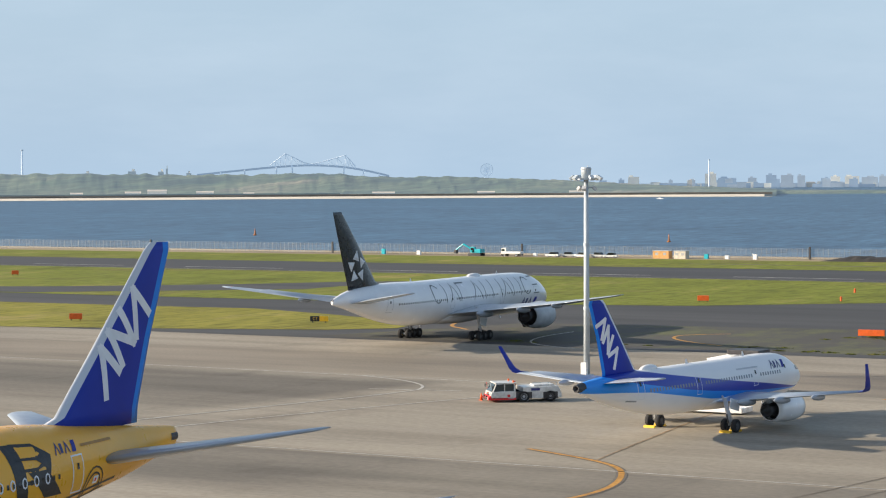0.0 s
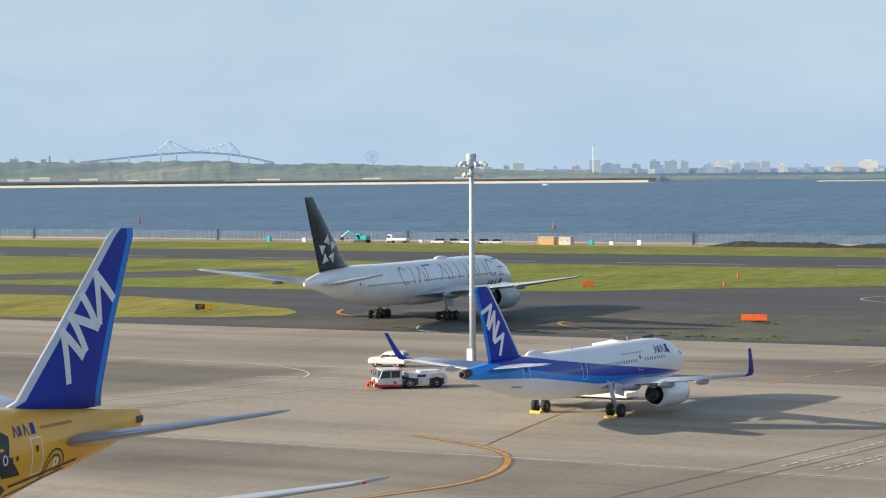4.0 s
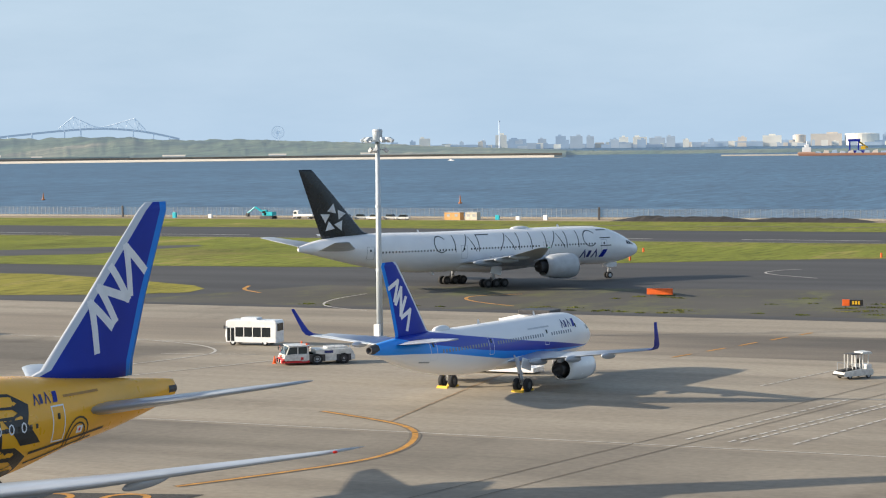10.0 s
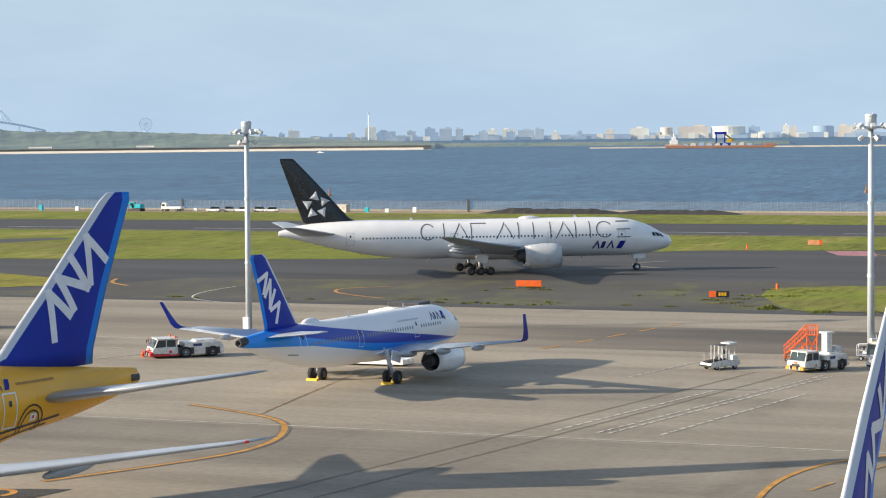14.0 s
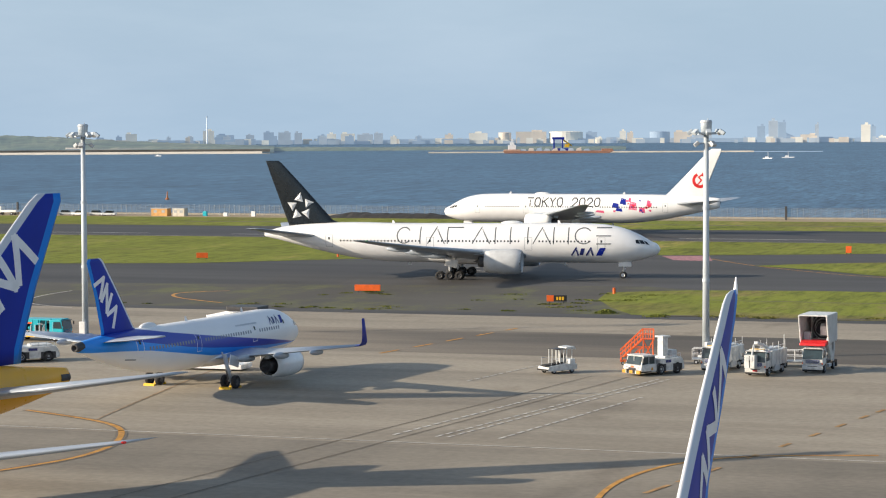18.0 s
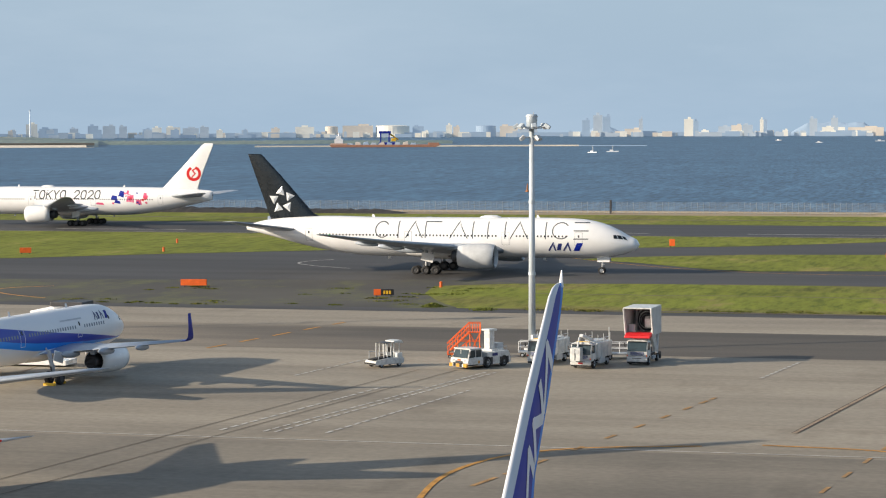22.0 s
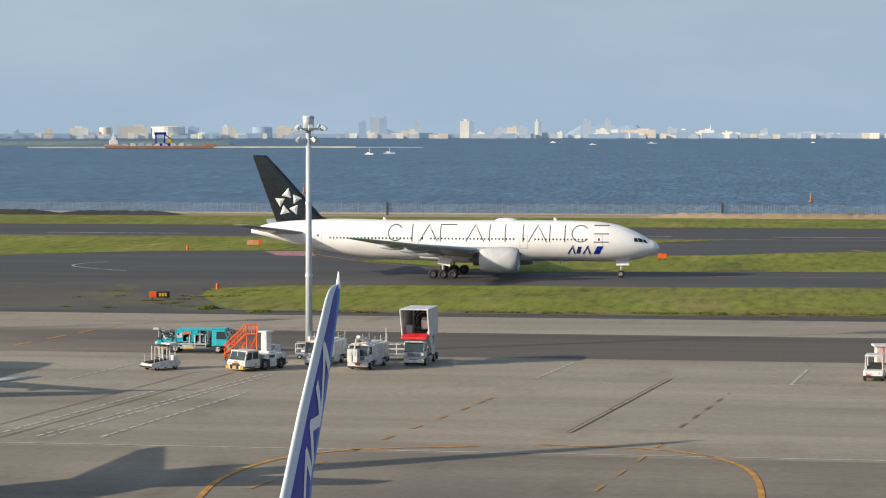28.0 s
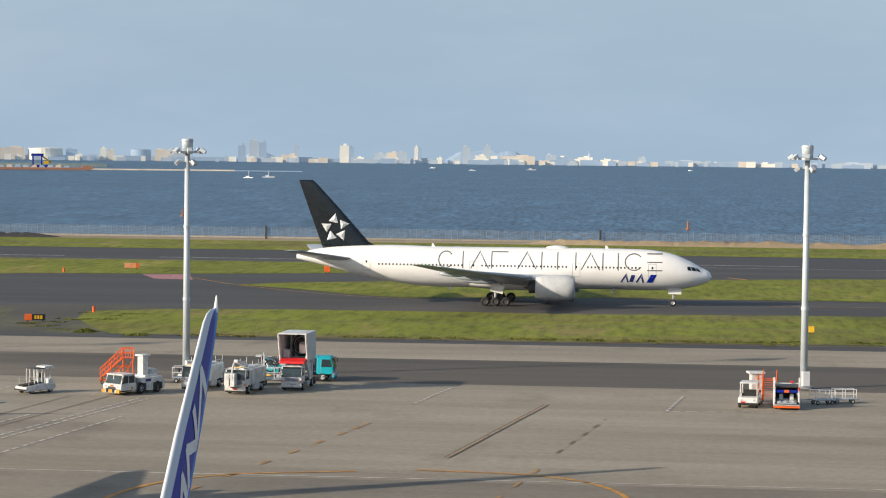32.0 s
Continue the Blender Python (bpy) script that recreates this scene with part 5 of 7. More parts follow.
    part("grille", bm_box(0.05, 1.2, 0.26, 3.58, 0, 0.62, 0.01), DARK, top)
    part("plate_bar", bm_box(0.03, 0.5, 0.16, 3.62, 0, 0.92), ORANGE, top, "small orange plate bar")
    part("marker_pole", bm_rod((3.3, -1.5, 0.9), (3.35, -1.62, 2.0), 0.03, 6), bumper, top)
    part("fire_bottle", bm_rod((0.6, -0.9, 1.65), (0.6, -0.9, 2.15), 0.1, 10), RED, top)
    for x in (-3.2, -2.4, -1.6, -0.8):
        part("deck_rail_post", bm_rod((x, 1.25, 1.7), (x, 1.25, 2.15), 0.025, 6), STEEL, top)
    part("deck_rail", bm_rod((-3.2, 1.25, 2.15), (-0.8, 1.25, 2.15), 0.03, 6), STEEL, top)
    if column:
        part("power_cabinet", bm_box(0.85, 0.9, 2.2, -1.5, 0, 1.6, 0.06), body, top, "tall white cabinet")
        part("cabinet_lid", bm_box(1.35, 1.3, 0.2, -1.5, 0, 3.8, 0.05), body, top)
        part("cabinet_vent", bm_box(0.03, 0.7, 0.5, -1.06, 0, 3.0, 0.01), GREY, top)
        part("motor_block", bm_box(0.9, 1.3, 0.6, -2.8, 0, 1.85, 0.06), GREY, top)
    wheels(top, (0.2, -2.55), 1.25, 0.62, 0.42)
    return top


def car(m):
    top = thing("car", m, "white estate car with dark windows, driving across the apron", "car")
    part("body", bm_cab([(-2.3, 0.35), (2.25, 0.35), (2.35, 0.75), (2.1, 0.98), (0.95, 1.05), (-2.3, 1.05), (-2.4, 0.7)], 0.9, 0.09), WHITE, top)
    roof = part("cabin", bm_cab([(-2.25, 1.0), (1.0, 1.0), (0.25, 1.55), (-0.3, 1.62), (-1.9, 1.6), (-2.15, 1.5)], 0.82, 0.07), WHITE, top)
    for s in (1, -1):
        pane("side_window", [(-0.55, s * 0.835, 1.08), (0.72, s * 0.835, 1.08), (0.2, s * 0.8, 1.48), (-0.55, s * 0.8, 1.5)], roof)
        pane("side_window", [(-1.95, s * 0.835, 1.08), (-0.65, s * 0.835, 1.08), (-0.65, s * 0.8, 1.5), (-1.85, s * 0.8, 1.48)], roof)
        part("roof_rail", bm_rod((-1.8, s * 0.68, 1.66), (0.1, s * 0.68, 1.66), 0.025, 6), STEEL, top)
        part("tail_lamp", bm_box(0.06, 0.2, 0.25, -2.38, s * 0.72, 0.75, 0.02), RED, top)
        part("headlamp", bm_box(0.08, 0.3, 0.16, 2.25, s * 0.66, 0.72, 0.03), GLASSCLEAR, top)
        part("mirror", bm_box(0.12, 0.2, 0.14, 0.75, s * 1.0, 1.02, 0.03), WHITE, top)
    pane("windscreen", [(0.98, -0.68, 1.08), (0.98, 0.68, 1.08), (0.32, 0.62, 1.52), (0.32, -0.62, 1.52)], roof)
    pane("rear_window", [(-2.27, 0.66, 1.1), (-2.27, -0.66, 1.1), (-2.16, -0.62, 1.46), (-2.16, 0.62, 1.46)], roof)
    wheels(top, (1.4, -1.4), 0.78, 0.34, 0.22)
    return top


def bus(m):
    top = thing("bus", m, "small white bus with a dark window band", "bus")
    body = part("body", bm_cab([(-3.45, 0.35), (3.4, 0.35), (3.55, 1.1), (3.4, 2.75), (3.1, 2.9), (-3.35, 2.9), (-3.5, 2.6)], 1.12, 0.1), WHITE, top)
    part("air_conditioner", bm_box(2.2, 1.5, 0.28, 0.4, 0, 2.88, 0.08), WHITE, top, "white roof unit")
    for s in (1, -1):
        for x0, x1 in ((1.0, 2.1), (-0.2, 0.9), (-1.4, -0.3), (-2.7, -1.5)):
            pane("side_window", [(x0, s * 1.125, 1.0), (x1, s * 1.125, 1.0), (x1, s * 1.118, 2.52), (x0, s * 1.118, 2.52)], body, GLASS)
        pane("boarding_door", [(2.25, s * 1.126, 0.5), (3.25, s * 1.126, 0.5), (3.25, s * 1.118, 2.52), (2.25, s * 1.118, 2.52)], body, GLASS)
        part("door_post", bm_box(0.07, 0.02, 2.0, 2.75, s * 1.13, 0.5), WHITE, body)
        part("mirror", bm_box(0.1, 0.22, 0.36, 3.6, s * 1.2, 1.9, 0.03), DARK, top)
    pane("windscreen", [(3.56, -1.0, 1.25), (3.56, 1.0, 1.25), (3.42, 0.98, 2.6), (3.42, -0.98, 2.6)], body)
    pane("rear_window", [(-3.52, 0.85, 1.7), (-3.52, -0.85, 1.7), (-3.51, -0.8, 2.55), (-3.51, 0.8, 2.55)], body)
    wheels(top, (2.5, -1.9), 0.98, 0.42, 0.26, WHITE)
    return top


def truck_cab(top, x, half, z, paint_, tall=2.0):
    """A forward cab with its front at x."""
    cab = part("cab", bm_cab([(x - 1.7, z), (x - 0.05, z), (x, z + 0.9), (x - 0.25, z + tall), (x - 1.65, z + tall)], half, 0.08), paint_, top)
    pane("windscreen", [(x + 0.02, -half * 0.95, z + 0.66), (x + 0.02, half * 0.95, z + 0.66), (x - 0.2, half * 0.9, z + tall - 0.1), (x - 0.2, -half * 0.9, z + tall - 0.1)], cab, VGLASS)
    for s in (1, -1):
        pane("side_window", [(x - 1.2, s * (half + 0.005), z + 0.78), (x - 0.14, s * (half + 0.005), z + 0.78), (x - 0.35, s * (half + 0.005), z + tall - 0.2), (x - 1.15, s * (half + 0.005), z + tall - 0.2)], cab, VGLASS)
        part("headlamp", bm_box(0.07, 0.35, 0.2, x, s * half * 0.72, z + 0.15, 0.02), GLASSCLEAR, cab)
        part("mirror", bm_box(0.08, 0.16, 0.42, x + 0.05, s * (half + 0.22), z + 1.1, 0.02), DARK, cab)
    part("grille", bm_box(0.06, half * 1.3, 0.34, x, 0, z + 0.25, 0.01), NAVY, cab, "dark blue grille")
    part("bumper", bm_box(0.16, half * 1.96, 0.3, x, 0, z - 0.22, 0.04), GREY, cab, "grey front bumper")
    part("fog_grille", bm_box(0.04, half * 0.9, 0.14, x + 0.07, 0, z - 0.14, 0.01), RUBBER, cab)
    for k in range(3):
        part("grille_bar", bm_box(0.03, half * 1.25, 0.04, x + 0.04, 0, z + 0.3 + k * 0.1), STEEL, cab)
    part("sun_visor", bm_box(0.3, half * 1.8, 0.06, x - 0.12, 0, z + tall - 0.12, 0.02), DARK, cab)
    part("wiper", bm_rod((x + 0.04, -half * 0.5, z + 0.8), (x - 0.02, half * 0.1, z + 1.05), 0.015, 5), RUBBER, cab)
    for s in (1, -1):
        part("door_seam", bm_box(0.02, 0.01, tall * 0.8, x - 1.25, s * (half + 0.004), z + 0.1), GREY, cab)
        part("door_handle", bm_box(0.16, 0.03, 0.04, x - 1.05, s * (half + 0.01), z + 0.8), DARK, cab)
        part("cab_step", bm_box(0.5, 0.16, 0.1, x - 0.8, s * (half - 0.02), z - 0.3, 0.01), DARK, cab)
        part("turn_lamp", bm_box(0.05, 0.12, 0.16, x + 0.02, s * half * 0.94, z + 0.17, 0.01), ORANGE, cab)
    part("under_bumper", bm_box(0.16, half * 1.9, 0.18, x - 0.02, 0, z - 0.52, 0.03), RUBBER, cab)
    part("roof_deflector", bm_box(1.2, half * 1.5, 0.12, x - 0.9, 0, z + tall, 0.04), paint_, cab)
    part("front_bumper", bm_box(0.2, half * 2, 0.3, x, 0, z - 0.35, 0.04), paint_, top)
    return cab


def pump_truck(m):
    top = thing("fuel_pump_truck", m, "turquoise fuel pump truck with hoses, driving on the apron", "truck")
    truck_cab(top, 3.6, 1.1, 0.75, TEAL, 1.75)
    part("chassis", bm_box(7.0, 0.9, 0.3, -0.2, 0, 0.55, 0.03), DARK, top)
    part("pump_housing", bm_box(2.3, 2.1, 1.3, -0.6, 0, 1.15, 0.06), TEAL, top)
    part("roof_tray", bm_box(3.6, 2.15, 0.16, 0.2, 0, 2.42, 0.03), TEAL, top)
    for s in (1, -1):
        for x in (1.5, 0.7, -0.2, -1.1, -1.8):
            part("frame_post", bm_box(0.08, 0.08, 1.6, x, s * 1.05, 0.85), TEAL, top)
        part("valve_panel", bm_box(0.9, 0.1, 0.7, 0.55, s * 1.0, 1.2, 0.02), DARK, top)
        part("hose_reel", bm_lathe([(s * 0.85, 0.15), (s * 0.85, 0.48), (s * 1.05, 0.48), (s * 1.05, 0.15)], 18, "y", (-0.6, 0, 1.55)), DARK, top)
        part("side_locker", bm_box(1.3, 0.5, 0.5, -0.7, s * 0.85, 0.45, 0.03), GREY, top)
    for s in (1, -1):
        for k in range(4):
            part("pipe", bm_rod((1.3 - k * 0.55, s * 1.08, 0.7 + 0.25 * (k % 2)), (1.3 - k * 0.55, s * 1.08, 1.9), 0.07, 8), STEEL if k % 2 else GREY, top)
        part("manifold", bm_rod((-1.7, s * 1.1, 0.95), (1.4, s * 1.1, 0.95), 0.1, 8), STEEL, top)
        part("hose", bm_lathe([(s * 1.06, 0.5), (s * 1.0, 0.62), (s * 1.12, 0.62), (s * 1.06, 0.5)], 18, "y", (-2.7, 0, 1.5)), RUBBER, top, "black coiled hose")
        part("control_panel", bm_box(0.6, 0.06, 0.5, -1.4, s * 1.08, 1.6, 0.02), GREY, top)
        part("cab_step", bm_box(0.7, 0.2, 0.12, 2.0, s * 1.05, 0.45, 0.02), DARK, top)
    part("rear_frame", bm_rod((-3.6, -0.9, 1.3), (-3.6, -0.9, 2.5), 0.05, 6), STEEL, top)
    part("rear_frame", bm_rod((-3.6, 0.9, 1.3), (-3.6, 0.9, 2.5), 0.05, 6), STEEL, top)
    part("arm_hinge", bm_box(0.5, 0.5, 0.5, -2.2, 0.3, 1.7, 0.05), DARK, top)
    part("rear_deck", bm_box(1.9, 2.1, 0.5, -2.8, 0, 0.85, 0.05), TEAL, top)
    part("hydrant_arm", bm_rod((-1.8, 0.3, 1.9), (-3.6, 0.3, 2.2), 0.09, 8), STEEL, top)
    part("hydrant_arm", bm_rod((-3.6, 0.3, 2.2), (-3.0, -0.4, 1.35), 0.08, 8), STEEL, top)
    part("rear_rack", bm_box(0.5, 2.0, 0.6, -3.75, 0, 0.6, 0.04), GREY, top)
    part("rear_bumper", bm_box(0.2, 2.0, 0.2, -3.6, 0, 0.35, 0.03), YELLOW, top)
    part("name_bar", bm_box(1.0, 0.02, 0.22, -0.7, -1.07, 2.0), ORANGE, top, "small orange bar")
    clutter(top, -1.7, 1.5, 1.1, 0.65, 2.2, 44, 31, (STEEL, DARK, GREY, DARK, TEAL, VWHITE))
    clutter(top, -3.7, -1.9, 1.0, 1.2, 2.3, 26, 32, (STEEL, DARK, GREY, DARK, TEAL))
    part("deck_lifter", bm_rod((-2.0, -0.5, 1.3), (-3.9, -0.5, 2.45), 0.08, 8), DARK, top, "dark lifting arm")
    part("lifter_head", bm_box(0.6, 0.5, 0.22, -3.95, -0.5, 2.4, 0.04), GREY, top)
    part("walkway", bm_box(3.4, 0.35, 0.08, -0.4, -1.0, 0.62, 0.01), STEEL, top)
    for x in (-3.2, -0.4):
        part("safety_bar", bm_box(1.1, 0.1, 0.14, x, -1.12, 0.48, 0.02), YELLOW, top, "yellow guard bar")
    wheels(top, (2.5, -1.9), 0.95, 0.46, 0.3, GREY)
    return top


def belt_loader(m, name_label="white baggage belt loader with a canopy on posts"):
    top = thing("belt_loader", m, name_label, "belt loader", "baggage belt loaders")
    part("body", bm_cab([(-1.7, 0.3), (1.9, 0.26), (2.1, 0.42), (1.95, 0.72), (0.2, 0.9), (-1.7, 0.9), (-1.85, 0.6)], 0.95, 0.06), VWHITE, top)
    part("belt", bm_box(2.4, 1.0, 0.1, 0, 0, 0, 0.02, m=pose(1.0, 0.2, 0.86, 0, 5, 0)), RUBBER, top, "dark rubber belt")
    part("bumper", bm_box(0.1, 1.9, 0.14, 2.1, 0, 0.34, 0.03), RUBBER, top, "black rubber bumper")
    part("canopy", bm_box(1.5, 1.5, 0.08, 0.1, 0, 2.3, 0.03), DARK, top, "dark flat canopy")
    part("air_scoop", bm_cab([(-1.9, 2.25), (-0.5, 2.28), (-0.5, 2.5), (-1.6, 2.55)], 0.75, 0.09), VWHITE, top, "white rounded roof end")
    for x, z in ((0.75, 2.3), (0.3, 2.3), (-0.2, 2.3), (-0.6, 2.3), (-1.3, 2.3)):
        for s in (1, -1):
            part("post", bm_rod((x, s * 0.68, 0.8), (x, s * 0.68, z), 0.06, 6), VWHITE, top)
    part("seat_box", bm_box(0.6, 0.7, 0.5, -0.5, -0.3, 0.85, 0.05), VWHITE, top)
    part("backrest", bm_box(0.14, 0.6, 0.5, -0.8, -0.3, 1.3, 0.04), RUBBER, top, "black seat back")
    part("motor_cover", bm_box(0.7, 1.5, 0.45, -1.35, 0, 0.88, 0.06), VWHITE, top)
    part("rear_hitch", bm_box(0.4, 0.3, 0.12, -2.0, 0, 0.42, 0.02), DARK, top)
    part("steering_wheel", bm_lathe([(1.12, 0.2), (1.15, 0.22), (1.12, 0.24), (1.09, 0.22), (1.12, 0.2)], 14, "z", (0.25, -0.3, 0)), RUBBER, top)
    for y in (-0.8, 0.85):
        part("guide_post", bm_rod((1.6, y, 0.75), (1.6, y, 1.5), 0.03, 6), GREY, top)
        part("guide_rail", bm_rod((1.6, y, 1.5), (0.7, y, 1.4), 0.03, 6), GREY, top)
    wheels(top, (1.25, -1.15), 0.84, 0.3, 0.2)
    return top


def steps(m):
    top = thing("maintenance_steps", m, "orange mobile maintenance steps with handrails", "steps")
    for s in (1, -1):
        part("side_rail", bm_rod((-1.9, s * 0.6, 0.5), (0.6, s * 0.6, 2.7), 0.06, 6), ORANGE, top)
        part("handrail", bm_rod((-1.9, s * 0.6, 1.5), (0.6, s * 0.6, 3.7), 0.04, 6), ORANGE, top)
        part("top_rail", bm_rod((0.6, s * 0.6, 3.7), (1.9, s * 0.6, 3.7), 0.04, 6), ORANGE, top)
        part("mid_rail", bm_rod((0.6, s * 0.6, 3.2), (1.9, s * 0.6, 3.2), 0.03, 6), ORANGE, top)
        for x, z in ((-1.8, 1.2), (-0.7, 2.2), (0.6, 3.7), (1.9, 3.7)):
            part("rail_post", bm_rod((x, s * 0.6, max(0.3, z - 1.1)), (x, s * 0.6, z), 0.045, 6), ORANGE, top)
        part("mid_handrail", bm_rod((-1.9, s * 0.6, 1.05), (0.6, s * 0.6, 3.25), 0.035, 6), ORANGE, top)
        for k in range(7):
            part("baluster", bm_rod((-1.6 + k * 0.33, s * 0.6, 0.75 + k * 0.29), (-1.6 + k * 0.33, s * 0.6, 1.75 + k * 0.29), 0.03, 6), ORANGE, top)
        for k in range(5):
            part("cage_bar", bm_rod((0.72 + k * 0.27, s * 0.6, 2.7), (0.72 + k * 0.27, s * 0.6, 3.7), 0.028, 6), ORANGE, top)
        part("cross_brace", bm_rod((1.8, s * 0.6, 0.4), (0.7, s * 0.6, 2.6), 0.035, 6), ORANGE, top)
        part("under_brace", bm_rod((-1.4, s * 0.6, 0.85), (0.7, s * 0.6, 0.85), 0.035, 6), ORANGE, top)
        part("under_brace", bm_rod((-0.3, s * 0.6, 1.8), (1.8, s * 0.6, 1.8), 0.035, 6), ORANGE, top)
        part("brace", bm_rod((-1.2, s * 0.6, 0.4), (0.7, s * 0.6, 1.9), 0.04, 6), ORANGE, top)
        part("leg", bm_rod((0.7, s * 0.6, 0.35), (0.7, s * 0.6, 2.7), 0.06, 6), ORANGE, top)
        part("leg", bm_rod((1.8, s * 0.6, 0.35), (1.8, s * 0.6, 2.7), 0.06, 6), ORANGE, top)
        part("cross_brace", bm_rod((0.7, s * 0.6, 0.4), (1.8, s * 0.6, 2.6), 0.035, 6), ORANGE, top)
        part("base_beam", bm_rod((-1.9, s * 0.6, 0.4), (1.9, s * 0.6, 0.4), 0.06, 6), ORANGE, top)
    part("platform", bm_box(1.4, 1.2, 0.08, 1.2, 0, 2.68, 0.01), ORANGE, top)
    for i in range(9):
        part("tread", bm_box(0.26, 1.15, 0.04, -1.75 + i * 0.275, 0, 0.62 + i * 0.243), ORANGE, top)
    wheels(top, (-1.6, 1.6), 0.62, 0.2, 0.12)
    return top


def service_truck(m, label, boom=True):
    top = thing("service_truck", m, label, "truck")
    truck_cab(top, 3.4, 1.12, 0.75, VWHITE, 1.75)
    part("chassis", bm_box(6.8, 0.9, 0.28, -0.1, 0, 0.55, 0.03), DARK, top)
    part("tank_body", bm_box(4.6, 2.2, 1.55, -1.0, 0, 0.85, 0.08), VWHITE, top)
    part("tank_lid", bm_box(3.6, 1.2, 0.14, -1.0, 0, 2.4, 0.03), VWHITE, top)
    for s in (1, -1):
        part("side_locker", bm_box(1.6, 0.3, 0.55, -0.2, s * 1.0, 0.35, 0.03), GREY, top)
        part("name_bar", bm_box(1.3, 0.02, 0.3, -0.9, s * 1.105, 1.6), GREY, top, "grey bar of small writing")
        for x in (0.9, -0.9, -2.9):
            part("rail_post", bm_rod((x, s * 1.0, 2.4), (x, s * 1.0, 3.2), 0.03, 6), VWHITE, top)
        part("rail", bm_rod((-2.9, s * 1.0, 2.8), (0.9, s * 1.0, 2.8), 0.025, 6), VWHITE, top)
    for x in (-2.9, -1.9, -0.9, 0.1):
        part("body_rib", bm_box(0.06, 2.26, 1.4, x, 0, 0.95, 0.01), GREY, top)
    for x in (0.4, -3.0):
        part("mud_guard", bm_box(0.1, 2.2, 0.5, x, 0, 0.35, 0.02), RUBBER, top)
    clutter(top, -3.1, 1.2, 1.1, 0.45, 0.95, 18, 41, (DARK, STEEL, GREY))
    part("side_ladder", bm_box(0.5, 0.06, 1.9, -3.35, 0.7, 0.6, 0.01), STEEL, top)
    part("plate_bar", bm_box(0.03, 0.5, 0.16, 3.52, 0, 0.5), RED, top, "small red plate bar")
    part("roof_lamp", bm_box(0.3, 1.4, 0.14, 2.6, 0, 2.52, 0.03), YELLOW, top)
    if boom:
        part("basket_window", bm_box(0.03, 0.7, 0.4, 4.37, -0.3, 1.6, 0.01), GREY, top)
        part("basket_stripe", bm_box(0.03, 0.08, 1.1, 4.37, -0.3, 0.95), RUBBER, top)
        part("cable_mast", bm_rod((-2.9, 0.9, 2.4), (-2.9, 0.9, 3.7), 0.05, 6), VWHITE, top)
        part("boom", bm_box(3.4, 0.42, 0.3, 0, 0, -0.15, 0.04, m=pose(1.6, 0, 2.95, 0, -12, 0)), GREY, top, "grey folded boom")
        part("basket", bm_box(0.9, 1.1, 1.3, 3.9, -0.3, 0.85, 0.05), VWHITE, top, "white work basket at the front")
        part("boom_post", bm_rod((3.6, -0.3, 2.1), (3.3, -0.2, 3.1), 0.09, 8), GREY, top)
    wheels(top, (2.3, -1.9), 0.98, 0.48, 0.3, STEEL)
    return top


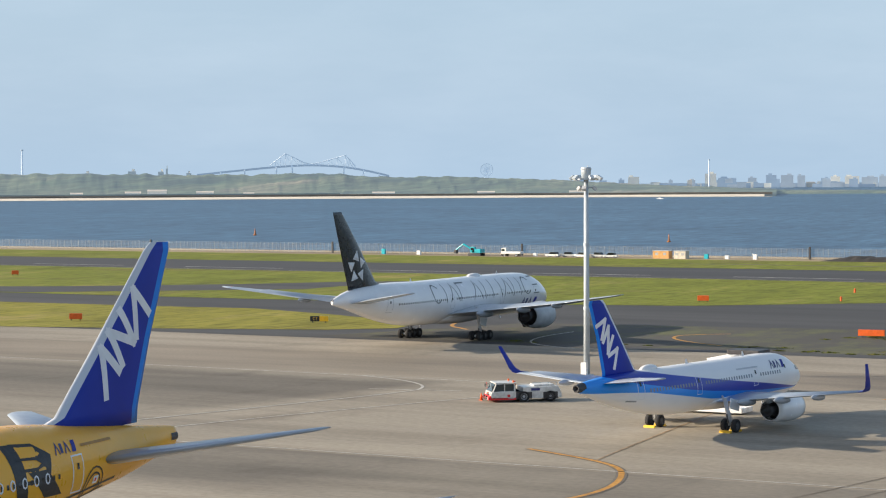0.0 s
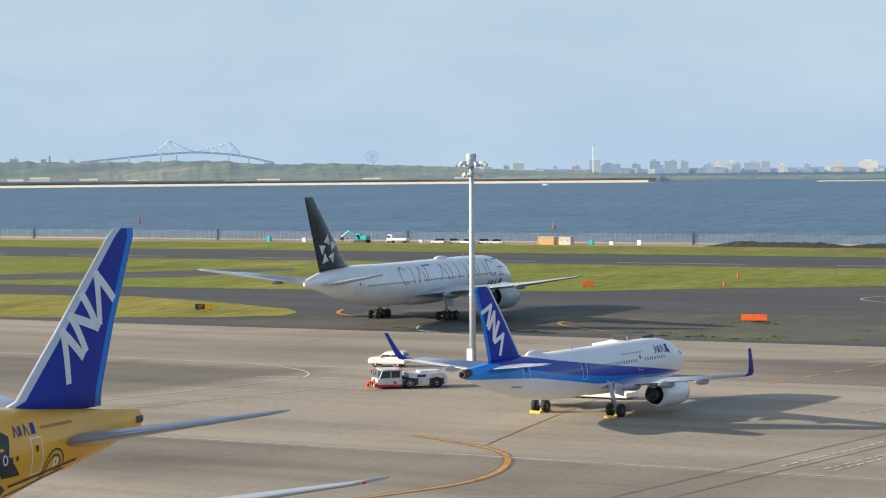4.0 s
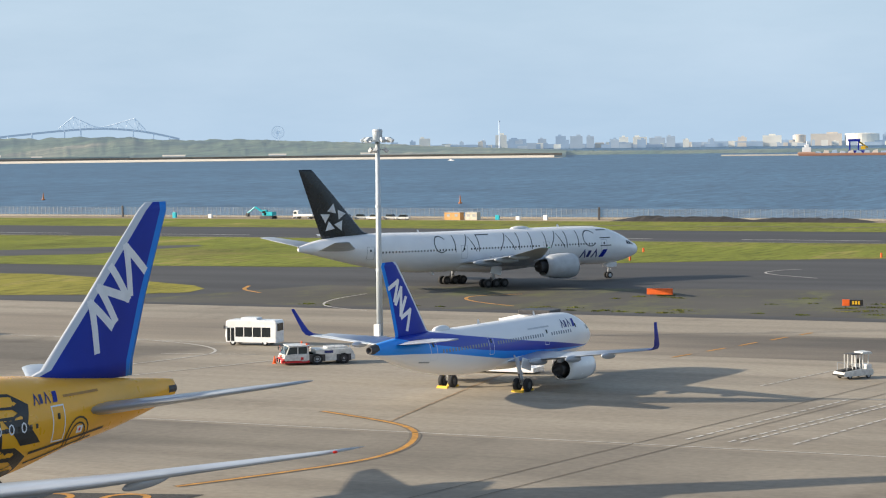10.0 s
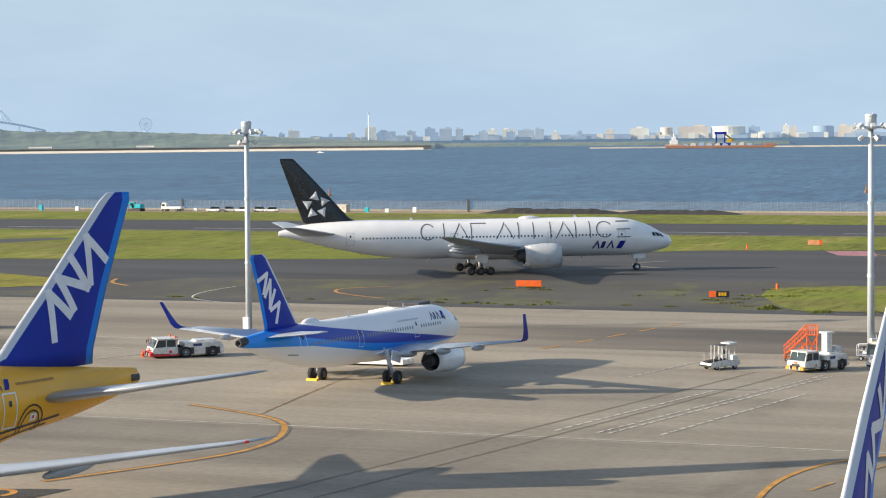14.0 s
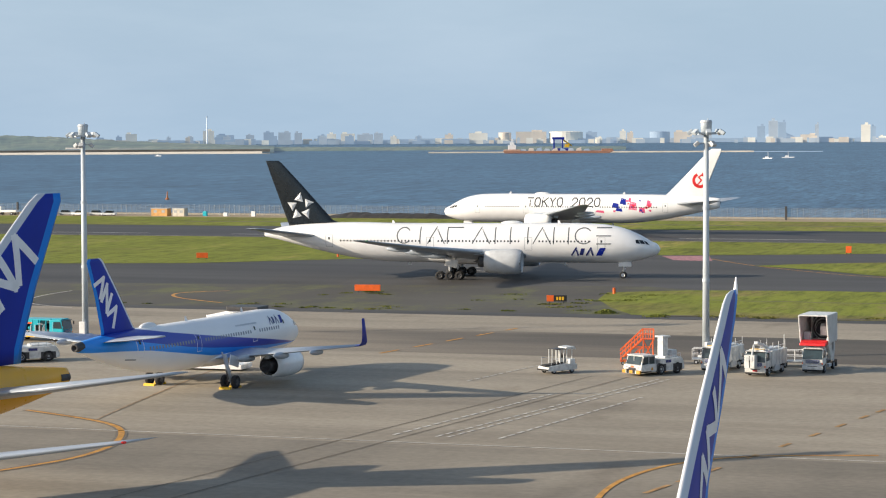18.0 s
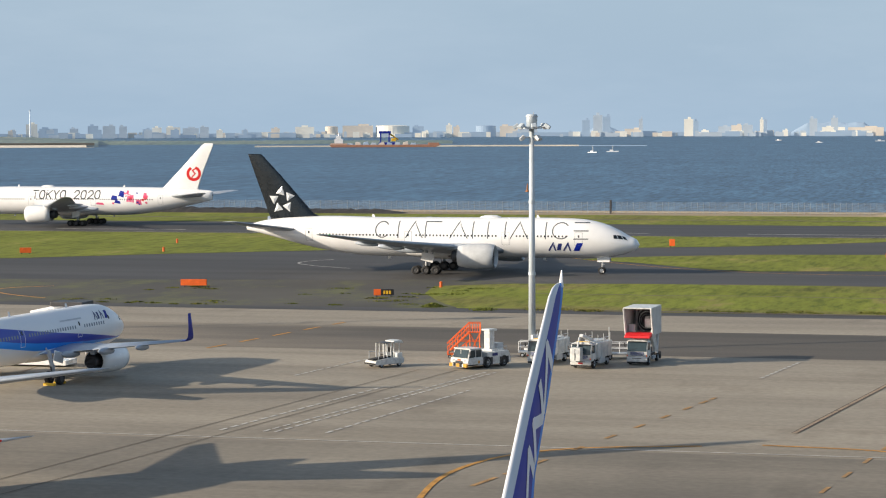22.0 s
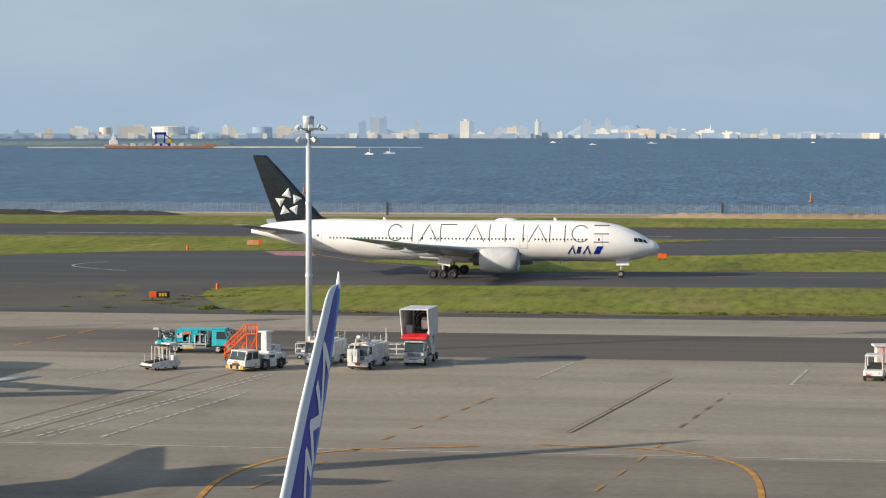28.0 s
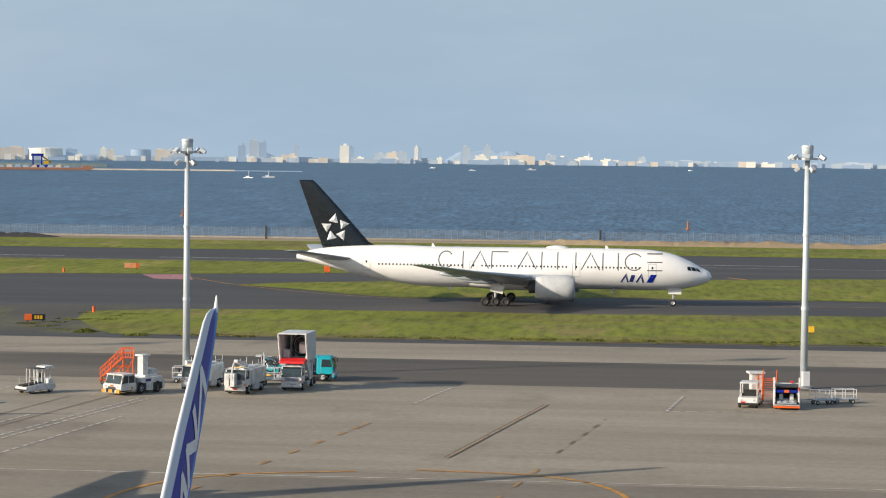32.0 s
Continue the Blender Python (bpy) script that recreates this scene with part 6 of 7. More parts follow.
def high_loader(m):
    top = thing("lift_truck", m, "white lift truck with a raised hooded box and red tarpaulin", "truck")
    truck_cab(top, 3.4, 1.12, 0.72, VWHITE, 1.7)
    part("chassis", bm_box(6.8, 1.0, 0.3, -0.2, 0, 0.55, 0.03), DARK, top)
    for s in (1, -1):
        part("scissor_arm", bm_rod((-2.6, s * 0.8, 0.9), (1.2, s * 0.8, 2.9), 0.12, 8), GREY, top)
        part("scissor_arm", bm_rod((1.2, s * 0.75, 0.9), (-2.6, s * 0.75, 2.9), 0.12, 8), GREY, top)
        part("box_side", bm_cab([(-1.6, 2.95), (2.3, 2.95), (3.3, 5.55), (-1.6, 5.55)], 0.05, 0.02), GREY, top).matrix_local = pose(0, s * 1.5, 0)
        part("hood_frame", bm_rod((2.32, s * 1.5, 2.95), (3.32, s * 1.5, 5.55), 0.11, 8), VWHITE, top)
        part("outrigger", bm_box(0.3, 0.3, 0.7, -2.6, s * 1.15, 0.2, 0.03), DARK, top)
        part("side_step", bm_box(1.2, 0.3, 0.3, 0.4, s * 1.1, 0.45, 0.03), STEEL, top)
        part("inner_post", bm_rod((-0.6, s * 1.0, 3.0), (-0.6, s * 1.0, 5.4), 0.06, 6), VWHITE, top)
    part("brace_plate", bm_cab([(-0.9, 1.1), (0.4, 1.1), (2.2, 3.0), (1.2, 3.6)], 0.12, 0.03), VWHITE, top, "white slanted lift plate").matrix_local = pose(0, 1.25, 0)
    part("box_floor", bm_box(4.0, 3.0, 0.14, 0.4, 0, 2.85, 0.02), GREY, top)
    part("box_roof", bm_box(4.9, 3.1, 0.14, 0.85, 0, 5.52, 0.05), VWHITE, top)
    part("box_back", bm_box(0.08, 2.95, 2.5, -1.6, 0, 3.0, 0.02), plain("dim_box_lining", (0.20, 0.20, 0.205), 0.6), top)
    for i, r in enumerate((1.25, 1.05, 0.85, 0.7)):
        part("hose_ring", bm_lathe([(-0.1, r - 0.05), (-0.03, r), (-0.1, r + 0.05), (-0.17, r), (-0.1, r - 0.05)], 24, "x", (-0.9 + i * 0.3, 0.25, 4.2)), VWHITE if i % 2 == 0 else DARK, top, "curved hose ring")
    part("blower_mouth", bm_lathe([(-0.5, 0.1), (-0.5, 0.62), (-0.2, 0.62), (-0.25, 0.5), (-0.45, 0.1)], 22, "x", (0, 0.25, 4.1)), DARK, top, "dark round duct mouth")
    part("canvas_bag", bm_cab([(0.2, 3.6), (0.9, 3.5), (1.0, 4.4), (0.5, 4.7), (0.1, 4.3)], 0.45, 0.12), VWHITE, top, "white folded canvas").matrix_local = pose(0, 0.7, 0)
    part("control_box", bm_box(0.5, 0.7, 0.9, 1.4, -1.0, 3.0, 0.05), GREY, top)
    clutter(top, -3.0, 1.0, 1.05, 0.6, 2.6, 26, 51, (DARK, STEEL, GREY, DARK))
    for y in (-1.1, -0.7, 1.2):
        part("inner_rib", bm_rod((-1.5, y, 3.0), (-1.5, y, 5.45), 0.05, 6), VWHITE, top)
    part("support_leg", bm_cab([(-1.2, 0.9), (-0.6, 0.9), (-1.2, 3.0), (-1.7, 3.0)], 0.1, 0.03), GREY, top, "slanted grey lift leg").matrix_local = pose(0, 1.2, 0)
    part("tarpaulin", bm_cab([(1.7, 2.78), (3.5, 2.66), (3.45, 2.9), (2.6, 3.12), (1.7, 3.15)], 1.42, 0.1), RED, top, "red folded tarpaulin")
    wheels(top, (2.3, -1.9), 0.98, 0.48, 0.3, STEEL)
    return top


def cart_tractor(m):
    top = thing("baggage_tractor", m, "small white baggage tractor with an open roofed cab", "tractor")
    part("body", bm_cab([(-1.6, 0.3), (1.6, 0.28), (1.75, 0.5), (1.6, 0.95), (0.5, 1.0), (0.35, 0.65), (-0.7, 0.65), (-0.8, 1.05), (-1.6, 1.05)], 0.85, 0.05), VWHITE, top)
    part("roof", bm_box(2.1, 1.6, 0.12, -0.1, 0, 2.1, 0.05), VWHITE, top, "white flat roof")
    for x in (0.8, -1.0):
        for s in (1, -1):
            part("roof_post", bm_rod((x + 0.1, s * 0.74, 0.9), (x, s * 0.72, 2.1), 0.05, 6), VWHITE, top)
    part("seat", bm_box(0.55, 1.2, 0.2, -0.35, 0, 0.75, 0.05), RUBBER, top, "black seat")
    part("seat_back", bm_box(0.14, 1.2, 0.5, -0.68, 0, 0.95, 0.05), RUBBER, top, "black seat back")
    part("dashboard", bm_box(0.2, 1.3, 0.3, 0.6, 0, 0.95, 0.04), RUBBER, top)
    part("bumper", bm_box(0.16, 1.7, 0.2, 1.72, 0, 0.3, 0.04), RUBBER, top)
    for y in (-0.55, 0.55):
        part("headlamp", bm_box(0.05, 0.2, 0.16, 1.68, y, 0.62, 0.02), GLASSCLEAR, top)
    part("plate_bar", bm_box(0.03, 0.4, 0.12, 1.76, -0.4, 0.5), RED, top, "small red plate bar")
    part("mirror", bm_box(0.06, 0.2, 0.26, 0.95, 1.0, 1.35, 0.02), DARK, top)
    wheels(top, (1.1, -1.1), 0.75, 0.32, 0.22)
    return top


def cargo_loader(m):
    top = thing("cargo_loader", m, "white open cargo loader with blue beam and roller deck", "loader")
    part("frame", bm_cab([(-2.6, 0.25), (2.4, 0.2), (2.7, 0.45), (-2.6, 0.6)], 1.35, 0.05), VWHITE, top)
    part("front_lip", bm_box(0.2, 2.7, 0.16, 2.7, 0, 0.2, 0.04), ORANGE, top, "orange front edge")
    for i in range(7):
        part("roller", bm_rod((2.3 - i * 0.35, -1.0, 0.62 + i * 0.02), (2.3 - i * 0.35, 1.0, 0.62 + i * 0.02), 0.08, 8), STEEL, top)
    for s in (1, -1):
        part("side_frame", bm_cab([(-2.4, 0.5), (1.9, 0.5), (1.6, 1.9), (-2.4, 2.0)], 0.08, 0.03), VWHITE, top).matrix_local = pose(0, s * 1.25, 0)
        part("side_mast", bm_box(0.22, 0.2, 2.5, 1.5, s * 1.3, 0.4, 0.03), VWHITE, top)
        part("cross_arm", bm_rod((1.2, s * 1.0, 0.7), (-1.8, s * 1.0, 1.9), 0.09, 6), DARK, top)
        part("equipment_box", bm_box(0.5, 0.4, 0.55, 0.6, s * 0.55, 0.75, 0.04), VWHITE, top)
    part("blue_beam", bm_box(0.2, 2.4, 0.24, 1.45, 0, 1.5, 0.03), BLUE, top, "blue cross beam")
    part("red_box", bm_box(0.25, 0.5, 0.25, 1.5, 0, 1.5, 0.03), ORANGE, top)
    part("upper_deck", bm_box(3.6, 2.5, 0.16, -0.5, 0, 1.95, 0.03), DARK, top, "dark upper deck")
    part("deck_rail", bm_rod((1.3, -1.2, 2.35), (1.3, 1.2, 2.35), 0.05, 6), VWHITE, top)
    part("rear_wall", bm_box(0.1, 2.4, 1.3, -2.2, 0, 0.6, 0.02), DARK, top)
    part("beacon", bm_box(0.2, 0.3, 0.2, 1.4, 0.5, 2.4, 0.03), RED, top)
    clutter(top, -2.0, 1.9, 1.3, 0.5, 2.2, 30, 61, (DARK, STEEL, VWHITE, GREY, RED))
    for y in (-0.7, 0.0, 0.7):
        part("roller_track", bm_box(1.5, 0.22, 0.08, 1.7, y, 0.7, 0.02), STEEL, top)
    wheels(top, (1.7, -1.7), 1.1, 0.36, 0.26)
    return top


def dolly(m, label="white tubular baggage dolly frame"):
    top = thing("baggage_dolly", m, label, "dolly", "parked baggage dollies")
    part("bed", bm_box(2.6, 1.4, 0.1, 0, 0, 0.45, 0.02), STEEL, top)
    for x in (-1.25, 0, 1.25):
        for s in (1, -1):
            part("post", bm_rod((x, s * 0.65, 0.5), (x, s * 0.65, 1.5), 0.03, 6), WHITE, top)
    for s in (1, -1):
        for z in (1.0, 1.5):
            part("rail", bm_rod((-1.25, s * 0.65, z), (1.25, s * 0.65, z), 0.03, 6), WHITE, top)
    part("tow_bar", bm_rod((1.25, 0, 0.45), (2.3, 0, 0.3), 0.04, 6), STEEL, top)
    wheels(top, (-0.9, 0.9), 0.55, 0.22, 0.14)
    return top


def freight_loader(m):
    top = thing("freight_loader", m, "white low freight loader with a lift deck, beside the parked airliner", "freight loader")
    part("frame", bm_box(8.2, 2.6, 0.55, 0, 0, 0.2, 0.06), WHITE, top)
    part("deck", bm_box(4.8, 2.5, 0.18, -1.4, 0, 1.0, 0.03), STEEL, top)
    clutter(top, -3.9, 3.9, 1.28, 0.4, 1.3, 24, 71, (WHITE, GREY, DARK, WHITE))
    part("bridge_deck", bm_box(3.4, 2.6, 0.3, 4.1, 0, 6.0, 0.03), GREY, top, "grey raised front deck")
    for s in (1, -1):
        part("lift_arm", bm_rod((0.6, s * 1.1, 0.8), (5.2, s * 1.1, 6.1), 0.12, 8), WHITE, top)
        part("lift_arm", bm_rod((3.6, s * 1.1, 0.8), (3.4, s * 1.1, 6.1), 0.12, 8), WHITE, top)
    part("ramp_beam", bm_box(3.6, 2.2, 0.35, 0, 0, 0, 0.05, m=pose(2.3, 0, 6.15, 0, -14, 0)), WHITE, top, "white sloping conveyor beam")
    part("roof_unit", bm_box(3.2, 2.6, 0.5, 4.2, 0, 6.6, 0.08), DARK, top, "dark roof unit")
    part("cab", bm_box(1.2, 0.9, 1.6, 5.4, -1.6, 5.0, 0.06), WHITE, top)
    wheels(top, (3.0, -2.8), 1.1, 0.4, 0.3)
    return top


tow = tow_tractor(VWHITE, "white low towbarless aircraft tractor with red bumper", pose(-108.2, 195.2, 0, 0, 0, 222))
CAR_ROWS = [(0, -101, 217.0, 183), (3, -116.5, 215.4, 189), (6, -132.1, 211.8, 188), (9, -156.2, 210.8, 181), (12, -182, 210.5, 180), (32, -360, 210, 180)]
BUS_ROWS = [(0, -93.0, 212.8, 181), (4.5, -94.6, 212.8, 181), (7, -105.0, 212.4, 182), (8, -111.5, 212.0, 184), (9, -118.0, 211.2, 186), (10, -124.2, 210.5, 186), (12.5, -143.0, 209.5, 182), (32, -290, 208, 180)]
PUMP_ROWS = [(0, -294.4, 215.8, 0), (7, -220.7, 215.8, 0), (14.5, -145.0, 215.8, 0), (16.5, -126.3, 215.8, 0), (18, -117.3, 215.8, 0), (19, -112.9, 215.7, 0), (21, -102.3, 215.6, 0), (23, -85.6, 215.5, 0), (25, -73.9, 215.4, 0), (28, -55.9, 215.3, 0), (30, -44.6, 215.3, 0), (32, -33.5, 215.3, 0)]
white_car, shuttle, pump = car(pose(-101, 217, 0, 0, 0, 183)), bus(pose(-93, 212.8, 0, 0, 0, 181)), pump_truck(pose(-300, 219.5, 0))
tow.scale = (0.98, 1, 0.88)
for ob in pump.children:
    ob.matrix_basis = Matrix.Diagonal((0.97, 0.97, 0.92, 1)) @ ob.matrix_basis
for ob in white_car.children:
    ob.matrix_basis = Matrix.Diagonal((0.92, 1, 1.06, 1)) @ ob.matrix_basis
for ob in shuttle.children:
    ob.matrix_basis = Matrix.Diagonal((0.86, 0.92, 0.95, 1)) @ ob.matrix_basis
belt_loader(pose(-55.0, 199.4, 0, 0, 0, 232)).scale = (0.85, 0.88, 0.95)
tow_tractor(VWHITE, "white tow tractor with a tall cabinet and amber bumper", pose(-46.4, 200.9, 0, 0, 0, 236), plain("amber_bumper", (0.62, 0.30, 0.03), 0.5), True).scale = (0.74, 0.82, 0.86)
steps(pose(-49.8, 208.6, 0, 0, 0, 14)).scale = (0.84, 1.0, 0.9)
service_truck(pose(-41.0, 206.0, 0, 0, 0, 259), "white service truck with roof rails", False).scale = (0.85, 0.88, 0.92)
service_truck(pose(-36.6, 203.9, 0, 0, 0, 260), "white service truck with a folded boom").scale = (0.85, 0.88, 0.92)
high_loader(pose(-32.4, 208.0, 0, 0, 0, 266)).scale = (0.86, 0.86, 0.94)
for u, v, a in ((-38.5, 209.5, 20), (-35.2, 211.0, 10), (-43.6, 210.8, 5)):
    dolly(pose(u, v, 0, 0, 0, a))
freight_loader(pose(-87.6, 193.6, 0, 0, 0, 0)).scale = (1, 1, 0.85)
cart_tractor(pose(9.0, 200.2, 0, 0, 0, 262))
cargo_loader(pose(12.2, 200.2, 0, 0, 0, 268)).scale = (0.9, 0.84, 0.95)
steps(pose(10.9, 203.2, 0, 0, 0, 85)).scale = (0.7, 1.0, 0.78)
power = thing("power_unit", pose(9.7, 204.2, 0, 0, 0, 10), "tall white ground power cabinet with an orange stripe", "cabinet")
part("cabinet_body", bm_box(1.0, 1.0, 2.3, 0, 0, 0.25, 0.05), VWHITE, power)
part("cabinet_lid", bm_box(1.5, 1.3, 0.2, 0, 0, 2.55, 0.05), VWHITE, power)
part("stripe", bm_box(0.14, 0.02, 2.1, 0.1, -0.51, 0.35), ORANGE, power)
wheels(power, (0.4, -0.4), 0.5, 0.18, 0.12)
dolly(pose(15.6, 203.2, 0, 0, 0, 25)).scale = (0.8, 0.8, 0.85)
dolly(pose(17.6, 204.6, 0, 0, 0, 8)).scale = (0.8, 0.8, 0.85)

# wheel chocks and cones
for x, y in ((-18.4, 3.8), (-20.2, 3.8), (-18.4, -3.8), (-20.2, -3.8)):
    c = tagged(part("wheel_chock", bm_cab([(-0.18, 0), (0.18, 0), (0.05, 0.22), (-0.05, 0.22)], 0.55, 0.02), YELLOW), "yellow wheel chock against an aircraft tyre", "chock", "wheel chocks")
    c.matrix_world = parked.matrix_world @ pose(x, y, 0)


def cone(m):
    top = thing("traffic_cone", m, "orange traffic cone with a square foot", "cone", "traffic cones")
    part("foot", bm_box(0.4, 0.4, 0.05), ORANGE, top)
    part("cone_body", bm_rod((0, 0, 0.05), (0, 0, 0.75), 0.16, 12, 0.04), ORANGE, top, smooth=True)
    return top


for u, v in ((-112.0, 193.6),):
    cone(pose(u, v, 0))


# ---- airfield signs ----
def sign(u, v, w, h, a, panels, label, text=""):
    """A taxiway sign box on two feet. panels: (share of the width, material)."""
    top = thing("taxiway_sign", pose(u, v, 0, 0, 0, a), label, "sign")
    x = -w / 2
    for share, mm in panels:
        part("panel", bm_box(w * share, 0.3, h, x + w * share / 2, 0, 0.25, 0.03), mm, top)
        x += w * share
    for s in (-0.35, 0.35):
        part("foot", bm_box(0.12, 0.2, 0.3, w * s, 0, 0), DARK, top)
    if panels[0][1] is ORANGE and panels[-1][1] is INK:
        for k in (0.02, 0.16, 0.30):
            part("writing_bar", bm_box(w * 0.1, 0.02, h * 0.55, w * k, -0.165, 0.25 + h * 0.22), YELLOW, top, "yellow bar of writing")
    if text:
        fc = bpy.data.curves.new("sign_text", "FONT")
        fc.body, fc.size, fc.align_x, fc.align_y = text, h * 0.8, "CENTER", "CENTER"
        tmp = new("sign_text", fc)
        me = bpy.data.meshes.new_from_object(tmp)
        bpy.data.objects.remove(tmp)
        me.materials.append(YELLOW if len(text) > 1 else INK)
        ob = new("sign_text", me)
        ob.parent = top
        ob.matrix_local = pose(-w * 0.22 if len(text) > 1 else w * 0.24, -0.165, 0.25 + h / 2, 90, 0, 0)
    return top


sign(-108.0, 292.6, 3.6, 0.85, 10, [(1, ORANGE)], "long low orange marker board on the asphalt")
sign(-77.5, 280.3, 2.6, 0.8, 14, [(0.35, ORANGE), (0.65, INK)], "black taxiway sign with an orange end", "")
sign(-194.0, 286.0, 2.8, 0.8, 26, [(0.2, INK), (0.32, INK), (0.48, YELLOW)], "black and yellow taxiway sign in the grass", "C7")
sign(-164.9, 363.0, 2.0, 0.9, 20, [(1, ORANGE)], "orange marker board in the grass")
sign(-18.0, 376.0, 1.4, 0.8, 5, [(1, ORANGE)], "small orange marker board in the grass")
sign(-94.7, 408.0, 2.6, 0.9, 12, [(0.8, plain("faded_orange_board", (0.75, 0.33, 0.16), 0.6)), (0.2, ORANGE)], "faded orange board in the grass")
sign(-231.8, 273.8, 2.0, 0.9, 30, [(1, ORANGE)], "orange marker board in the dry grass")
sign(-355.0, 398.0, 1.6, 0.9, 35, [(1, ORANGE)], "orange marker board in the grass")
sign(20.2, 283.0, 0.7, 0.75, 0, [(1, YELLOW)], "small yellow marker board in the grass")
sign(-58.0, 405.0, 1.0, 1.2, 5, [(1, ORANGE)], "small orange marker board in the grass")
for u, v in ((-74.5, 298.7), (-144.0, 375.0), (-152.0, 403.0), (-104.0, 395.0)):
    top = thing("marker_post", pose(u, v, 0), "short orange marker post", "marker", "taxiway marker posts")
    part("post", bm_rod((0, 0, 0), (0, 0, 0.75), 0.2, 10), ORANGE, top)
    part("cap", bm_rod((0, 0, 0.75), (0, 0, 0.85), 0.22, 10, 0.1), ORANGE, top)

# ---- fence, huts, plant and spoil beside the sea ----
FENCE = plain("pale_fence_paint", (0.27, 0.30, 0.33), 0.5, 0.2, 0.15)
fence = thing("fence", pose(0, 556, 0), "tall pale wire fence along the sea wall", "fence")
post = part("post", bm_box(0.07, 0.07, 3.0), FENCE, fence)
post.matrix_local = pose(-330, 0, 0)
for i in range(1, 297):
    again(post, pose(-330 + i * 1.45, 0, 0), fence)
bm = bmesh.new()
for i in range(165):
    bm_box(0.08, 0.08, 3.0, -331.45 - i * 1.45, 0, 0, bm=bm)
tagged(part("far_posts", bm, FENCE, fence, "row of pale fence posts"), kind="stuff")
for i in range(7):
    part("wire", bm_box(700, 0.02, 0.02, -222, 0, 0.3 + i * 0.44), FENCE, fence)
veil = Mat("wire_mesh_veil", (0.45, 0.48, 0.50), 0.6)
clear = veil.node("ShaderNodeBsdfTransparent")
both = veil.node("ShaderNodeMixShader", Fac=0.05)
veil.link(clear.outputs[0], both.inputs[1])
veil.link(veil.b.outputs[0], both.inputs[2])
veil.link(both.outputs[0], veil.t.nodes["Material Output"].inputs[0])
part("wire_mesh", bm_box(700, 0.012, 2.75, -222, 0.08, 0.15), veil.m, fence, "fine wire mesh")
for u in (-440, -372, -308, -222, -95, -12):
    part("gate_post", bm_box(0.5, 0.4, 3.4, u, -0.3, 0, 0.03), DARK, fence, "dark taller post")
tagged(part("sea_wall", bm_box(5000, 3.0, 2.2, 0, 563.5, -1.8, 0.1), CONCRETE), "low concrete sea wall", kind="structure")


def hut(u, w, paint_, label):
    top = thing("site_hut", pose(u, 551, 0.03), label, "hut")
    part("hut_body", bm_box(w, 2.4, 2.0, 0, 0, 0.0, 0.04), paint_, top)
    part("roof", bm_box(w + 0.2, 2.6, 0.14, 0, 0, 2.0, 0.03), GREY, top)
    for x in (-w / 4, w / 4):
        part("window", bm_box(0.9, 0.05, 0.7, x, -1.21, 0.9, 0.01), GLASSCLEAR, top)


hut(-262.2, 4.7, plain("tan_hut_paint", (0.62, 0.34, 0.12), 0.6), "tan site hut by the fence")
hut(-256.6, 3.4, plain("beige_hut_paint", (0.62, 0.57, 0.48), 0.6), "beige site hut by the fence")

digger = thing("excavator", pose(-319.5, 550, 0, 0, 0, 180), "turquoise tracked excavator beside the fence", "excavator")
for s in (1, -1):
    part("track", bm_cab([(-1.9, 0.03), (1.9, 0.03), (2.1, 0.45), (1.9, 0.8), (-1.9, 0.8), (-2.1, 0.45)], 0.3, 0.05), DARK, digger).matrix_local = pose(0, s * 1.1, 0)
part("house", bm_box(2.8, 2.4, 1.1, -0.6, 0, 0.9, 0.1), TEAL, digger)
cabin = part("cab", bm_box(1.4, 1.0, 1.6, 0.6, 0.7, 0.95, 0.08), TEAL, digger)
part("cab_window", bm_box(1.0, 1.04, 0.7, 0.7, 0.7, 1.6, 0.02), GLASS, cabin)
part("boom", bm_rod((0.8, 0, 1.5), (4.2, 0, 3.3), 0.28, 8), TEAL, digger)
part("stick", bm_rod((4.2, 0, 3.3), (6.6, 0, 1.6), 0.22, 8), TEAL, digger)
part("bucket", bm_cab([(6.3, 0.6), (7.2, 0.7), (6.9, 1.7), (6.3, 1.6)], 0.5, 0.05), DARK, digger)

flat = thing("flatbed_truck", pose(-308.0, 550, 0, 0, 0, 180), "white flatbed truck by the fence", "truck")
truck_cab(flat, 3.0, 1.05, 0.7, WHITE, 1.6)
part("bed", bm_box(4.6, 2.2, 0.6, -0.9, 0, 0.8, 0.04), WHITE, flat)
wheels(flat, (2.0, -1.8), 0.9, 0.42, 0.26)
for i, u in enumerate((-294.5, -290.2, -285.6, -281.0, -276.8)):
    c = thing("parked_car", pose(u, 549 + (i % 2) * 1.5, 0, 0, 0, (180, 10, 170, 0, 190)[i]), "small pale car parked by the fence", "car", "cars parked by the fence")
    part("body", bm_cab([(-2.0, 0.3), (2.0, 0.3), (2.05, 0.8), (-2.05, 0.85)], 0.85, 0.08), (WHITE, GREY)[i % 2], c)
    part("cabin", bm_cab([(-1.5, 0.8), (1.1, 0.8), (0.5, 1.45), (-1.2, 1.45)], 0.75, 0.08), GLASS, c)
    wheels(c, (1.25, -1.25), 0.75, 0.3, 0.2)
for u, h, mm in ((-340, 1.2, WHITE), (-352, 1.6, TEAL), (-302, 0.9, WHITE), (-250, 1.3, TEAL), (-244, 1.0, WHITE), (-236, 1.4, WHITE), (18, 1.0, WHITE)):
    tagged(part("storage_box", bm_box(1.1, 0.8, h, u, 552.5, 0.0, 0.05), mm), "small storage box by the fence", "box")


